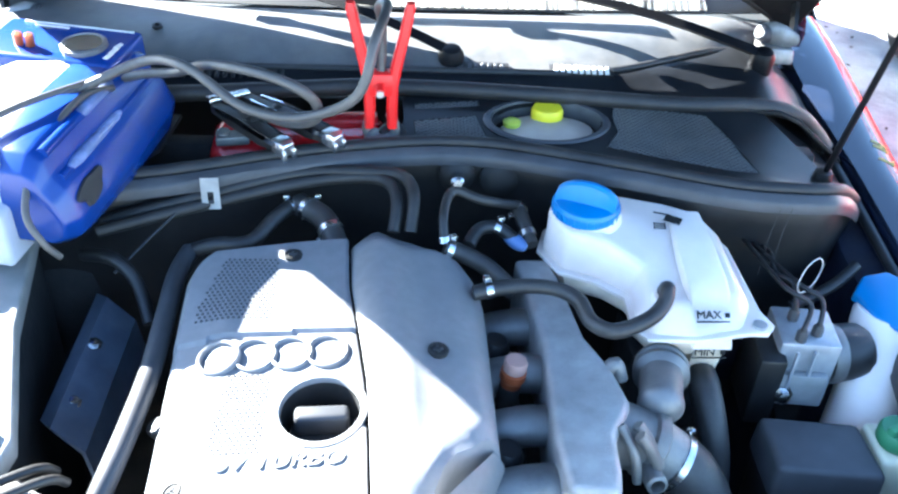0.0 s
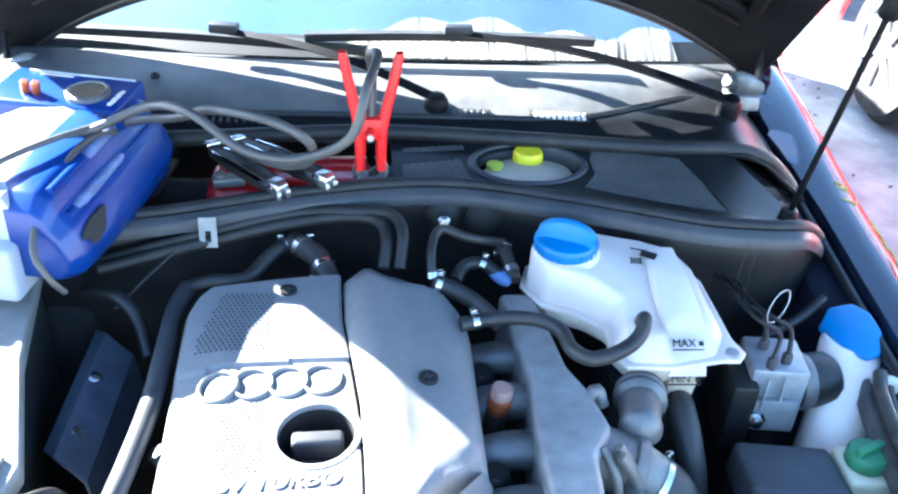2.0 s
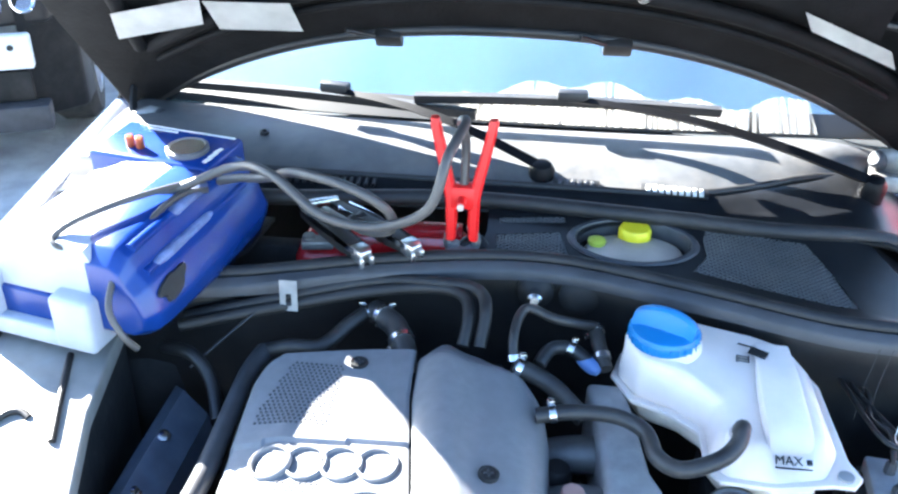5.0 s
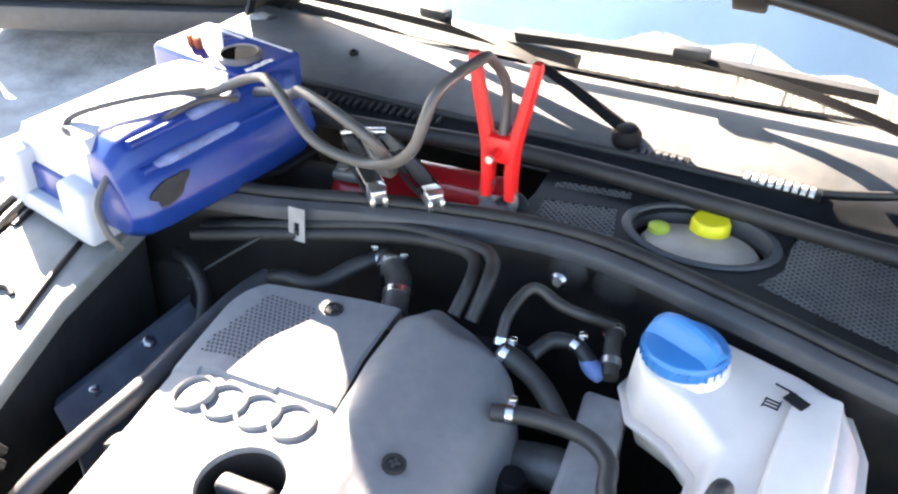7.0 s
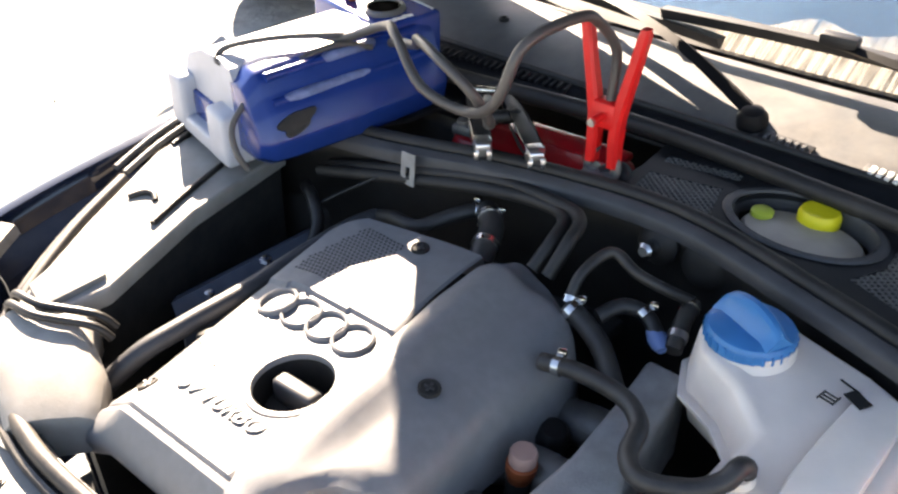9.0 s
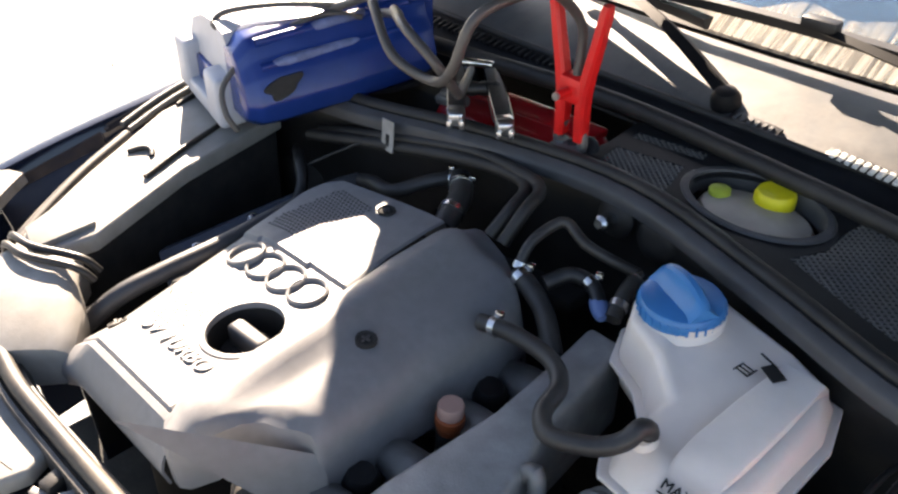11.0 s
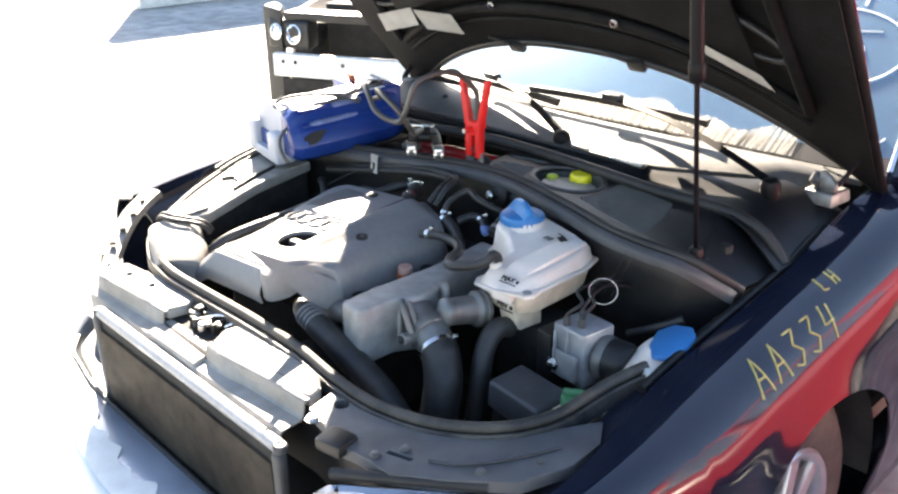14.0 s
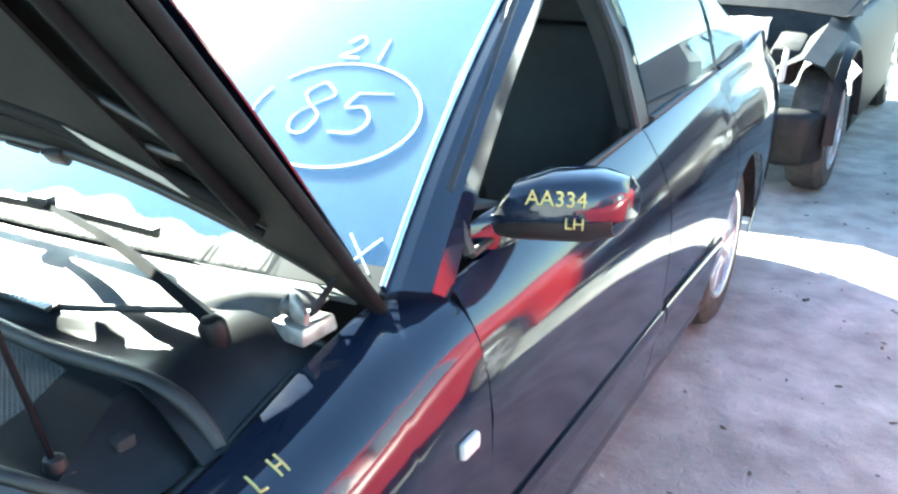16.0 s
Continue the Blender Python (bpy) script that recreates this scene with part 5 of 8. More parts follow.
def screen_point(u, q):
    """A point 4 mm above the windscreen; u from side to side, q from the foot up."""
    e = pillar_line(1, q) - V((X0, 0, 0))
    return V((X0 + e.x * u, e.y - (0.085 - 0.02 * q) * (1 - u * u) - 0.0012, e.z + 0.018 * (1 - u * u) + 0.0028))


def screen_marks(glass):
    def stroke(pts, r=0.0027):
        bm = B()
        path = spline([screen_point(u, q) + V((0, 0.0009, -0.0022)) for u, q in pts], 6)
        rng = random.Random(int(pts[0][0] * 1000))
        tube(bm, path, [r * rng.uniform(0.7, 1.1) for _ in range(6)], 6, 1, smooth=False)
        part("paint_stroke", bm, CHALK, glass)

    # large ring round the figures
    stroke([(0.69 + 0.245 * math.cos(a), 0.41 + 0.155 * math.sin(a)) for a in [2.55 - 2 * math.pi * 0.96 * k / 22 for k in range(23)]])
    # 8
    stroke([(0.655, 0.475), (0.61, 0.495), (0.575, 0.46), (0.61, 0.425), (0.65, 0.395), (0.635, 0.345), (0.595, 0.345), (0.58, 0.385), (0.615, 0.425), (0.66, 0.46), (0.655, 0.475)])
    # 5
    stroke([(0.83, 0.485), (0.73, 0.475)])
    stroke([(0.73, 0.475), (0.715, 0.43), (0.765, 0.435), (0.80, 0.40), (0.775, 0.36), (0.705, 0.355)])
    # 2 1
    stroke([(0.60, 0.635), (0.63, 0.66), (0.655, 0.64), (0.635, 0.61), (0.60, 0.585), (0.66, 0.587)])
    stroke([(0.725, 0.66), (0.728, 0.585)])
    # cross
    stroke([(0.89, 0.115), (0.965, 0.035)])
    stroke([(0.965, 0.115), (0.90, 0.035)])


def screen_grime(glass):
    # black ceramic edge and the dried run marks over it
    bm = B()
    grid(bm, [[screen_point(u, q) - V((0, -0.0006, 0.0012)) for u in [j / 20 for j in range(-20, 21)]] for q in (0.0, 0.02, 0.04, 0.055)], 0.0005)
    part("ceramic_edge", bm, INK, glass, "black ceramic edge of the windscreen")
    bm = B()
    rows = []
    for k in range(6):
        row = []
        for j in range(33):
            u = -0.12 + 0.86 * j / 32
            top = 0.085 + 0.02 * math.sin(9 * u) + 0.012 * math.sin(31 * u)
            row.append(screen_point(u, 0.004 + (top - 0.004) * k / 5) + V((0, -0.0006, 0.001)))
        rows.append(row)
    grid(bm, rows, 0.0004)
    part("dried_streak", bm, STREAKS, glass, "pale dried run marks along the glass foot")


scuttle()
screen_grime([o for o in car.children if o.name == "windscreen"][0])
screen_marks([o for o in car.children if o.name == "windscreen"][0])


# ---- marks and lamp on the wing ----
def wing_marks():
    def wp(y, d):
        """A point on the wing, d metres up its outer skin from the flank at 0.70 m."""
        xi, zi = lip(y)
        pr = [(half(y, 0.62), 0.62), (half(y, 0.70), 0.70), (half(y, zi - 0.09), zi - 0.09), (min(half(y, zi - 0.04), xi + 0.131), zi - 0.04), (xi + 0.09, zi - 0.014), (xi + 0.06, zi - 0.002), (xi + 0.03, zi + 0.004)]
        d += 0.08
        for (h0, z0), (h1, z1) in zip(pr, pr[1:]):
            seg = math.hypot(h1 - h0, z1 - z0)
            if d <= seg:
                k = d / seg
                return V((sx(1, h0 + (h1 - h0) * k + 0.002), y, z0 + (z1 - z0) * k + 0.002))
            d -= seg
        return V((sx(1, xi + 0.03), y, zi + 0.006))

    wing = [o for o in car.children if o.name.startswith("front_wing")][0]
    base = BASE[wing.name]
    skin = BVHTree.FromPolygons([v.co + base for v in wing.data.vertices], [tuple(p.vertices) for p in wing.data.polygons])

    def on_skin(y, d):
        p = wp(y, d)
        at = skin.ray_cast(p + V((0.03, 0, 0.05)), V((-0.03, 0, -0.05)).normalized(), 0.12)[0]
        return (at if at is not None else p) + V((0.0002, 0, 0.0004))

    # each letter is drawn in a unit square and laid along the wing
    shapes = {"A": [[(0, 0), (0.35, 1), (0.75, 0)], [(0.15, 0.4), (0.62, 0.42)]], "3": [[(0.05, 0.95), (0.6, 0.98), (0.25, 0.58), (0.65, 0.35), (0.4, 0.02), (0.0, 0.1)]],
              "4": [[(0.15, 1.0), (0.05, 0.45), (0.65, 0.5)], [(0.6, 0.95), (0.5, 0.0)]], "L": [[(0.1, 1), (0.05, 0.05), (0.55, 0.0)]], "H": [[(0.05, 1), (0.05, 0)], [(0.6, 1), (0.6, 0)], [(0.05, 0.5), (0.6, 0.5)]]}

    def word(text, y, d, size, dy, dd, lean):
        for n, ch in enumerate(text):
            for line in shapes[ch]:
                bm = B()
                pts = [(y + n * dy + size * 0.75 * a + lean * b * size, d + n * dd + size * b) for a, b in line]
                fine = []
                for (p, q), (r, s) in zip(pts, pts[1:]):
                    fine += [(p + (r - p) * k / 5, q + (s - q) * k / 5) for k in range(5)]
                fine.append(pts[-1])
                tube(bm, [on_skin(*p) for p in fine], 0.0020, 6, 1, smooth=False)
                part("paint_stroke", bm, CHALK_YELLOW, car)

    word("AA334", -0.180, 0.062, 0.062, 0.055, 0.004, 0.12)
    word("LH", 0.100, 0.155, 0.030, 0.036, 0.0, 0.1)
    bm = B()
    box(bm, V((sx(1, half(0.475, 0.70) + 0.003), 0.475, 0.70)), (0.014, 0.052, 0.030), bev=0.006, seg=3)
    part("side_repeater", bm, PALE_LABEL, car, "clear oval side indicator")


wing_marks()
# ---- engine bay: the units ----
def cover_z(x, y):
    """Height of the engine cover: it falls to the front and towards its outer side."""
    k = min(1.0, max(0.0, (-0.20 - y) / 0.3))
    return 0.840 - 0.055 * max(0.0, -0.18 - y) - k * (0.085 * max(0.0, 0.03 - x) + 0.6 * max(0.0, -0.135 - x))


def engine_cover():
    t = thing("engine_cover", (0.0, -0.36, 0.70), "grey plastic engine cover with four raised rings", "engine cover")

    def seam(y):
        pts = [(-0.143, -0.004), (-0.24, 0.002), (-0.322, 0.015), (-0.395, 0.026), (-0.476, 0.032), (-0.56, 0.036)]
        for (a, p), (b, q) in zip(pts, pts[1:]):
            if y >= b:
                return p + (q - p) * (a - y) / (a - b) if y < a else p
        return pts[-1][1]

    def left_edge(y):
        return -0.188 - 0.004 * (y + 0.4) + 0.055 * max(0.0, (y + 0.235) / 0.085) ** 2

    fx, fy, fr = -0.020, -0.425, 0.043
    bm = B()
    rows = []
    ny, nx = 92, 50
    for j in range(ny + 1):
        row = []
        for i in range(nx + 1):
            q = i / nx
            y = -0.150 - 0.390 * j / ny - (0.030 * (1 - q) ** 1.6) * (1 - j / ny) ** 6
            xa, xb = left_edge(y), seam(y) - 0.0015
            x = xa + (xb - xa) * q
            z = cover_z(x, y) + (0.0045 if y > -0.312 - 0.010 * (1 - q) else 0.0)
            if i == nx:
                z -= 0.002
            row.append(V((x, y, z)))
        rows.append([row[0] + V((-0.002, 0, -0.034)), row[0] + V((-0.006, 0, -0.010))] + row)
    rows.insert(0, [p + V((0, 0.004, -0.012)) for p in rows[0]])
    rows.insert(0, [p + V((0, 0.003, -0.030)) for p in rows[0]])
    rows.append([p + V((0, -0.003, -0.003)) for p in rows[-1]])
    rows.append([p + V((0, -0.006, -0.012)) for p in rows[-1]])
    grid(bm, rows, 0.0)
    bmesh.ops.delete(bm, geom=[f for f in bm.faces if (f.calc_center_median().xy - Vector((fx, fy))).length < fr + 0.003], context="FACES")
    part("flat_panel", bm, COVER, t, sharp=28)
    # sloping lip in front of the ledge
    bm = B()
    rows = []
    for i in range(21):
        x = -0.184 + 0.240 * i / 20
        z = cover_z(x, -0.54)
        e = (1 - i / 20)
        rows.append([V((x, -0.5420, z - 0.005)), V((x, -0.5445, z - 0.003)), V((x - 0.004 * e, -0.551, z - 0.005)), V((x - 0.012 * e, -0.561, z - 0.018)), V((x - 0.02 * e, -0.570, z - 0.034)), V((x - 0.022 * e, -0.573, z - 0.046)), V((x - 0.020 * e, -0.568, z - 0.066))])
    grid(bm, rows, 0.003)
    part("front_lip", bm, COVER, t)
    # dots of the perforated fields
    bm = B()
    for j in range(28):
        for i in range(18):
            x = -0.172 + i * 0.0062 + (0.0031 if j % 2 else 0)
            y = -0.196 - j * 0.0054
            if x > -0.088 + 0.09 * (y + 0.30) * 0 or y < -0.296 or x < -0.150 + (y + 0.19) * 0.28:
                continue
            lathe(bm, [(0.0018, -0.001), (0.0018, 0.0005), (0.0009, 0.0006)], (x, y, cover_z(x, y) + 0.0047), (0, 0, 1), 6)
    for j in range(21):
        for i in range(9):
            x = -0.128 + i * 0.0062 + (0.0031 if j % 2 else 0)
            y = -0.376 - j * 0.0050
            if x > -0.077 or x < -0.122 + 0.1 * (y + 0.37):
                continue
            lathe(bm, [(0.0018, -0.001), (0.0018, 0.0005), (0.0009, 0.0006)], (x, y, cover_z(x, y) + 0.0002), (0, 0, 1), 6)
    tagged(part("perforation", bm, COVER_DARK, t, "fine dark dots of the perforated field"), kind="stuff")
    # fine line beside the lettering
    bm = B()
    tube(bm, [(x, y, cover_z(x, y) + 0.0004) for x, y in ((-0.186, -0.428), (-0.165, -0.437), (-0.150, -0.447), (-0.108, -0.458))], 0.0011, 6, 4)
    part("embossed_line", bm, COVER_DARK, t)
    for k in range(4):
        x, y = -0.137 + 0.0395 * k, -0.350 + 0.0018 * k
        up = V((cover_z(x - 0.02, y) - cover_z(x + 0.02, y), cover_z(x, y - 0.02) - cover_z(x, y + 0.02), 0.04))
        bm = B()
        lathe(bm, [(0.0195, -0.003), (0.0203, 0.0024), (0.0222, 0.0036), (0.0241, 0.0024), (0.025, -0.003)], (x, y, cover_z(x, y) + 0.001), up, 40, True)
        part("ring", bm, COVER, t)
    lettering("5V TURBO", pose(-0.055, -0.489, cover_z(-0.055, -0.489) + 0.0008, -2.5, -4.8, 1), 0.0275, 0.0010, COVER, t, "raised_letters", 0.25, "raised grey letters")
    # oil filler
    zf = cover_z(fx, fy)
    bm = B()
    lathe(bm, [(0.0505, -0.004), (0.050, 0.001), (0.0485, 0.0014), (0.0435, 0.0012), (0.0425, 0.0), (0.0420, -0.006), (0.0440, -0.006)], (fx, fy, zf), (-0.06, -0.055, 1), 36, True)
    part("filler_rim", bm, COVER, t)
    # well and cap coloured dark as shade, the bar grip greyer as sunlit
    bm = B()
    lathe(bm, [(0.0422, -0.005), (0.0410, -0.052), (0.0005, -0.052), (0.0005, -0.055), (0.0432, -0.055), (0.0438, -0.005)], (fx, fy, zf), (-0.06, -0.055, 1), 36, True)
    part("filler_well", bm, SOOT, t, "well round the oil filler, darkened for its shade")
    bm = B()
    lathe(bm, [(0.033, -0.050), (0.034, -0.036), (0.032, -0.032), (0, -0.032)], (fx, fy, zf), (0, 0, 1), 30)
    cap = part("oil_filler_cap", bm, SOOT, t, "black oil filler cap")
    bm = B()
    box(bm, (fx + 0.001, fy + 0.003, zf - 0.020), (0.058, 0.021, 0.028), (0, 0, 3), 0.006, 3)
    part("bar_grip", bm, COVER_DARK, cap, "bar grip, coloured greyer for the sun on it")
    # domed side panel with a scalloped front edge
    bm = B()
    rows = []
    n = 40
    prof = [(0.0, -0.002), (0.02, 0.004), (0.08, 0.011), (0.15, 0.017), (0.22, 0.020), (0.29, 0.019), (0.36, 0.014), (0.44, 0.008), (0.52, 0.005), (0.62, 0.004), (0.72, 0.001), (0.80, -0.004), (0.87, -0.012), (0.93, -0.026), (0.96, -0.044), (0.985, -0.066), (1.0, -0.086)]

    def smooth(a, b, v):
        k = min(1.0, max(0.0, (v - a) / (b - a)))
        return k * k * (3 - 2 * k)

    for k in range(n + 1):
        q = k / n
        row = []
        for a, b in prof:
            ya = -0.146 + 0.026 * math.sin(math.pi * min(1, a / 0.85)) - 0.03 * max(0, a - 0.7) / 0.3
            yb = -0.566 + 0.014 * (1 - smooth(0.0, 0.2, a)) + 0.075 * smooth(0.30, 0.62, a) + 0.028 * smooth(0.62, 0.9, a)
            y = ya + (yb - ya) * q
            xl = seam(y) + 0.0015
            xr = 0.172 - 0.040 * max(0.0, (y + 0.24) / 0.1) ** 2
            z = 0.838 - 0.030 * max(0.0, -0.36 - y) + b
            z -= 0.020 * smooth(-0.17, -0.13, y) + 0.006 * smooth(0.94, 1.0, q)
            z -= 0.016 * smooth(-0.515, -0.566, y)
            z += (0.004 - b) * 0.55 * smooth(-0.42, -0.52, y) * (1 - smooth(0.5, 0.7, a))
            z += 0.010 * smooth(0.72, 1.0, a) * smooth(-0.34, -0.50, y)
            row.append((xl + (xr - xl) * a, y, z))
        rows.append(row)
    last = rows[-1]
    rows.append([(x, y - 0.003, z - 0.008) for x, y, z in last])
    rows.append([(x + 0.002, y - 0.001, min(z - 0.012, 0.768 + 0.016 * smooth(0.40, 0.55, prof[i][0]) - 0.006 * smooth(0.55, 0.8, prof[i][0]))) for i, (x, y, z) in enumerate(last)])
    rows.insert(0, [(x, y + 0.006, z - 0.03) for x, y, z in rows[0]])
    grid(bm, rows, 0.003)
    part("domed_panel", bm, COVER, t, "smooth domed grey side panel")
    for x, y, z in ((-0.071, -0.187, cover_z(-0.071, -0.187) + 0.0045), (0.104, -0.358, 0.8445), (-0.158, -0.509, cover_z(-0.158, -0.509) + 0.001)):
        bm = B()
        lathe(bm, [(0.0115, -0.002), (0.0115, 0.0025), (0.0095, 0.003), (0.0085, 0.0015), (0, 0.0015)], (x, y, z), (0.12 if x > 0 else (-0.5 if x < -0.1 else 0), 0, 1), 20)
        sc = part("screw_collar", bm, SOOT, t)
        bm = B()
        box(bm, (x, y, z + 0.0025), (0.011, 0.0025, 0.002), (0, 0, 10), 0)
        box(bm, (x, y, z + 0.0025), (0.0025, 0.011, 0.002), (0, 0, 10), 0)
        part("cross_slot", bm, COVER_DARK, sc)
    bm = B()
    lathe(bm, [(0.010, -0.012), (0.012, 0.0), (0.010, 0.004), (0.004, 0.005), (0, 0.005)], (-0.196, -0.412, 0.782), (-0.5, 0, 1), 14)
    part("rubber_mount", bm, BLACK, t)


PINK_CAP = mat("faded_pink_plastic", (0.34, 0.20, 0.165), 0.5, var=0.2)


def engine_block():
    t = thing("engine_block", (0.0, -0.3, 0.34), "oily dark engine block below the covers", "engine")
    bm = B()
    prism(bm, [(-0.15, -0.17), (0.11, -0.17), (0.10, -0.47), (-0.14, -0.53)], 0.34, 0.715, 0.02)
    part("cylinder_block", bm, SOOT, t)
    bm = B()
    prism(bm, [(0.10, -0.13), (0.22, -0.15), (0.22, -0.50), (0.10, -0.55)], 0.50, 0.68, 0.02)
    part("cylinder_head", bm, SOOT, t)
    for k in range(4):
        y = -0.215 - 0.085 * k
        bm = B()
        tube(bm, [(0.11, y, 0.705), (0.16, y, 0.74), (0.21, y, 0.755), (0.25, y, 0.75)], 0.024, 10, 4)
        part("intake_runner", bm, ALU_DARK, t, "grey cast intake runner")
    for y in (-0.255, -0.43):
        bm = B()
        lathe(bm, [(0.020, 0), (0.020, 0.04), (0.014, 0.05), (0, 0.05)], (0.172, y, 0.72), (0.2, 0, 1), 12)
        part("injector", bm, BLACK, t)
    bm = B()
    lathe(bm, [(0.0125, -0.020), (0.0125, -0.012), (0.0155, -0.008), (0.0155, 0.002), (0.012, 0.004), (0, 0.004)], (0.195, -0.327, 0.783), (0.1, 0, 1), 16)
    sensor = part("orange_sensor", bm, COPPER, t, "orange-brown corroded sensor")
    # lower part of the sensor, blackened for the shade of its hole
    bm = B()
    lathe(bm, [(0.013, -0.07), (0.013, -0.020), (0.010, -0.018), (0, -0.018)], (0.195, -0.327, 0.783), (0.1, 0, 1), 16)
    part("sensor_foot", bm, SOOT, sensor)
    bm = B()
    lathe(bm, [(0.0125, 0.003), (0.0140, 0.005), (0.0140, 0.016), (0.0125, 0.019), (0, 0.0195)], (0.195, -0.327, 0.783), (0.1, 0, 1), 16)
    part("sensor_cap", bm, PINK_CAP, sensor, "pale pinkish cap")


def intake_manifold():
    t = thing("intake_manifold", (0.25, -0.32, 0.66), "dull cast aluminium intake manifold", "manifold")
    bm = B()
    poly = [(0.212, -0.130), (0.262, -0.130), (0.272, -0.205), (0.283, -0.285), (0.305, -0.335), (0.318, -0.395), (0.292, -0.44), (0.290, -0.485), (0.285, -0.517), (0.232, -0.512), (0.226, -0.44), (0.232, -0.30), (0.222, -0.20)]
    prism(bm, poly, 0.69, 0.803, 0.009, 3)
    part("plenum", bm, ALU, t)
    bm = B()
    tube(bm, [(0.30, -0.395, 0.755), (0.335, -0.400, 0.748), (0.372, -0.408, 0.727)], [0.040, 0.036, 0.034], 20, 4)
    lathe(bm, [(0.036, -0.010), (0.040, -0.007), (0.040, 0.007), (0.036, 0.010)], (0.345, -0.402, 0.744), (1, -0.2, -0.4), 20)
    for y in (-0.425, -0.440):
        tube(bm, [(0.318, y, 0.80), (0.330, y - 0.004, 0.785), (0.345, y - 0.004, 0.755)], 0.0065, 10, 4)
    part("throttle_body", bm, ALU_DARK, t, "grey cast throttle body")
    bm = B()
    a = V((0.378, -0.304, 0.766))
    ax = V((-0.024, -0.090, 0.014))
    lathe(bm, [(0, -0.012), (0.026, -0.012), (0.033, -0.009), (0.034, -0.002), (0.0315, 0.0), (0.0315, 0.004), (0.034, 0.006), (0.034, 0.011), (0.030, 0.015), (0.0262, 0.018), (0.0250, 0.066), (0.0268, 0.068), (0.0268, 0.073), (0.023, 0.080), (0.010, 0.087), (0, 0.088)], a, ax, 32)
    part("valve_canister", bm, ALU_DARK, t, "ribbed grey metal valve canister")
    bm = B()
    lathe(bm, [(0.012, 0), (0.012, 0.026), (0.0085, 0.028), (0.0085, 0.0)], (0.338, -0.438, 0.742), (0.1, -1, 0.2), 14)
    part("pipe_stub", bm, ALU_DARK, t)
    bm = B()
    tube(bm, [(0.30, -0.425, 0.80), (0.315, -0.445, 0.775), (0.322, -0.452, 0.74)], 0.0055, 8, 4)
    part("vacuum_pipe", bm, ALU_DARK, t)
    bm = B()
    tube(bm, [(0.30, -0.335, 0.79), (0.312, -0.33, 0.80), (0.32, -0.335, 0.78)], 0.009, 8, 4)
    part("vacuum_pipe", bm, ALU_DARK, t)


def clamp_ring(parent, at, axis, r):
    bm = B()
    lathe(bm, [(r - 0.001, -0.0045), (r + 0.0015, -0.004), (r + 0.0015, 0.004), (r - 0.001, 0.0045)], at, axis, 20, True)
    q = V(axis).normalized().orthogonal().normalized()
    c = V(at) + q * (r + 0.004)
    box(bm, c, (0.010, 0.008, 0.008), (0, 0, 20), 0.002)
    return part("hose_clip", bm, STEEL, parent, "bright steel hose clip")


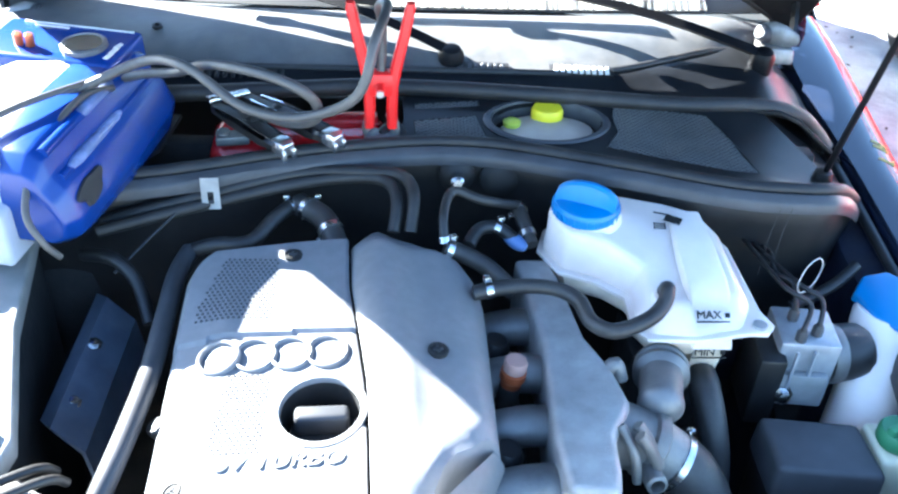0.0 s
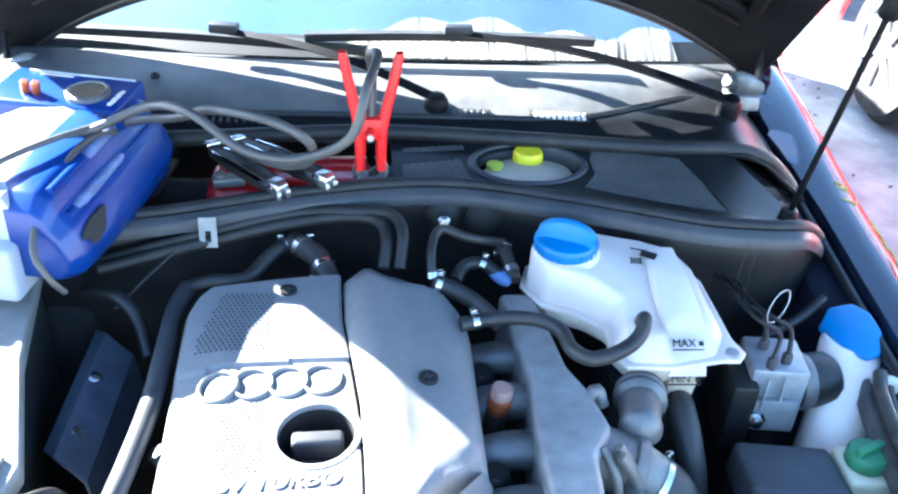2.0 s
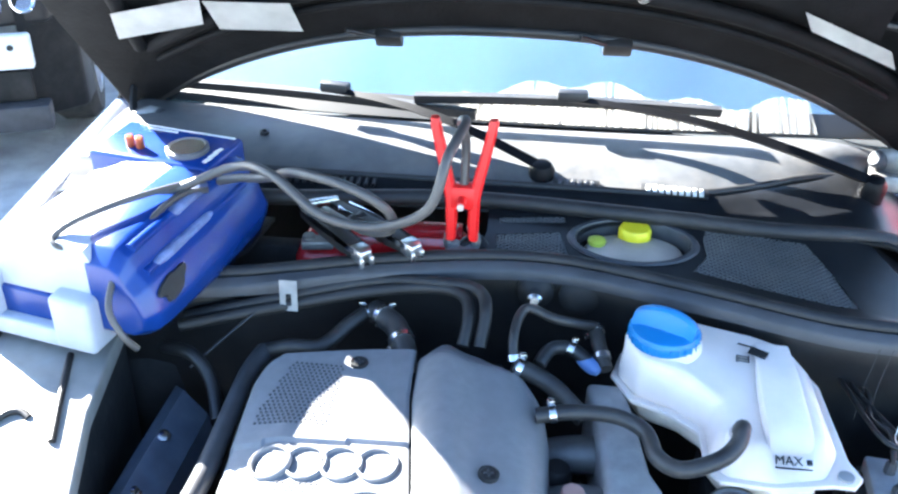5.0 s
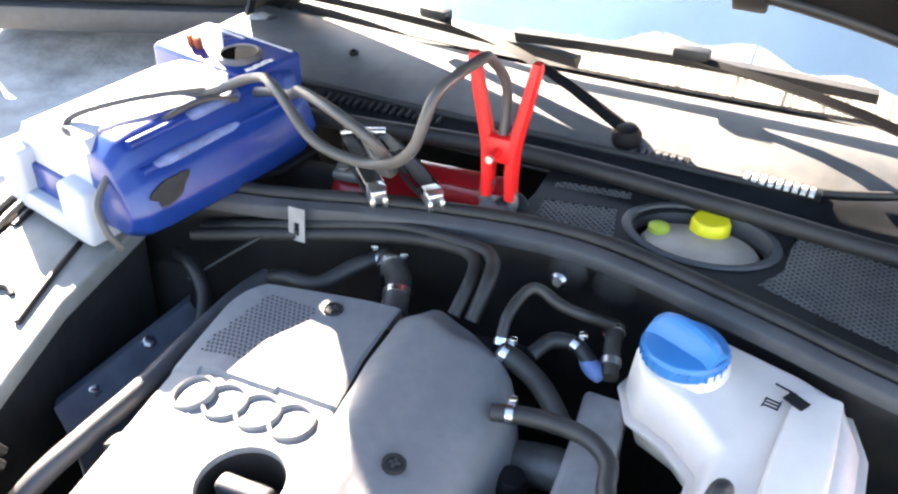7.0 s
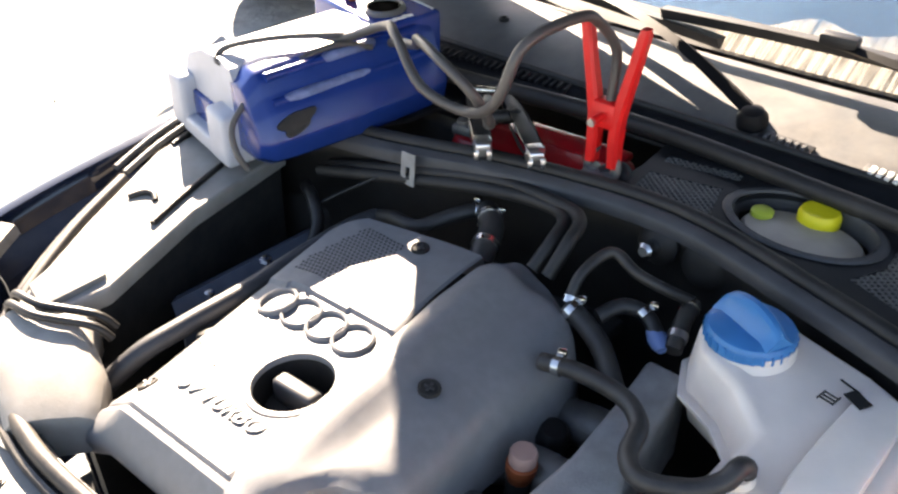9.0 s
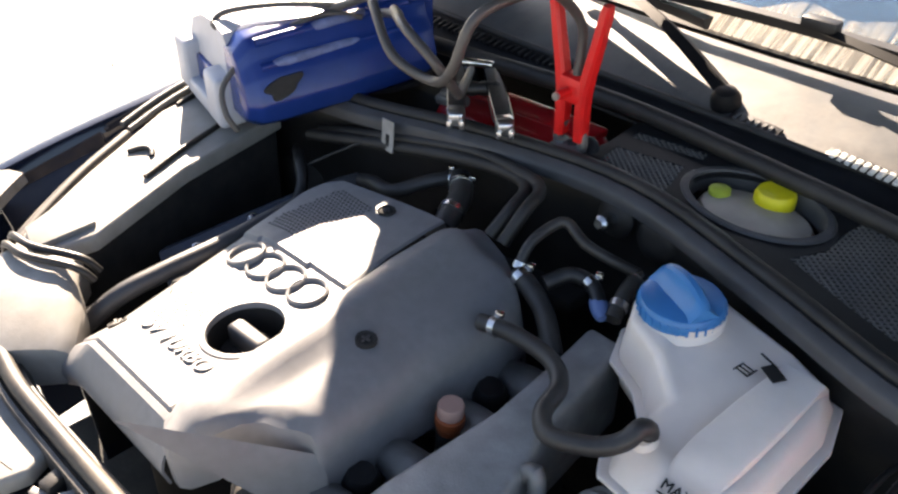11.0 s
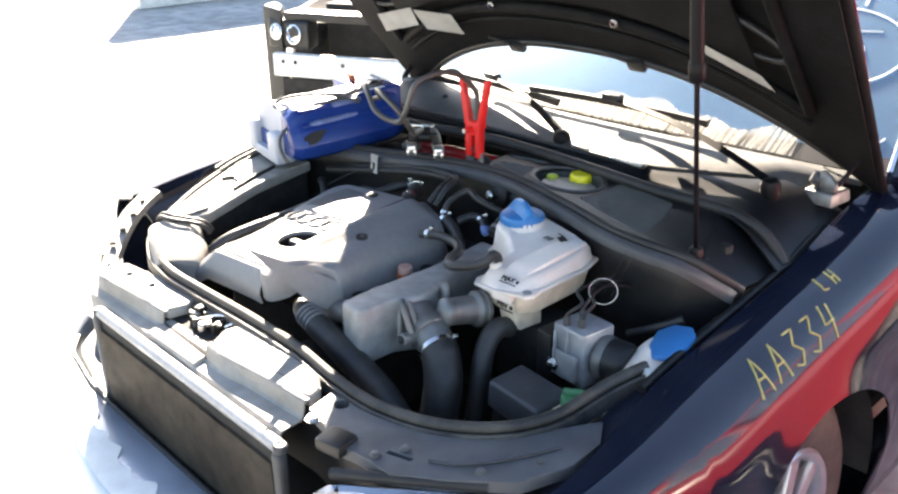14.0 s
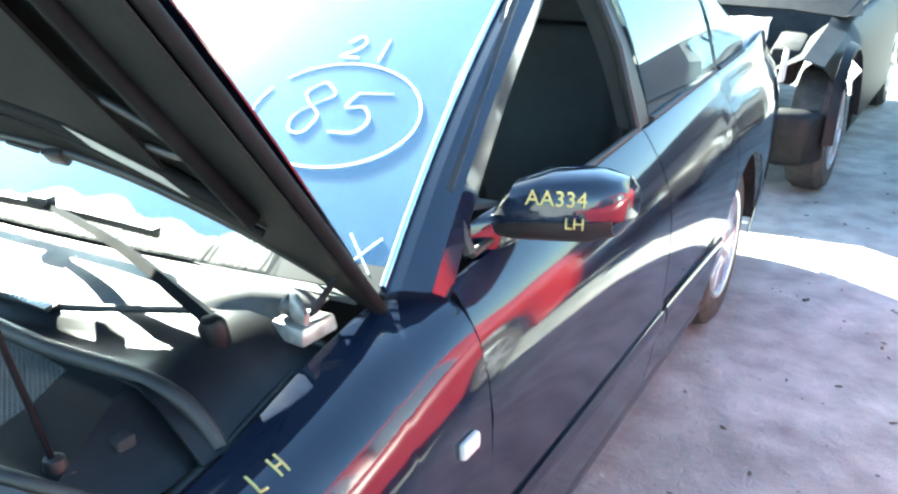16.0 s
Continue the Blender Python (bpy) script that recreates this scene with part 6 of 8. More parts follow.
def hoses():
    def hose(name, pts, r, label, m=HOSE, cat="hose", clips=(), seg=12):
        t = thing(name, pts[0], label, cat, "engine hoses")
        bm = B()
        tube(bm, pts, r, seg, 6)
        part("hose_tube", bm, m, t)
        for k in clips:
            p = spline(pts, 6)
            i = int(k * (len(p) - 2))
            rr = r if not isinstance(r, list) else r[0]
            clamp_ring(t, p[i], p[i + 1] - p[i], rr)
        return t

    hose("boost_hose", [(0.372, -0.408, 0.726), (0.392, -0.416, 0.712), (0.415, -0.435, 0.67), (0.425, -0.465, 0.59), (0.42, -0.48, 0.46)], 0.035, "thick black boost hose clamped to the throttle", clips=(0.10,), seg=16)
    t = hose("radiator_hose", [(0.092, -0.475, 0.735), (0.094, -0.495, 0.748), (0.110, -0.515, 0.752), (0.15, -0.525, 0.745), (0.24, -0.525, 0.715), (0.36, -0.525, 0.67), (0.46, -0.54, 0.61)], [0.011, 0.012, 0.016, 0.023, 0.026, 0.026, 0.026], "long black radiator hose with a ribbed section")
    for k in range(4):
        bm = B()
        lathe(bm, [(0.020, -0.003), (0.0255, -0.0015), (0.0255, 0.0015), (0.020, 0.003)], (0.140 + 0.010 * k, -0.5225 - 0.0006 * k, 0.7478 - 0.0028 * k), (1, -0.08, -0.26), 20)
        part("hose_rib", bm, COVER, t)
    hose("overflow_hose", [(0.150, -0.242, 0.832), (0.195, -0.236, 0.838), (0.245, -0.238, 0.838), (0.275, -0.258, 0.836), (0.285, -0.292, 0.832), (0.310, -0.312, 0.834), (0.350, -0.300, 0.842), (0.370, -0.284, 0.852), (0.376, -0.270, 0.862), (0.378, -0.260, 0.856), (0.378, -0.257, 0.848)], 0.0095, "thin grey rubber hose joined to the coolant tank", clips=(0.06,))
    for dx, z in ((0.0, 0.0), (0.022, 0.008)):
        hose("heater_hose", [(0.052 + dx, -0.130, 0.842), (0.056 + dx, -0.098, 0.868 + z), (0.045 + dx, -0.062, 0.874 + z), (0.01 + dx, -0.044, 0.872 + z), (-0.07, -0.050 + dx * 0.5, 0.866 + z), (-0.20, -0.085 + dx * 0.5, 0.85 + z), (-0.33, -0.12 + dx, 0.83)], 0.0085, "black rubber heater hose along the bulkhead", RUBBER)
    hose("coolant_hose", [(-0.215, -0.12, 0.80), (-0.18, -0.125, 0.815), (-0.135, -0.125, 0.82), (-0.105, -0.085, 0.832), (-0.078, -0.055, 0.836), (-0.05, -0.07, 0.832)], 0.010, "black coolant hose behind the engine cover", clips=(0.78,))
    hose("coolant_hose", [(-0.078, -0.055, 0.835), (-0.045, -0.085, 0.835), (-0.03, -0.115, 0.832), (-0.02, -0.14, 0.822)], 0.016, "short thick black coolant hose with clips", clips=(0.2, 0.72))
    hose("breather_pipe", [(-0.215, -0.12, 0.80), (-0.222, -0.17, 0.80), (-0.219, -0.26, 0.798), (-0.218, -0.34, 0.792), (-0.224, -0.42, 0.785), (-0.235, -0.48, 0.77), (-0.262, -0.54, 0.72)], 0.0125, "long plain metal-and-rubber pipe beside the engine cover", COVER_DARK)
    hose("vacuum_hose", [(0.118, -0.150, 0.84), (0.116, -0.130, 0.862), (0.122, -0.100, 0.876), (0.135, -0.088, 0.880), (0.165, -0.095, 0.872), (0.195, -0.085, 0.86), (0.222, -0.066, 0.845)], 0.0065, "thin black vacuum hose with a bright clip", clips=(0.05,))
    hose("vacuum_hose", [(0.118, -0.152, 0.835), (0.145, -0.155, 0.825), (0.175, -0.165, 0.812), (0.21, -0.19, 0.79)], 0.012, "thick black vacuum hose", clips=(0.12,))
    hose("vacuum_hose", [(0.150, -0.140, 0.83), (0.165, -0.115, 0.838), (0.19, -0.108, 0.836), (0.213, -0.12, 0.826)], 0.009, "short curved black vacuum hose", clips=(0.75,))
    hose("vacuum_hose", [(0.222, -0.066, 0.84), (0.226, -0.09, 0.835), (0.235, -0.125, 0.82)], 0.010, "short black hose by the coolant tank", clips=(0.1, 0.9))
    t = thing("blue_check_valve", (0.213, -0.121, 0.805), "small pale blue check valve on a hose", "valve")
    bm = B()
    lathe(bm, [(0.005, -0.018), (0.009, -0.011), (0.0105, -0.002), (0.0105, 0.002), (0.009, 0.011), (0.005, 0.018)], (0.213, -0.121, 0.824), (0.6, -0.5, -0.2), 12)
    part("valve_body", bm, BLUE_PALE, t)
    hose("coolant_pipe", [(0.436, -0.285, 0.742), (0.432, -0.315, 0.748), (0.436, -0.350, 0.722), (0.446, -0.375, 0.66), (0.455, -0.41, 0.52)], 0.019, "thick black hose running down from the coolant tank", seg=14)
    hose("turret_cable", [(0.60, -0.15, 0.74), (0.655, -0.14, 0.77), (0.69, -0.12, 0.79)], 0.008, "black cable near the wing")
    # booster studs on the bulkhead
    t = thing("bulkhead_fittings", (0.139, -0.012, 0.83), "round black rubber grommets on the bulkhead", "grommet")
    for x, z, r in ((0.139, 0.852, 0.026), (0.20, 0.848, 0.028)):
        bm = B()
        lathe(bm, [(r, 0), (r, 0.012), (r * 0.7, 0.018), (r * 0.4, 0.02), (0, 0.02)], (x, 0.008, z), (0, -1, 0.1), 20)
        part("grommet", bm, RUBBER, t)
    bm = B()
    lathe(bm, [(0.010, 0), (0.010, 0.03), (0.006, 0.034), (0, 0.034)], (0.139, -0.004, 0.852), (0, -1, 0.2), 12)
    part("brass_stud", bm, STEEL, t)
    # spring clip on the bulkhead lip
    t = thing("metal_clip", (-0.187, -0.058, 0.84), "small bright metal spring clip on the bulkhead", "clip")
    bm = B()
    plate(bm, [(-0.199, -0.0), (-0.175, -0.0), (-0.175, -0.045), (-0.199, -0.045)], [[(-0.191, -0.02), (-0.183, -0.02), (-0.183, -0.038), (-0.191, -0.038)]], lambda x, y: 0.0, 0.0015)
    bm.transform(Matrix.Translation((0.0, -0.086, 0.892)) @ pose(0, 0, 0, 84, 0, 0) @ Matrix.Diagonal((1.0, 1.0, 1, 1)))
    part("clip_plate", bm, ALU, t)
    # thin wires
    t = thing("wiring", (-0.2, -0.06, 0.85), "loose thin black wires over the bulkhead", "wire")
    for pts, r in (([(-0.30, -0.17, 0.80), (-0.25, -0.12, 0.835), (-0.20, -0.075, 0.86), (-0.12, -0.065, 0.862)], 0.0022), ([(-0.34, -0.08, 0.85), (-0.26, -0.07, 0.868), (-0.16, -0.05, 0.872), (0.0, -0.03, 0.868)], 0.003), ([(-0.35, -0.13, 0.80), (-0.30, -0.16, 0.815), (-0.27, -0.18, 0.79), (-0.25, -0.22, 0.76)], 0.009)):
        bm = B()
        tube(bm, pts, r, 6, 6)
        part("wire", bm, BLACK, t)


BLUE_PALE = mat("pale_blue_plastic", (0.09, 0.16, 0.34), 0.4, var=0.2)


def coolant_tank():
    t = thing("coolant_tank", (0.38, -0.19, 0.70), "white translucent coolant tank with a blue cap", "coolant tank")
    def seat(x):
        return 0.806 + 0.16 * max(0.0, x - 0.35)

    low = [(0.250, -0.118), (0.262, -0.075), (0.300, -0.052), (0.345, -0.060), (0.42, -0.068), (0.470, -0.085), (0.487, -0.14), (0.489, -0.262), (0.468, -0.302), (0.41, -0.306), (0.360, -0.294), (0.346, -0.262), (0.348, -0.215), (0.316, -0.182), (0.270, -0.160)]
    top = [(0.256, -0.116, 0.866), (0.268, -0.079, 0.868), (0.302, -0.058, 0.870), (0.347, -0.068, 0.868), (0.415, -0.078, 0.860), (0.457, -0.094, 0.857), (0.472, -0.14, 0.856), (0.473, -0.250, 0.847), (0.462, -0.264, 0.845), (0.412, -0.268, 0.843), (0.374, -0.264, 0.838), (0.360, -0.250, 0.838), (0.364, -0.205, 0.848), (0.322, -0.174, 0.858), (0.276, -0.155, 0.864)]
    bm = B()
    old = set(bm.edges)
    loft(bm, [[(x, y, seat(x)) for x, y in low], [(x * 0.65 + u * 0.35, y * 0.65 + v * 0.35, seat(x) * 0.62 + w * 0.38) for (x, y), (u, v, w) in zip(low, top)], top])
    bevel_new(bm, old, 0.010, 4, 30)
    # raised band from the warning signs down to the level marks
    rings = []
    for y, z, w in ((-0.088, 0.850, 0.024), (-0.100, 0.8615, 0.025), (-0.170, 0.8600, 0.028), (-0.235, 0.8555, 0.029), (-0.258, 0.8510, 0.028), (-0.300, 0.8215, 0.025), (-0.306, 0.815, 0.024)):
        cx = 0.436 + 0.03 * (y + 0.17)
        rings.append([(cx - w, y, z - 0.014), (cx - w * 0.86, y, z - 0.002), (cx - w * 0.7, y, z), (cx + w * 0.7, y, z), (cx + w * 0.86, y, z - 0.002), (cx + w, y, z - 0.014)])
    loft(bm, rings)
    part("upper_shell", bm, TANK, t)
    bm = B()
    rim = [(0.244, -0.118), (0.258, -0.071), (0.299, -0.046), (0.346, -0.054), (0.42, -0.062), (0.474, -0.080), (0.493, -0.14), (0.495, -0.27), (0.503, -0.298), (0.492, -0.311), (0.472, -0.307), (0.41, -0.309), (0.356, -0.297), (0.342, -0.276), (0.343, -0.218), (0.312, -0.188), (0.266, -0.166)]
    plate(bm, rim, [ellipse(0.486, -0.297, 0.006, 0.006, 12)], lambda x, y: seat(x) + 0.002, 0.005)
    part("flange", bm, TANK, t)
    bm = B()
    lathe(bm, [(0.0085, 0.0), (0.0085, 0.004), (0.004, 0.005), (0, 0.005)], (0.486, -0.297, seat(0.486) + 0.002), (0, 0, 1), 16)
    part("fixing_screw", bm, ALU, t, "dull steel fixing screw")
    bm = B()
    old = set(bm.edges)
    loft(bm, [[(0.37 + (x - 0.37) * 0.88, -0.18 + (y + 0.18) * 0.86, 0.772) for x, y in low], [(0.37 + (x - 0.37) * 0.97, -0.18 + (y + 0.18) * 0.965, seat(x)) for x, y in low]])
    bevel_new(bm, old, 0.010, 3, 40)
    loft(bm, [[(x, y, z) for x, y in ((0.417, y0), (0.452, y0), (0.458, -0.225), (0.412, -0.225))] for z, y0 in ((0.738, -0.275), (0.750, -0.286), (0.800, -0.298))])
    part("lower_shell", bm, TANK_STAINED, t, "brown-stained lower half of the tank")
    bm = B()
    lathe(bm, [(0.013, -0.02), (0.013, 0.006), (0.011, 0.010), (0, 0.010)], (0.376, -0.258, 0.838), (-0.05, -0.3, 1), 16)
    part("hose_spigot", bm, TANK, t)
    bm = B()
    lathe(bm, [(0.049, -0.05), (0.049, -0.004), (0.047, 0.0), (0.044, 0.004), (0.044, 0.012)], (0.306, -0.107, 0.860), (0, 0, 1), 30)
    part("filler_neck", bm, TANK, t)
    bm = B()
    c = V((0.304, -0.108, 0.873))
    lathe(bm, [(0.043, -0.010), (0.0445, -0.006), (0.0445, 0.004), (0.042, 0.008), (0.032, 0.011), (0, 0.012)], c, (0, 0, 1), 36)
    turn = radians(-24)
    rings = []
    for j in range(13):
        u = -0.040 + 0.080 * j / 12
        h = 0.012 + 0.024 * math.sqrt(max(0.0, 1 - (u / 0.042) ** 2))
        ring = []
        for v, w in ((-0.017, 0.008), (-0.0085, 0.45 * h + 0.006), (-0.0065, h - 0.003), (-0.003, h), (0.003, h), (0.0065, h - 0.003), (0.0085, 0.45 * h + 0.006), (0.017, 0.008)):
            ring.append(c + V((u * math.cos(turn) - v * math.sin(turn), u * math.sin(turn) + v * math.cos(turn), w)))
        rings.append(ring)
    loft(bm, rings)
    cap = part("screw_cap", bm, BLUE_CAP, t, "blue plastic screw cap with a bar grip")
    for k in range(30):
        a = 2 * math.pi * k / 30
        bm = B()
        box(bm, c + V((0.0445 * math.cos(a), 0.0445 * math.sin(a), -0.002)), (0.002, 0.0025, 0.010), (0, 0, math.degrees(a)), 0)
        part("grip_rib", bm, BLUE_CAP, cap)
    # markings on the sloping front
    for txt, y, z, tip in (("MAX", -0.2830, 0.8350, 35), ("MIN", -0.2985, 0.790, 82)):
        lettering(txt, pose(0.428, y, z, tip, 0, 0), 0.014, 0.0008, INK, t, "level_mark")
        bm = B()
        dn = V((0, -math.cos(radians(tip)), -math.sin(radians(tip))))
        box(bm, V((0.434, y, z)) + dn * 0.008, (0.042, 0.0016, 0.0015), (tip, 0, 0), 0)
        box(bm, V((0.450, y, z)), (0.006, 0.006, 0.0015), (tip, 0, 0), 0)
        part("level_line", bm, INK, t)
    # warning pictograms as plain shapes
    for x, y, w, h in ((0.397, -0.137, 0.014, 0.014), (0.418, -0.122, 0.022, 0.014)):
        bm = B()
        z = 0.8628
        if w < 0.02:
            for k in range(3):
                box(bm, (x, y - 0.005 + 0.005 * k, z), (w, 0.0015, 0.001), (4, 0, -10), 0)
            for k in (-1, 1):
                box(bm, (x + k * w / 2, y, z), (0.0015, h, 0.001), (4, 0, -10), 0)
        else:
            box(bm, (x, y, z), (w, h, 0.001), (5, 0, -30), 0)
            box(bm, (x - 0.012, y + 0.012, z + 0.001), (w, 0.002, 0.001), (5, 0, -20), 0)
        part("pictogram", bm, INK, t)
    # bracket below, down to the wing
    bm = B()
    box(bm, (0.42, -0.19, 0.66), (0.12, 0.10, 0.14), bev=0.01)
    part("tank_bracket", bm, SOOT, t)


def abs_unit():
    t = thing("abs_unit", (0.575, -0.23, 0.60), "grey aluminium brake control block with thin lines", "brake unit")
    bm = B()
    box(bm, (0.573, -0.245, 0.735), (0.075, 0.075, 0.105), (0, 0, -6), 0.005)
    part("valve_block", bm, ALU_BRIGHT, t)
    bm = B()
    box(bm, (0.567, -0.287, 0.72), (0.06, 0.012, 0.05), (0, 0, -6), 0.003)
    part("front_plug", bm, ALU, t)
    bm = B()
    lathe(bm, [(0.036, 0), (0.038, 0.01), (0.038, 0.05), (0.032, 0.06), (0, 0.062)], (0.608, -0.24, 0.735), (1, 0.1, 0), 24)
    motor = part("pump_motor", bm, BLACK, t)
    bm = B()
    lathe(bm, [(0.0385, 0.0), (0.0395, 0.002), (0.0395, 0.016), (0.0385, 0.018)], (0.610, -0.24, 0.735), (1, 0.1, 0), 24, True)
    part("motor_band", bm, ALU_DARK, motor, "bare metal band of the motor")
    for x in (0.548, 0.572):
        bm = B()
        box(bm, (x, -0.2905 + 0.1 * (x - 0.56), 0.74), (0.004, 0.006, 0.085), (0, 0, -6), 0.001)
        part("casting_rib", bm, ALU_BRIGHT, t)
    bm = B()
    box(bm, (0.527, -0.252, 0.715), (0.035, 0.085, 0.11), (0, 0, -6), 0.006)
    part("control_module", bm, BLACK, t)
    for k, (x, y) in enumerate(((0.556, -0.272), (0.580, -0.262), (0.560, -0.232))):
        bm = B()
        tx, ty = 0.555 + 0.012 * k, -0.10 - 0.01 * (k % 3)
        tube(bm, [(x, y, 0.786), (x, y, 0.806), (x - 0.006 * (k - 2), y + 0.025, 0.824), (x - 0.015, y + 0.05, 0.832 - 0.004 * k), (tx - 0.02, ty - 0.01, 0.815), (tx - 0.01, ty + 0.05, 0.79)], 0.0032, 8, 6)
        ln = part("brake_line", bm, BLACK, t)
        bm = B()
        lathe(bm, [(0.007, 0), (0.007, 0.014), (0.005, 0.018), (0, 0.018)], (x, y, 0.785), (0, 0, 1), 8)
        part("union_nut", bm, COVER_DARK, ln)
    bm = B()
    tube(bm, [(0.580 + 0.020 * math.cos(a), -0.205 + 0.014 * math.cos(a), 0.836 + 0.025 * math.sin(a)) for a in [2 * math.pi * j / 14 for j in range(14)]], 0.0007, 6, 3, closed=True)
    part("wire_loop", bm, PALE_LABEL, t, "pale thin wire loop")
    for e in (0.0, 0.016):
        bm = B()
        tube(bm, [(0.540 + e, -0.15, 0.795), (0.550 + e, -0.13, 0.840), (0.562 + e, -0.115, 0.878)], 0.00045, 6, 4)
        part("wire_strand", bm, BLACK, t, "thin dark wire strand")
    bolt(t, (0.545, -0.292, 0.715), (0, -1, 0), 0.009, 0.01, STEEL, "bleed_screw")


def washer_bottle():
    t = thing("washer_bottle", (0.685, -0.24, 0.55), "milky washer bottle with a blue flap cap", "washer bottle")
    bm = B()
    rings = []
    for z, cx, cy, a, b in ((0.52, 0.660, -0.30, 0.05, 0.06), (0.62, 0.667, -0.29, 0.045, 0.05), (0.70, 0.678, -0.265, 0.042, 0.045), (0.738, 0.692, -0.232, 0.046, 0.046), (0.762, 0.704, -0.198, 0.042, 0.038), (0.772, 0.706, -0.190, 0.036, 0.034)):
        rings.append([(cx + a * math.cos(q), cy + b * math.sin(q), z) for q in [2 * math.pi * k / 20 for k in range(20)]])
    loft(bm, rings)
    part("bottle", bm, TANK, t)
    bm = B()
    poly = [(x + 0.020, y - 0.006) for x, y in ((0.652, -0.176), (0.672, -0.150), (0.708, -0.148), (0.728, -0.170), (0.732, -0.205), (0.716, -0.240), (0.692, -0.248), (0.666, -0.222))]
    poly = [(x - 0.004, y + 0.016) for x, y in poly]
    prism(bm, poly, 0.766, 0.79, 0.004, 2, top=0.93, tops=[0.781, 0.791, 0.797, 0.795, 0.787, 0.777, 0.773, 0.775])
    part("flap_cap", bm, BLUE_CAP, t, "faceted blue flap cap")
    bm = B()
    box(bm, (0.722, -0.270, 0.745), (0.035, 0.012, 0.05), (0, 0, -30), 0.003)
    lathe(bm, [(0.012, 0), (0.012, 0.008), (0.006, 0.01), (0, 0.01)], (0.717, -0.277, 0.74), (-0.3, -1, 0.2), 12)
    part("fixing_tab", bm, PALE_LABEL, t)


def fuse_box():
    t = thing("fuse_box", (0.57, -0.36, 0.50), "dark grey relay box with a plain lid", "fuse box")
    bm = B()
    prism(bm, [(0.508, -0.330), (0.620, -0.344), (0.622, -0.422), (0.506, -0.408)], 0.52, 0.66, 0.008)
    part("box_body", bm, BLACK, t)
    bm = B()
    prism(bm, [(0.502, -0.326), (0.626, -0.340), (0.628, -0.428), (0.499, -0.413)], 0.66, 0.714, 0.008, 3, top=0.96)
    part("lid", bm, COVER_DARK, t, "smooth dark grey lid")
    t2 = thing("fluid_reservoir", (0.655, -0.355, 0.55), "yellowed fluid reservoir with a green cap", "reservoir")
    bm = B()
    prism(bm, [(0.632, -0.335), (0.694, -0.338), (0.690, -0.405), (0.630, -0.402)], 0.55, 0.712, 0.008, 3)
    part("reservoir_body", bm, TANK_YELLOW, t2)
    bm = B()
    c = (0.660, -0.370, 0.713)
    lathe(bm, [(0.024, 0), (0.026, 0.003), (0.026, 0.016), (0.023, 0.021), (0, 0.022)], c, (0, 0, 1), 24)
    box(bm, (c[0], c[1], c[2] + 0.024), (0.046, 0.012, 0.014), (0, 0, 25), 0.004)
    part("green_cap", bm, GREEN_CAP, t2, "green screw cap")
    bm = B()
    prism(bm, [(0.70, -0.33), (0.728, -0.34), (0.722, -0.43), (0.67, -0.45), (0.66, -0.42), (0.70, -0.40)], 0.58, 0.70, 0.008, 2)
    part("side_bracket", bm, BLACK, t2)


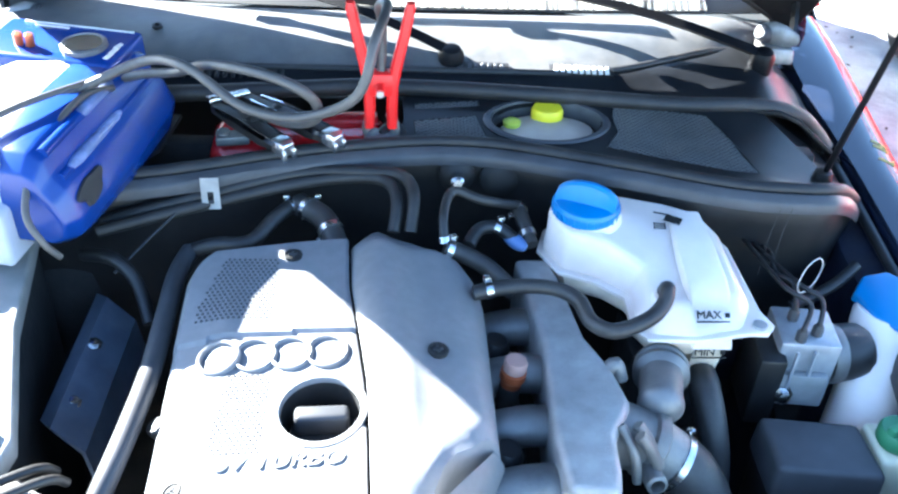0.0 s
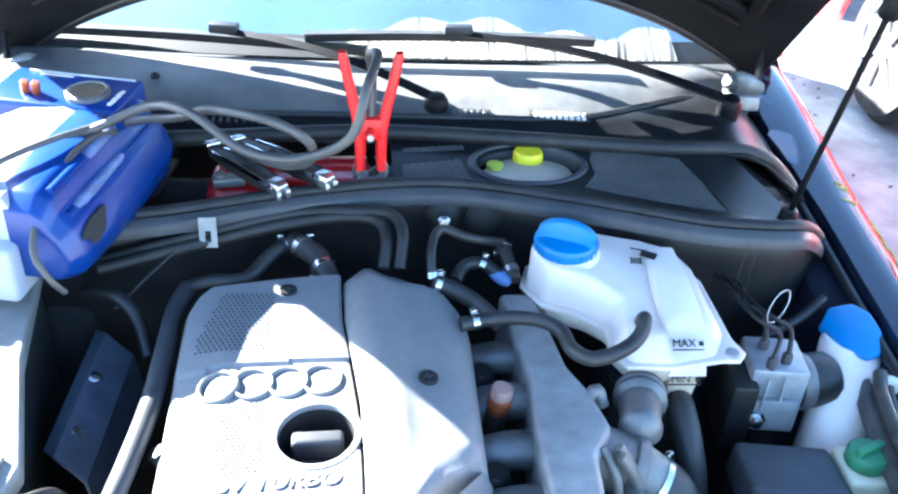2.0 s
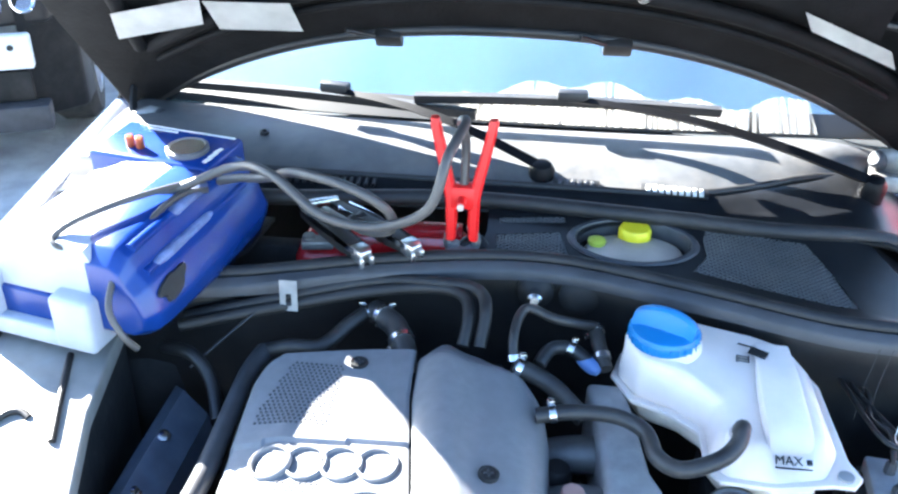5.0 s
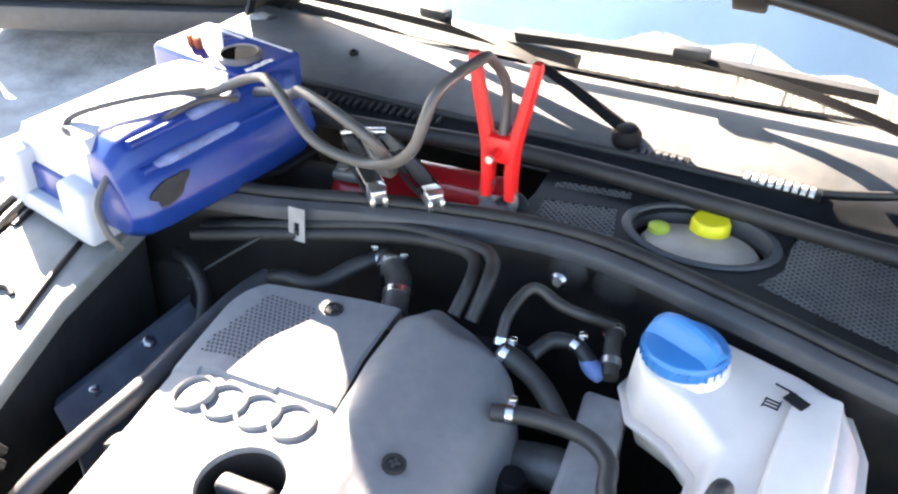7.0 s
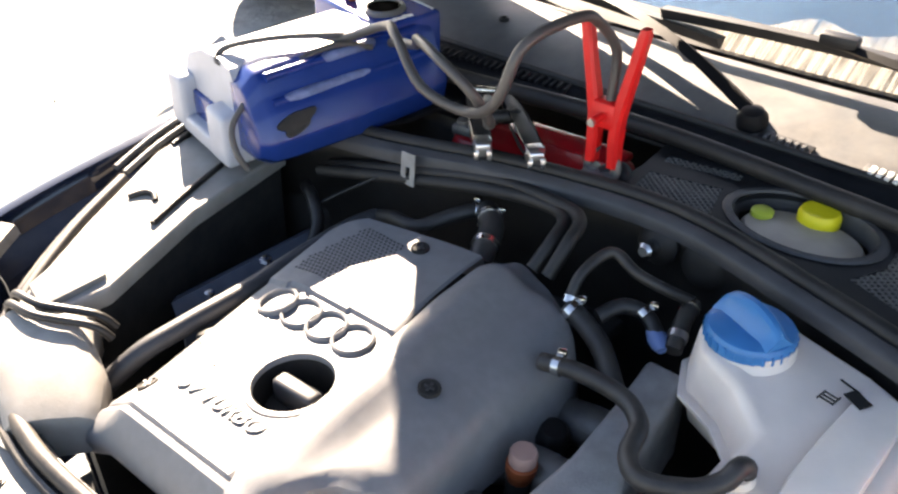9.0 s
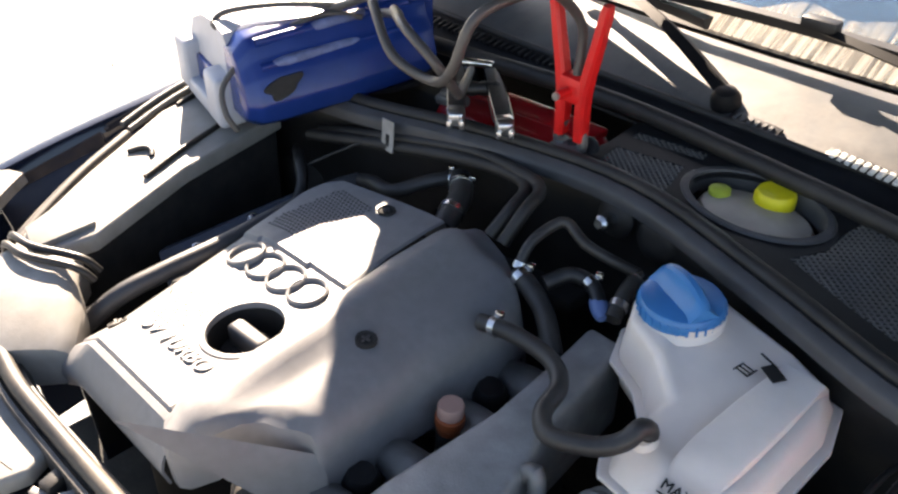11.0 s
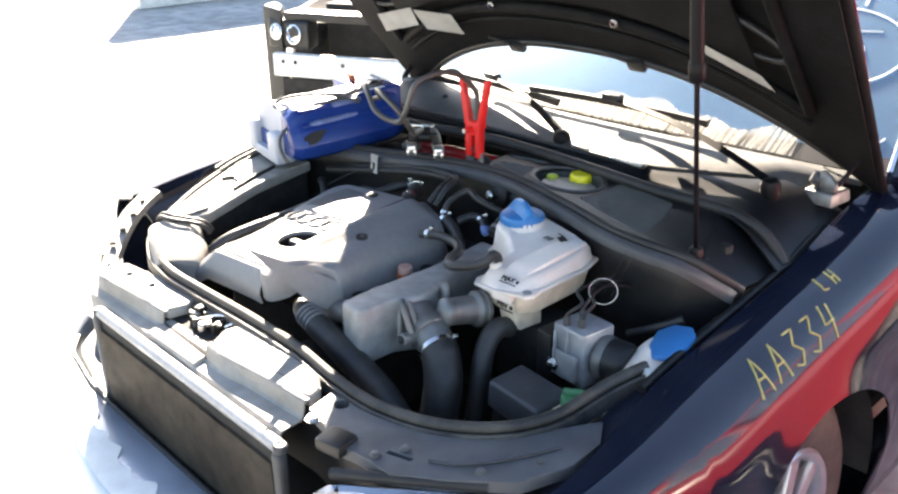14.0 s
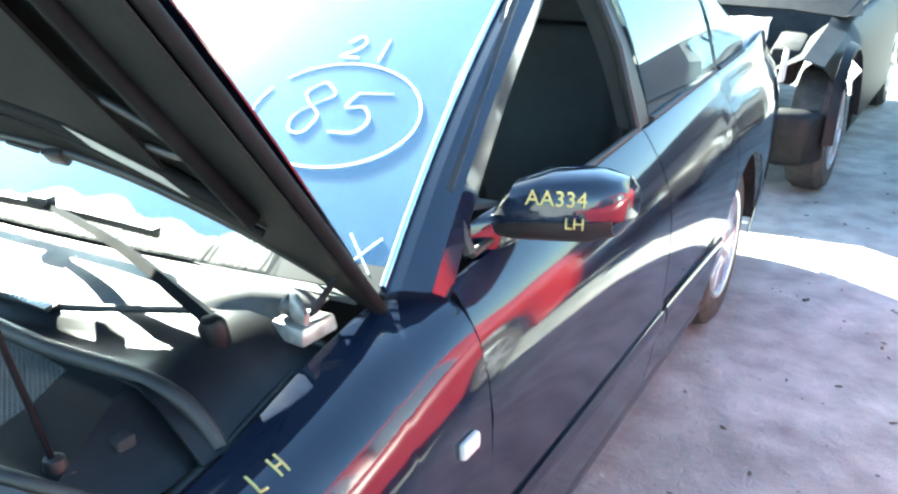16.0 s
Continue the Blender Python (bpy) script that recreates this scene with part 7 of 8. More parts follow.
def air_box():
    t = thing("air_filter_box", (-0.42, -0.33, 0.56), "dusty dark plastic air filter box", "air filter box")
    top = [(-0.575, -0.10, 0.838), (-0.405, -0.12, 0.835), (-0.372, -0.30, 0.825), (-0.325, -0.455, 0.807), (-0.338, -0.535, 0.802), (-0.398, -0.522, 0.802), (-0.468, -0.40, 0.815), (-0.548, -0.24, 0.83)]

    def ring(grow, drop):
        cx, cy = -0.44, -0.32
        return [(cx + (x - cx) * grow, cy + (y - cy) * grow, z - drop) for x, y, z in top]

    bm = B()
    old = set(bm.edges)
    loft(bm, [ring(1.0, 0.024), ring(1.0, 0.004), ring(0.975, 0.0)])
    bevel_new(bm, old, 0.003, 2, 20)
    part("lid", bm, AIRBOX, t, "dusty lid, coloured paler for the sun on it")
    bm = B()
    loft(bm, [[(x, y, 0.45) for x, y, z in ring(0.90, 0)], ring(0.95, 0.024)])
    part("lower_case", bm, SOOT, t, "black lower case")
    # black tubes on the lid paint the shade of its slots and finger grip
    for a, b in (((-0.390, -0.350, 0.8225), (-0.440, -0.205, 0.8320)), ((-0.545, -0.215, 0.832), (-0.560, -0.13, 0.838))):
        bm = B()
        tube(bm, [a, ((V(a) + V(b)) / 2) + V((0, 0, 0.003)), b], 0.0045, 8, 3)
        part("lid_slot", bm, BLACK, t, "black line on the lid standing in for a slot's shade")
    bm = B()
    tube(bm, [(-0.474, -0.334, 0.822), (-0.464, -0.316, 0.826), (-0.450, -0.310, 0.8265), (-0.436, -0.316, 0.823)], 0.0045, 8, 4)
    part("finger_grip", bm, BLACK, t)
    bm = B()
    prism(bm, [(-0.428, -0.425), (-0.343, -0.445), (-0.345, -0.528), (-0.398, -0.515)], 0.79, 0.812, 0.0015, tops=[0.8200, 0.8150, 0.8105, 0.8105])
    part("grey_label", bm, GREY_DULL, t, "faded grey label")
    # snorkel that bends to the grille
    bm = B()
    rings = []
    for cx, cy, z, w, h, a in ((-0.365, -0.500, 0.757, 0.11, 0.085, 20), (-0.335, -0.540, 0.762, 0.125, 0.083, 38), (-0.268, -0.565, 0.760, 0.125, 0.075, 46), (-0.215, -0.595, 0.742, 0.10, 0.055, 50)):
        r = radians(a)
        ring = []
        for q in [2 * math.pi * k / 16 for k in range(16)]:
            u, v = math.copysign(abs(math.cos(q)) ** 0.6, math.cos(q)) * w / 2, math.copysign(abs(math.sin(q)) ** 0.6, math.sin(q)) * h / 2
            ring.append((cx + u * math.cos(r), cy + u * math.sin(r), z + v))
        rings.append(ring)
    loft(bm, rings)
    part("snorkel", bm, AIRBOX, t)
    for k in range(2):
        bm = B()
        d = 0.014 * k
        tube(bm, [(-0.412 + d, -0.530 - d, 0.775), (-0.398 + d, -0.532 - d, 0.806), (-0.345 + d, -0.525 - d, 0.812), (-0.292 + d, -0.490 - d, 0.806), (-0.280 + d, -0.475 - d, 0.785)], 0.005, 8, 5)
        part("rubber_strap", bm, BLACK, t)
    # shield between the box and the engine
    s = thing("heat_shield", (-0.31, -0.28, 0.56), "sloping dark blue-grey heat shield", "heat shield")
    bm = B()
    grid(bm, [[(-0.345, y, 0.735), (-0.325, y - 0.02, 0.745), (-0.290, y - 0.03, 0.715), (-0.275, y - 0.04, 0.64)] for y in (-0.13, -0.20, -0.28, -0.36)], 0.004)
    part("shield_sheet", bm, SHIELD, s)
    for y, z in ((-0.237, 0.752), (-0.33, 0.745)):
        bolt(s, (-0.318, y, z - 0.012), (0.3, 0, 1), 0.007, 0.006)


GREY_DULL = mat("dull_grey_label", (0.15, 0.15, 0.145), 0.6, var=0.12)
SHIELD = mat("blue_grey_sheet", (0.10, 0.125, 0.17), 0.45, 0.3, var=0.25, dust=0.2)


def brake_reservoir():
    t = thing("brake_fluid_reservoir", (0.27, 0.062, 0.80), "brake fluid reservoir with a bright yellow cap", "reservoir")
    bm = B()
    lathe(bm, [(0.064, -0.06), (0.066, -0.01), (0.062, -0.004), (0.03, 0.0), (0, 0.001)], (0.274, 0.073, 0.892), (0, 0, 1), 28)
    bm.transform(Matrix.Translation((0.274, 0.073, 0)) @ Matrix.Diagonal((1.07, 0.68, 1, 1)) @ Matrix.Translation((-0.274, -0.073, 0)))
    part("reservoir_body", bm, FLUID_CASE, t)
    bm = B()
    lathe(bm, [(0.023, -0.004), (0.024, 0.0), (0.024, 0.012), (0.021, 0.018), (0, 0.019)], (0.277, 0.108, 0.888), (0, 0, 1), 24)
    part("yellow_cap", bm, YELLOW_CAP, t, "bright yellow screw cap")
    bm = B()
    lathe(bm, [(0.013, -0.002), (0.013, 0.004), (0.010, 0.006), (0, 0.006)], (0.222, 0.080, 0.892), (0, 0, 1), 16)
    part("green_plug", bm, GREEN_YELLOW, t, "small yellow-green plug")


GREEN_YELLOW = mat("yellow_green_plastic", (0.42, 0.48, 0.06), 0.45, var=0.2)


def battery():
    t = thing("car_battery", (-0.09, 0.05, 0.71), "red-cased car battery in the scuttle well", "battery")
    bm = B()
    box(bm, (-0.085, 0.066, 0.80), (0.255, 0.105, 0.17), (0, 0, 4), 0.026, 5)
    part("battery_case", bm, RED_CASE, t)
    bm = B()
    box(bm, (-0.085, 0.090, 0.880), (0.225, 0.05, 0.016), (0, 0, 4), 0.006)
    part("battery_lid", bm, RED_CASE, t)
    for x, y in ((0.020, 0.030), (-0.185, 0.020)):
        bm = B()
        lathe(bm, [(0.010, 0), (0.009, 0.018), (0, 0.018)], (x, y, 0.886), (0, 0, 1), 14)
        post = part("terminal_post", bm, ALU_DARK, t)
        bm = B()
        box(bm, (x + 0.012, y, 0.893), (0.045, 0.024, 0.014), (0, 0, 10), 0.003)
        part("terminal_clamp", bm, ALU_DARK, post)
    bm = B()
    tube(bm, [(0.03, 0.03, 0.895), (0.05, 0.05, 0.90), (0.065, 0.035, 0.885), (0.06, 0.02, 0.86)], 0.009, 8, 5)
    part("battery_cable", bm, RUBBER, t)


for build in (engine_cover, engine_block, intake_manifold, hoses, coolant_tank, abs_unit, washer_bottle, fuse_box, air_box, brake_reservoir, battery):
    build()


# ---- the booster pack and its leads ----
def booster_pack():
    t = thing("jump_starter", (-0.40, -0.06, 0.845), "blue and grey jump starter lying beside the bay", "jump starter")
    A, Bq = V((-0.330, -0.216, 0.0)), V((-0.268, 0.070, 0.0))
    ax = (Bq - A).normalized()                 # along the pack
    sd = V((ax.y, -ax.x, 0))                   # towards the engine
    L = (Bq - A).length
    RISE = 0.07                                # the pack lies nose down

    def P(a, s, z):
        return A + ax * a - sd * s + V((0, 0, z + 0.006 + RISE * a))

    def block(bm, s0, s1, a0, a1, z0, z1, bev=0.008):
        old = set(bm.edges)
        vs = [bm.verts.new(P(a, s, z)) for z in (z0, z1) for a, s in ((a0, s0), (a1, s0), (a1, s1), (a0, s1))]
        fs = [bm.faces.new([vs[i] for i in f]) for f in ((0, 1, 2, 3), (7, 6, 5, 4), (0, 4, 5, 1), (1, 5, 6, 2), (2, 6, 7, 3), (3, 7, 4, 0))]
        bmesh.ops.recalc_face_normals(bm, faces=fs)
        bevel_new(bm, old, bev, 3)

    # blue side shell: a long faceted slab with two ridges and a chamfered end
    bm = B()
    old = set(bm.edges)
    prof = [(0.085, 0.854), (0.010, 0.856), (-0.012, 0.870), (-0.019, 0.898), (-0.004, 0.934), (0.012, 0.952), (0.020, 0.972), (0.036, 0.982), (0.085, 0.982)]
    rings = []
    for a, f, push in ((0.0, 0.72, 0.0), (0.020, 0.95, 0.0), (0.045, 1.0, 0.0), (L * 0.5, 1.03, 0.002), (L * 0.9, 1.0, 0.0), (L, 0.86, 0.0)):
        rings.append([P(a, 0.030 + (u - 0.030) * f - push, 0.906 + (w - 0.906) * f) for u, w in prof])
    loft(bm, rings)
    bevel_new(bm, old, 0.0035, 2, 12)
    for u, w, r in ((0.022, 0.974, 0.0070), (0.006, 0.944, 0.0062)):
        tube(bm, [P(0.03 + (L - 0.06) * k / 4, u + 0.002, w - 0.002) for k in range(5)], r, 12, 3)
    shell = part("blue_side", bm, BLUE_CASE, t, "glossy blue side shell")
    # scuffed ridges whose pale colour paints in the sun's highlight streaks
    for u, w, a0, a1 in ((0.022, 0.974, 0.36, 0.70), (0.006, 0.944, 0.14, 0.64)):
        bm = B()
        path = [P(L * (a0 + (a1 - a0) * k / 6), u + 0.0015, w - 0.001) for k in range(7)]
        tube(bm, path, [0.004, 0.0080, 0.0082, 0.0078, 0.0081, 0.0076, 0.003], 12, 1)
        part("worn_ridge", bm, BLUE_GLINT, shell, "scuffed ridge, coloured pale for its sun streak")
    bm = B()
    rings = []
    for k in range(11):
        q = k / 10
        rings.append([P(0.002 + (L - 0.02) * q, s, z) for s, z in ((0.095, 0.842), (0.070, 0.915), (0.062, 0.966), (0.070, 0.978), (0.10, 0.984), (0.16, 0.978), (0.215, 0.956), (0.240, 0.924), (0.248, 0.845))])
    loft(bm, rings)
    part("grey_body", bm, GREY_CASE, t, "pale grey middle body")
    # end frame: two legs with a blue recess between them
    bm = B()
    block(bm, 0.060, 0.120, -0.022, 0.030, 0.842, 0.918)
    leg = part("end_leg", bm, GREY_CASE, t, "pale grey end leg")
    bm = B()
    block(bm, 0.205, 0.258, -0.022, 0.030, 0.846, 0.926)
    part("end_leg", bm, GREY_CASE, t, "pale grey end leg")
    bm = B()
    block(bm, 0.100, 0.225, -0.020, 0.018, 0.842, 0.868, 0.005)
    part("end_bar", bm, GREY_CASE, t, "pale grey foot bar")
    bm = B()
    block(bm, 0.118, 0.208, -0.004, 0.012, 0.846, 0.905, 0.004)
    part("end_recess", bm, BLUE_CASE, t, "blue recessed end panel")
    # grip hole in the blue shell: a raised patch, its shade given as dark colour
    bm = B()
    rings = []
    for r, o in ((1.0, 0.0), (0.94, 0.0035), (0.5, 0.0045), (0.05, 0.0046)):
        ring = []
        for j in range(28):
            q = 2 * math.pi * j / 28
            wob = 1 + 0.16 * math.sin(3 * q + 0.5) + 0.08 * math.sin(5 * q)
            u, w = r * wob * math.cos(q), r * wob * math.sin(q)
            ring.append(P(0.052 + 0.026 * u, -0.013 + 0.006 * w - o, 0.918 + 0.005 * u + 0.0125 * w + o * 0.5))
        rings.append(ring)
    loft(bm, rings)
    part("grip_slot", bm, SOOT, t, "ragged dark patch standing in for the shaded grip hole")
    # control panel at the raised end, with a round gauge
    bm = B()
    block(bm, 0.030, 0.225, L * 0.72, L + 0.02, 0.86, 0.986, 0.007)
    panel = part("control_panel", bm, BLUE_CASE, t, "blue control panel")
    g = P(L * 0.86, 0.085, 0.986)
    up = V((0, -RISE, 1))
    bm = B()
    lathe(bm, [(0.030, 0), (0.030, 0.006), (0.026, 0.008), (0.024, 0.004), (0, 0.004)], g, up, 28)
    part("gauge", bm, ALU_DARK, panel, "round gauge with a dark bezel")
    bm = B()
    lathe(bm, [(0.024, 0.0062), (0, 0.0063)], g, up, 24)
    part("gauge_glass", bm, LENS, panel)
    for k in range(3):
        bm = B()
        box(bm, P(L * 0.80 + 0.014 * k, 0.042, 0.987), (0.016, 0.005, 0.002), (9, 0, 70), 0)
        part("printed_bar", bm, PALE_LABEL, panel)
    for a, s0, s1 in ((L + 0.010, 0.04, 0.20), (L + 0.002, 0.13, 0.18)):
        bm = B()
        block(bm, s0, s1, a, a + 0.003, 0.984, 0.9873, 0.0004)
        part("printed_line", bm, PALE_LABEL, panel, "thin white line along the panel's edge")
    for k in range(2):
        bm = B()
        lathe(bm, [(0.006, 0), (0.006, 0.02), (0.004, 0.022), (0, 0.022)], P(L * 0.82, 0.155 + 0.016 * k, 0.985), (0.2, -0.4, 1), 10)
        part("terminal_knob", bm, COPPER, panel)
    # leads
    lead1 = [(-0.51, -0.13, 0.952), (-0.473, -0.112, 0.975), (-0.344, -0.062, 1.000), (-0.257, -0.053, 1.037), (-0.193, -0.096, 1.051), (-0.125, -0.124, 1.014), (-0.057, -0.119, 1.001), (0.009, -0.151, 1.045), (0.03, -0.135, 1.106), (0.042, -0.06, 1.118), (0.031, -0.004, 1.096), (0.034, 0.035, 1.052), (0.033, 0.034, 0.99)]
    lead2 = [(-0.306, -0.03, 0.990), (-0.328, -0.075, 1.0), (-0.348, -0.135, 0.986), (-0.361, -0.18, 0.965), (-0.361, -0.228, 0.930), (-0.345, -0.240, 0.898), (-0.333, -0.232, 0.872)]
    lead3 = [(-0.30, -0.0, 0.990), (-0.27, -0.009, 1.0), (-0.22, -0.033, 1.015), (-0.167, -0.085, 1.05), (-0.091, -0.130, 1.058), (-0.044, -0.128, 1.03), (-0.045, -0.095, 0.985), (-0.085, -0.050, 0.955), (-0.135, 0.010, 0.938), (-0.168, 0.050, 0.930)]
    lead4 = [(-0.321, -0.046, 1.008), (-0.378, -0.114, 1.010), (-0.424, -0.165, 1.002), (-0.440, -0.184, 0.990), (-0.426, -0.190, 0.982), (-0.404, -0.15, 0.979), (-0.389, -0.113, 0.989), (-0.40, -0.06, 0.992), (-0.46, -0.04, 0.975)]
    for pts, nm in ((lead1, "thick black-grey lead to the red clamp"), (lead2, "thick black lead looped over the pack"), (lead3, "thick grey lead to the black clamp"), (lead4, "thin pale lead loop")):
        bm = B()
        tube(bm, pts, 0.0062 if pts in (lead1, lead3) else 0.0042, 10, 6)
        part("lead", bm, LEAD_GREY, t, nm)
    # red clamp
    c = V((0.032, 0.032, 0.93))
    for sgn in (-1, 1):
        bm = B()
        rings = []
        for k, (dx, z, w, d) in enumerate(((0.016, -0.02, 0.008, 0.012), (0.015, 0.01, 0.009, 0.013), (0.016, 0.042, 0.009, 0.013), (0.021, 0.07, 0.009, 0.012), (0.030, 0.11, 0.0085, 0.011), (0.038, 0.15, 0.008, 0.010), (0.039, 0.158, 0.006, 0.008))):
            p = c + V((sgn * dx, -0.012 * (z / 0.15) * 0, z))
            rings.append([p + V((x * w * 0.85, y * d * 0.8, 0)) for x, y in ((-1, -0.6), (-0.6, -1), (0.6, -1), (1, -0.6), (1, 0.6), (0.6, 1), (-0.6, 1), (-1, 0.6))])
        loft(bm, rings)
        part("red_grip", bm, RED_GRIP, t, "red plastic clamp grip")
        bm = B()
        tube(bm, [c + V((sgn * 0.012, 0, 0.0)), c + V((sgn * 0.020, 0, -0.025)), c + V((sgn * 0.010, 0, -0.05))], 0.007, 8, 4)
        part("clamp_jaw", bm, ALU_DARK, t)
    bm = B()
    box(bm, c + V((0, 0.0, 0.046)), (0.034, 0.024, 0.034), bev=0.005)
    lathe(bm, [(0.006, -0.032), (0.006, 0.032), (0, 0.032)], c + V((0, 0, 0.045)), (0, -1, 0), 12)
    part("clamp_bridge", bm, RED_GRIP, t)
    bm = B()
    lathe(bm, [(0.005, 0.0), (0.005, 0.036), (0, 0.036)], c + V((0, 0, 0.045)), (0, -1, 0), 12)
    part("clamp_pin", bm, STEEL, t)
    # black clamp lying open across the battery: two channel arms with bright edges and square jaws
    up = V((0, 0, 1))

    def bar(bm, line, side, wide, high):
        loft(bm, [[p + side * (w * e) + up * (h * f) for e, f in ((-1, -1), (1, -1), (1, 1), (-1, 1))] for p, w, h in zip(line, wide, high)])

    for a, b in ((V((-0.200, 0.055, 0.922)), V((-0.086, -0.056, 0.918))), (V((-0.158, 0.078, 0.924)), V((-0.022, -0.030, 0.918)))):
        d = (b - a).normalized()
        n = V((-d.y, d.x, 0))
        ln = (b - a).length
        bm = B()
        old = set(bm.edges)
        bar(bm, [a, a + d * ln * 0.3, a + d * ln * 0.7, b - d * 0.018], n, [0.008, 0.011, 0.012, 0.009], [0.006, 0.009, 0.010, 0.008])
        bevel_new(bm, old, 0.0025, 2)
        arm = part("clamp_arm", bm, BLACK, t, "black sleeved clamp arm")
        for e in (-1, 1):
            bm = B()
            bar(bm, [a + d * ln * 0.10 + n * e * 0.010 + up * 0.006, a + d * ln * 0.45 + n * e * 0.0125 + up * 0.009, b - d * 0.012 + n * e * 0.011 + up * 0.006], n, [0.0008] * 3, [0.003, 0.004, 0.004])
            part("edge_plate", bm, CHROME, arm, "bright steel edge of the arm")
        bm = B()
        old = set(bm.edges)
        bar(bm, [b - d * 0.024 + up * 0.002, b - d * 0.008 + up * 0.002, b], n, [0.010, 0.0115, 0.009], [0.009, 0.010, 0.008])
        bevel_new(bm, old, 0.002, 2)
        for e in (-1, 1):
            box(bm, b + n * e * 0.008 - up * 0.006, (0.006, 0.006, 0.012), (0, 0, 30), 0.001)
        part("clamp_jaw", bm, STEEL, t, "square bright steel jaw")
    bm = B()
    lathe(bm, [(0.009, -0.028), (0.011, -0.022), (0.009, -0.014), (0.011, -0.006), (0.009, 0.002), (0.011, 0.010), (0.009, 0.018), (0.011, 0.026), (0.009, 0.03)], (-0.128, 0.024, 0.924), (0.52, 0.62, 0.0), 14)
    part("clamp_spring", bm, BLACK, t)
    bm = B()
    box(bm, (-0.182, 0.068, 0.932), (0.060, 0.014, 0.008), (0, 0, 30), 0.002)
    part("clamp_yoke", bm, STEEL, t, "bright yoke between the arms")


LEAD_GREY = mat("grey_cable_jacket", (0.055, 0.053, 0.052), 0.42, var=0.15, dust=0.1)
booster_pack()
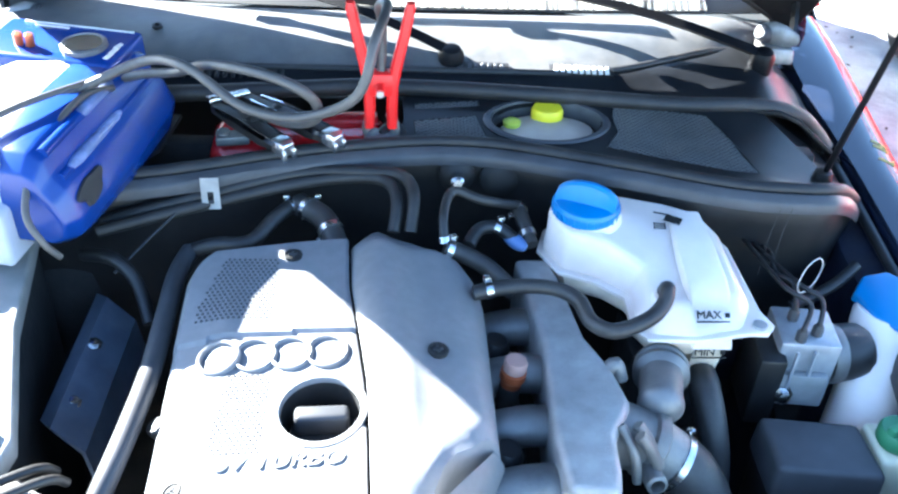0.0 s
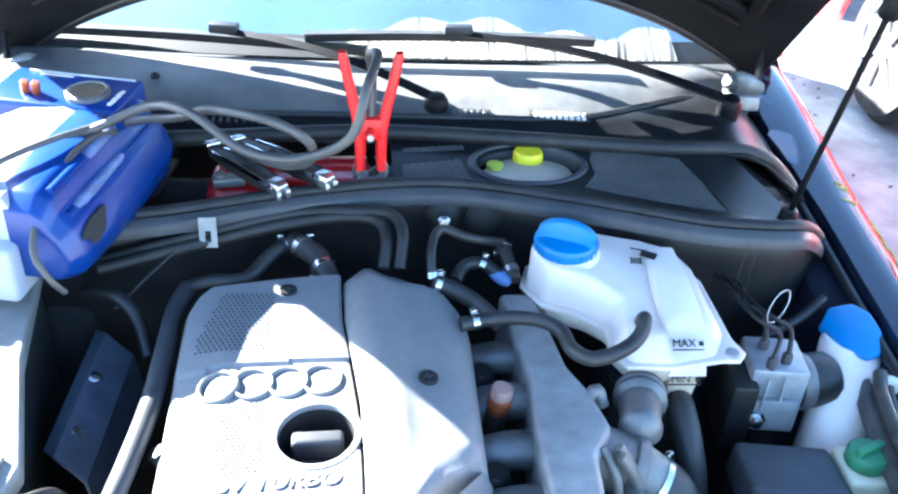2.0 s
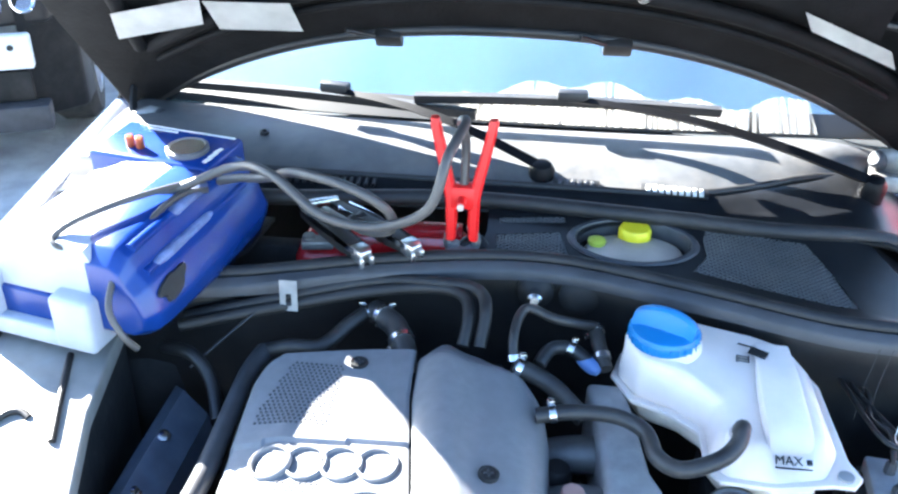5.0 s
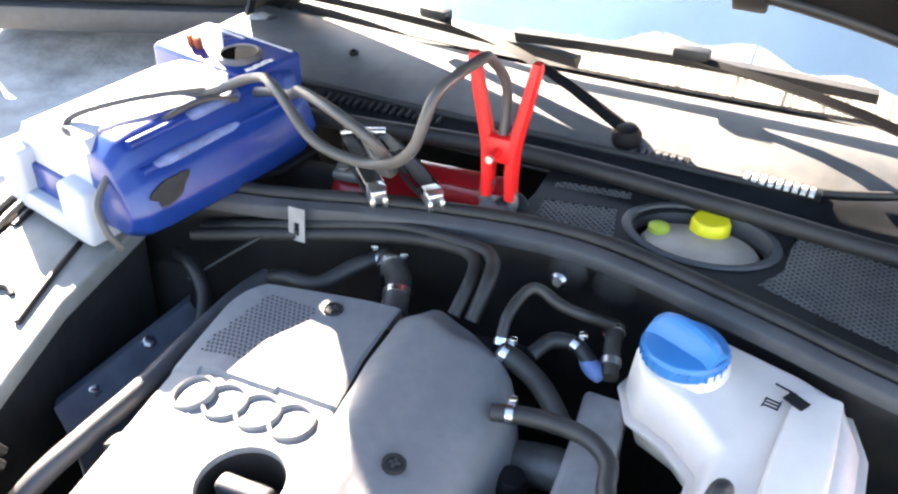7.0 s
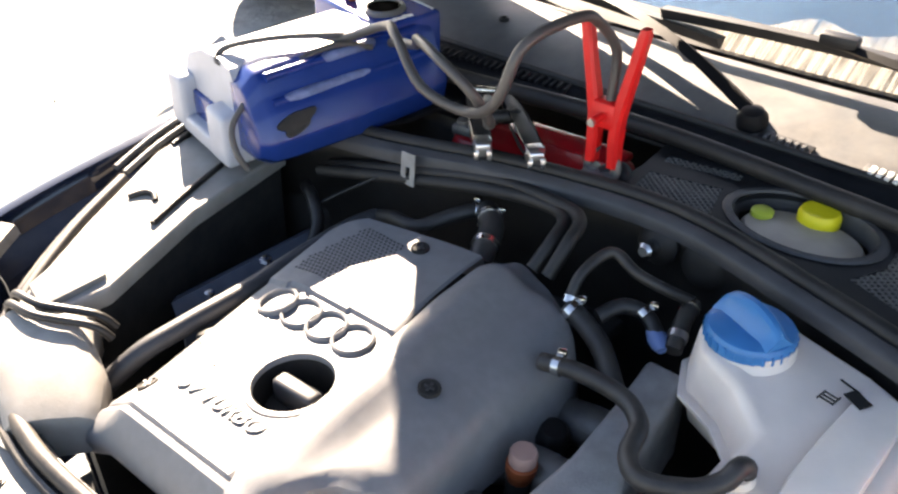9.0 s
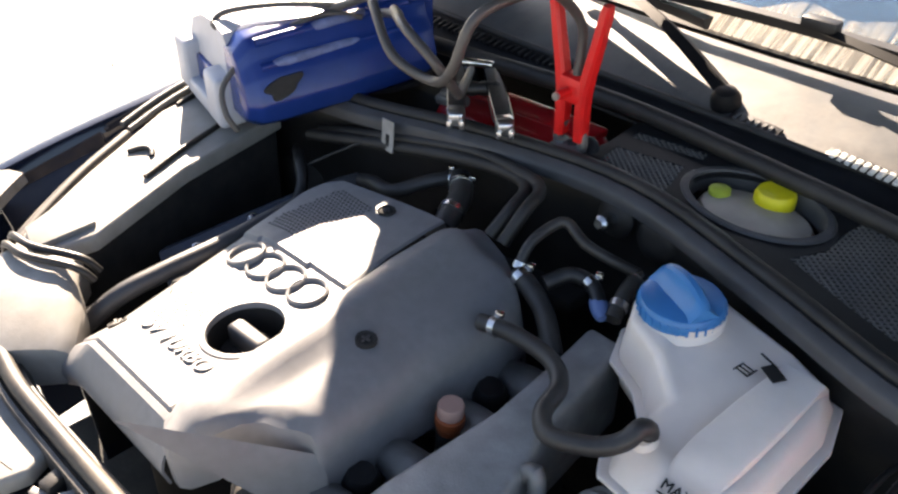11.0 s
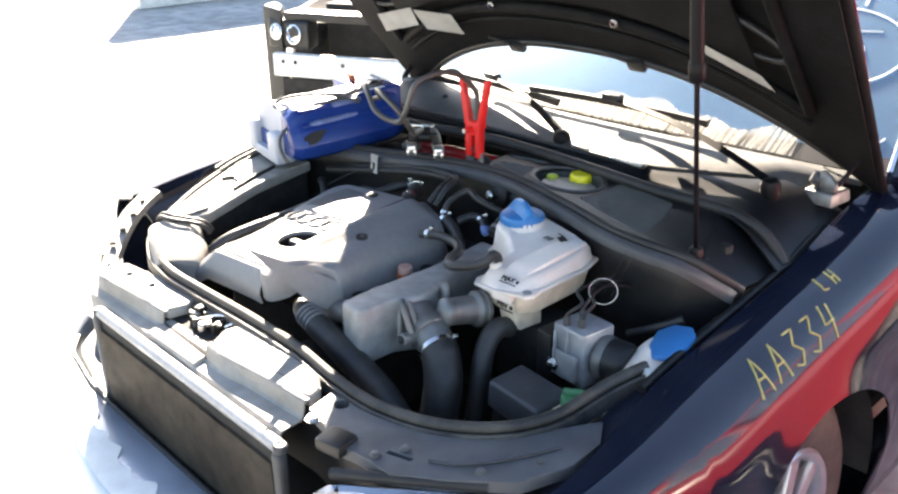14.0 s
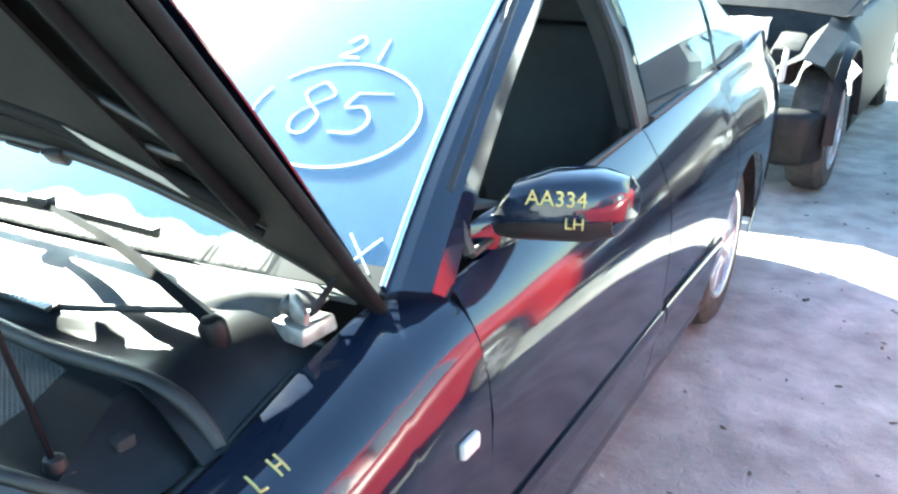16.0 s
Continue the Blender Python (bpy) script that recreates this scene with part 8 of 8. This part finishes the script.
# ---- other vehicles ----
def simple_car(name, label, at, turn, paint, length=4.4, width=1.72, height=1.40, nose=0.75, wheel_r=0.31, open_nose=False):
    """A neighbouring car: its own frame has x across, y to the tail, from the front axle."""
    t = thing(name, at, label, "car")
    M = Matrix.Translation(at) @ pose(0, 0, 0, 0, 0, turn)
    hw = width / 2
    y0, y1 = -0.85, length - 0.85
    wb = length * 0.59

    def put(nm, bm, m, lab="", parent=None):
        bm.transform(M)
        return part(nm, bm, m, parent or t, lab)

    bm = B()
    rows = []
    ny = 60
    for k in range(ny + 1):
        y = y0 + (y1 - y0) * k / ny
        taper = 1 - 0.22 * max(0, (-0.45 - y) / 0.4) ** 2 - 0.14 * max(0, (y - (y1 - 0.5)) / 0.5) ** 2
        top = 0.66 + 0.22 * min(1, (y - y0) / 1.3) if y < 0.45 else 0.90 + 0.05 * min(1, (y - 0.45) / 2)
        if y > y1 - 0.15:
            top -= 0.12 * (y - y1 + 0.15) / 0.15
        zb = 0.24
        for ya in (0.0, wb):
            if abs(y - ya) < wheel_r + 0.055:
                zb = max(zb, wheel_r + math.sqrt((wheel_r + 0.055) ** 2 - (y - ya) ** 2))
        pr = [(0.0, top + 0.03), (hw * 0.45, top + 0.025), (hw * 0.78, top + 0.005), (hw * 0.90, top - 0.03), (hw * 0.975, top - 0.12), (hw, (top + zb) / 2 + 0.05 if zb < 0.5 else max(zb + 0.02, top - 0.2)), (hw * 0.99, zb + 0.06 if zb < 0.5 else zb + 0.01), (hw * 0.975, zb)]
        ring = [(-x * taper, y, z) for x, z in pr[::-1]] + [(x * taper, y, z) for x, z in pr[1:]]
        rows.append(ring)
    if open_nose:
        rows = [r for r in rows if r[0][1] > -0.35]
        rows = [[p if not (p[1] < 0.42 and abs(p[0]) < hw * 0.74) else (p[0], p[1], 0.60) for p in r] for r in rows]
    grid(bm, rows, 0.005)
    body = put("body", bm, paint)
    bm = B()
    rows = []
    for y, z, w in ((0.45, 0.93, 0.86), (0.8, 1.10, 0.80), (1.25, height - 0.03, 0.66), (1.7, height, 0.66), (2.3, height - 0.01, 0.66), (2.75, height - 0.12, 0.68), (3.2, 0.98, 0.78)):
        b = 0.90
        rows.append([(-hw * 0.86, y, b), (-hw * (w + 0.10), y, b + (z - b) * 0.55), (-hw * w, y, z - 0.03), (-hw * w * 0.6, y, z), (0, y, z + 0.01), (hw * w * 0.6, y, z), (hw * w, y, z - 0.03), (hw * (w + 0.10), y, b + (z - b) * 0.55), (hw * 0.86, y, b)])
    grid(bm, rows, 0.005)
    put("cabin_shell", bm, paint)
    for side in (1, -1):
        for ya, yb in ((0.95, 1.60), (1.70, 2.45)):
            bm = B()
            hh = height - 0.10
            vs = [(side * hw * 0.875, ya - 0.2 if ya < 1 else ya, 0.94), (side * hw * 0.875, yb, 0.94), (side * hw * 0.735, yb - (0.0 if ya < 1 else 0.12), hh), (side * hw * 0.745, ya + 0.25 if ya < 1 else ya, hh)]
            f = bm.faces.new([bm.verts.new(v) for v in (vs if side > 0 else vs[::-1])])
            bmesh.ops.solidify(bm, geom=[f], thickness=0.006)
            put("side_window", bm, SIDE_GLASS if not open_nose else CABIN)
        for ya in (0.0, wb):
            x = side * (hw - 0.03)
            bm = B()
            r = wheel_r
            c = (x, ya, r)
            lathe(bm, [(r * 0.64, -0.2), (r - 0.03, -0.2), (r, -0.16), (r, -0.04), (r - 0.03, 0.0), (r * 0.68, 0.004), (r * 0.64, -0.006)], c, (side, 0, 0), 36)
            ty = put("tyre", bm, TYRE)
            bm = B()
            lathe(bm, [(r * 0.66, -0.15), (r * 0.66, 0.0), (r * 0.60, 0.006), (r * 0.56, -0.02), (r * 0.2, -0.03), (r * 0.18, 0.0), (0, 0.004)], c, (side, 0, 0), 30)
            for k in range(7):
                m = Matrix.Translation(c) @ V((side, 0, 0)).to_track_quat("Z", "Y").to_matrix().to_4x4() @ pose(0, 0, 0, 0, 0, 360 * k / 7)
                bmesh.ops.create_cube(bm, size=1, matrix=m @ Matrix.Translation((r * 0.37, 0, -0.006)) @ Matrix.Diagonal((r * 0.44, r * 0.13, 0.03, 1)))
            put("rim", bm, RIM, "", ty)
    return t, M


def neighbours():
    # red car on the driver's side
    simple_car("red_car", "red car parked alongside on the dirt", (3.00, -0.55, 0.0), 0, RED_PAINT, 4.9, 1.78, 1.45)
    # the next car in the row
    simple_car("grey_car", "dusty dark grey car parked further along the row", (2.62, 4.95, 0.0), -3, DARK_PAINT, 4.4, 1.74, 1.42)
    # stripped dark car behind
    t, M = simple_car("charcoal_car", "stripped charcoal car with an open engine bay", (0.12, 4.75, 0.0), -2, DARK_PAINT, 4.6, 1.80, 1.5, wheel_r=0.35, open_nose=True)
    for nm, c, s, m in (("engine_lump", (0.0, 0.0, 0.66), (0.62, 0.5, 0.26), SOOT), ("crossbeam", (0.0, -0.35, 0.60), (1.2, 0.07, 0.10), SOOT), ("inner_panel", (0.55, 0.1, 0.70), (0.16, 0.5, 0.2), SOOT), ("dangling_bracket", (0.62, -0.36, 0.72), (0.03, 0.03, 0.18), PALE_LABEL)):
        bm = B()
        box(bm, c, s, (4, 3, 6), 0.03, 2)
        bm.transform(M)
        part(nm, bm, m, t)
    for side in (1, -1):
        bm = B()
        rows = []
        for k in range(13):
            a = math.pi * k / 12
            rows.append([(side * (0.875 + d), -0.43 * math.cos(a) * s, 0.35 + 0.43 * math.sin(a) * s) for d, s in ((0.0, 1.10), (0.045, 1.05), (0.05, 1.0), (0.0, 0.97))])
        grid(bm, rows, 0.004)
        bm.transform(M)
        part("arch_flare", bm, DARK_PAINT, t)
    bm = B()
    prism(bm, [(0.62, -0.60), (0.80, -0.56), (0.89, -0.40), (0.62, -0.40)], 0.24, 0.52, 0.04, 3, top=0.97)
    bm.transform(M)
    part("bumper_corner", bm, DARK_PAINT, t, "smooth dark plastic bumper corner")
    # torn white sheet over the blue car's tail
    s = thing("torn_sheet", (0.62, 3.30, 1.0), "crumpled white plastic sheet on the boot", "plastic sheet")
    bm = B()
    rows = []
    rng = random.Random(12)
    for a in range(15):
        row = []
        edge = rng.uniform(-0.05, 0.05)
        for b in range(15):
            q = b / 14
            y = 2.62 + 0.95 * a / 14 + 0.04 * noise.noise(V((a * 0.7, b * 0.4, 1)))
            w = min(q / 0.5, 1.0)
            down = max(0.0, q - 0.5) / 0.5
            roof = 1.16 - 0.16 * (y - 2.62) / 0.5 if y < 3.1 else 1.035
            x = 0.40 + 0.37 * w + 0.025 * math.sin(a * 1.3) * down
            z = max(roof - 0.13 * w * (y < 3.1), 1.03) + 0.022 * abs(noise.noise(V((x * 11, y * 8, 2)))) - (0.20 + 2.0 * edge) * down ** 1.3
            row.append((x, y, z))
        rows.append(row)
    grid(bm, rows, 0.003)
    part("sheet_fold", bm, CHALK, s)
    # wrecked dark car on the passenger's side, its bumper gone
    t, M = simple_car("wrecked_car", "dark wrecked car with a bare white bumper beam", (-2.63, 2.30, 0.0), 24, DARK_PAINT, 4.2, 1.68, 1.42, open_nose=True)
    for nm, c, s, m, lab in (("bumper_beam", (0.0, -0.66, 0.50), (1.30, 0.05, 0.13), WHITE_BEAM, "white bumper reinforcement with bolt holes"), ("lower_grille", (0.0, -0.62, 0.36), (1.25, 0.05, 0.12), SOOT, ""), ("valance", (0.0, -0.66, 0.25), (1.35, 0.10, 0.10), COVER_DARK, ""), ("engine_lump", (0.0, -0.1, 0.66), (0.9, 0.6, 0.3), SOOT, ""), ("upper_crossmember", (0.0, -0.55, 0.76), (1.2, 0.14, 0.05), BLACK, "")):
        bm = B()
        box(bm, c, s, (0, 0, 0), 0.012, 2)
        bm.transform(M)
        part(nm, bm, m, t, lab)
    for side in (1, -1):
        bm = B()
        prism(bm, [(side * 0.42, -0.66), (side * 0.72, -0.60), (side * 0.78, -0.40), (side * 0.45, -0.50)][::side], 0.58, 0.74, 0.02, 3)
        bm.transform(M)
        lamp = part("headlamp", bm, BLACK, t, "dark headlamp housing with bright reflectors")
        for x, z, r in ((0.52, 0.665, 0.055), (0.645, 0.672, 0.045)):
            bm = B()
            lathe(bm, [(r, 0.0), (r, 0.012), (r * 0.86, 0.014), (r * 0.6, -0.01), (0, -0.02)], (side * x, -0.638 + 0.2 * max(0.0, x - 0.55), z), (side * 0.25, -1, 0.15), 24)
            bm.transform(M)
            part("reflector", bm, CHROME, lamp, "bright reflector bowl")
        bm = B()
        prism(bm, [(side * 0.60, -0.64), (side * 0.80, -0.52), (side * 0.82, -0.35), (side * 0.70, -0.45)][::side], 0.22, 0.80, 0.02, 3)
        bm.transform(M)
        part("wing_end", bm, DARK_PAINT, t)
    # black discs on the beam, painted for the dark inside its bolt holes
    for x in (-0.58, -0.50, 0.50, 0.58, -0.2, 0.2):
        bm = B()
        lathe(bm, [(0.012, -0.006), (0.012, 0.001), (0.006, 0.001)], (x, -0.686, 0.52), (0, -1, 0), 10)
        bm.transform(M)
        part("bolt_hole", bm, INK, t)


neighbours()
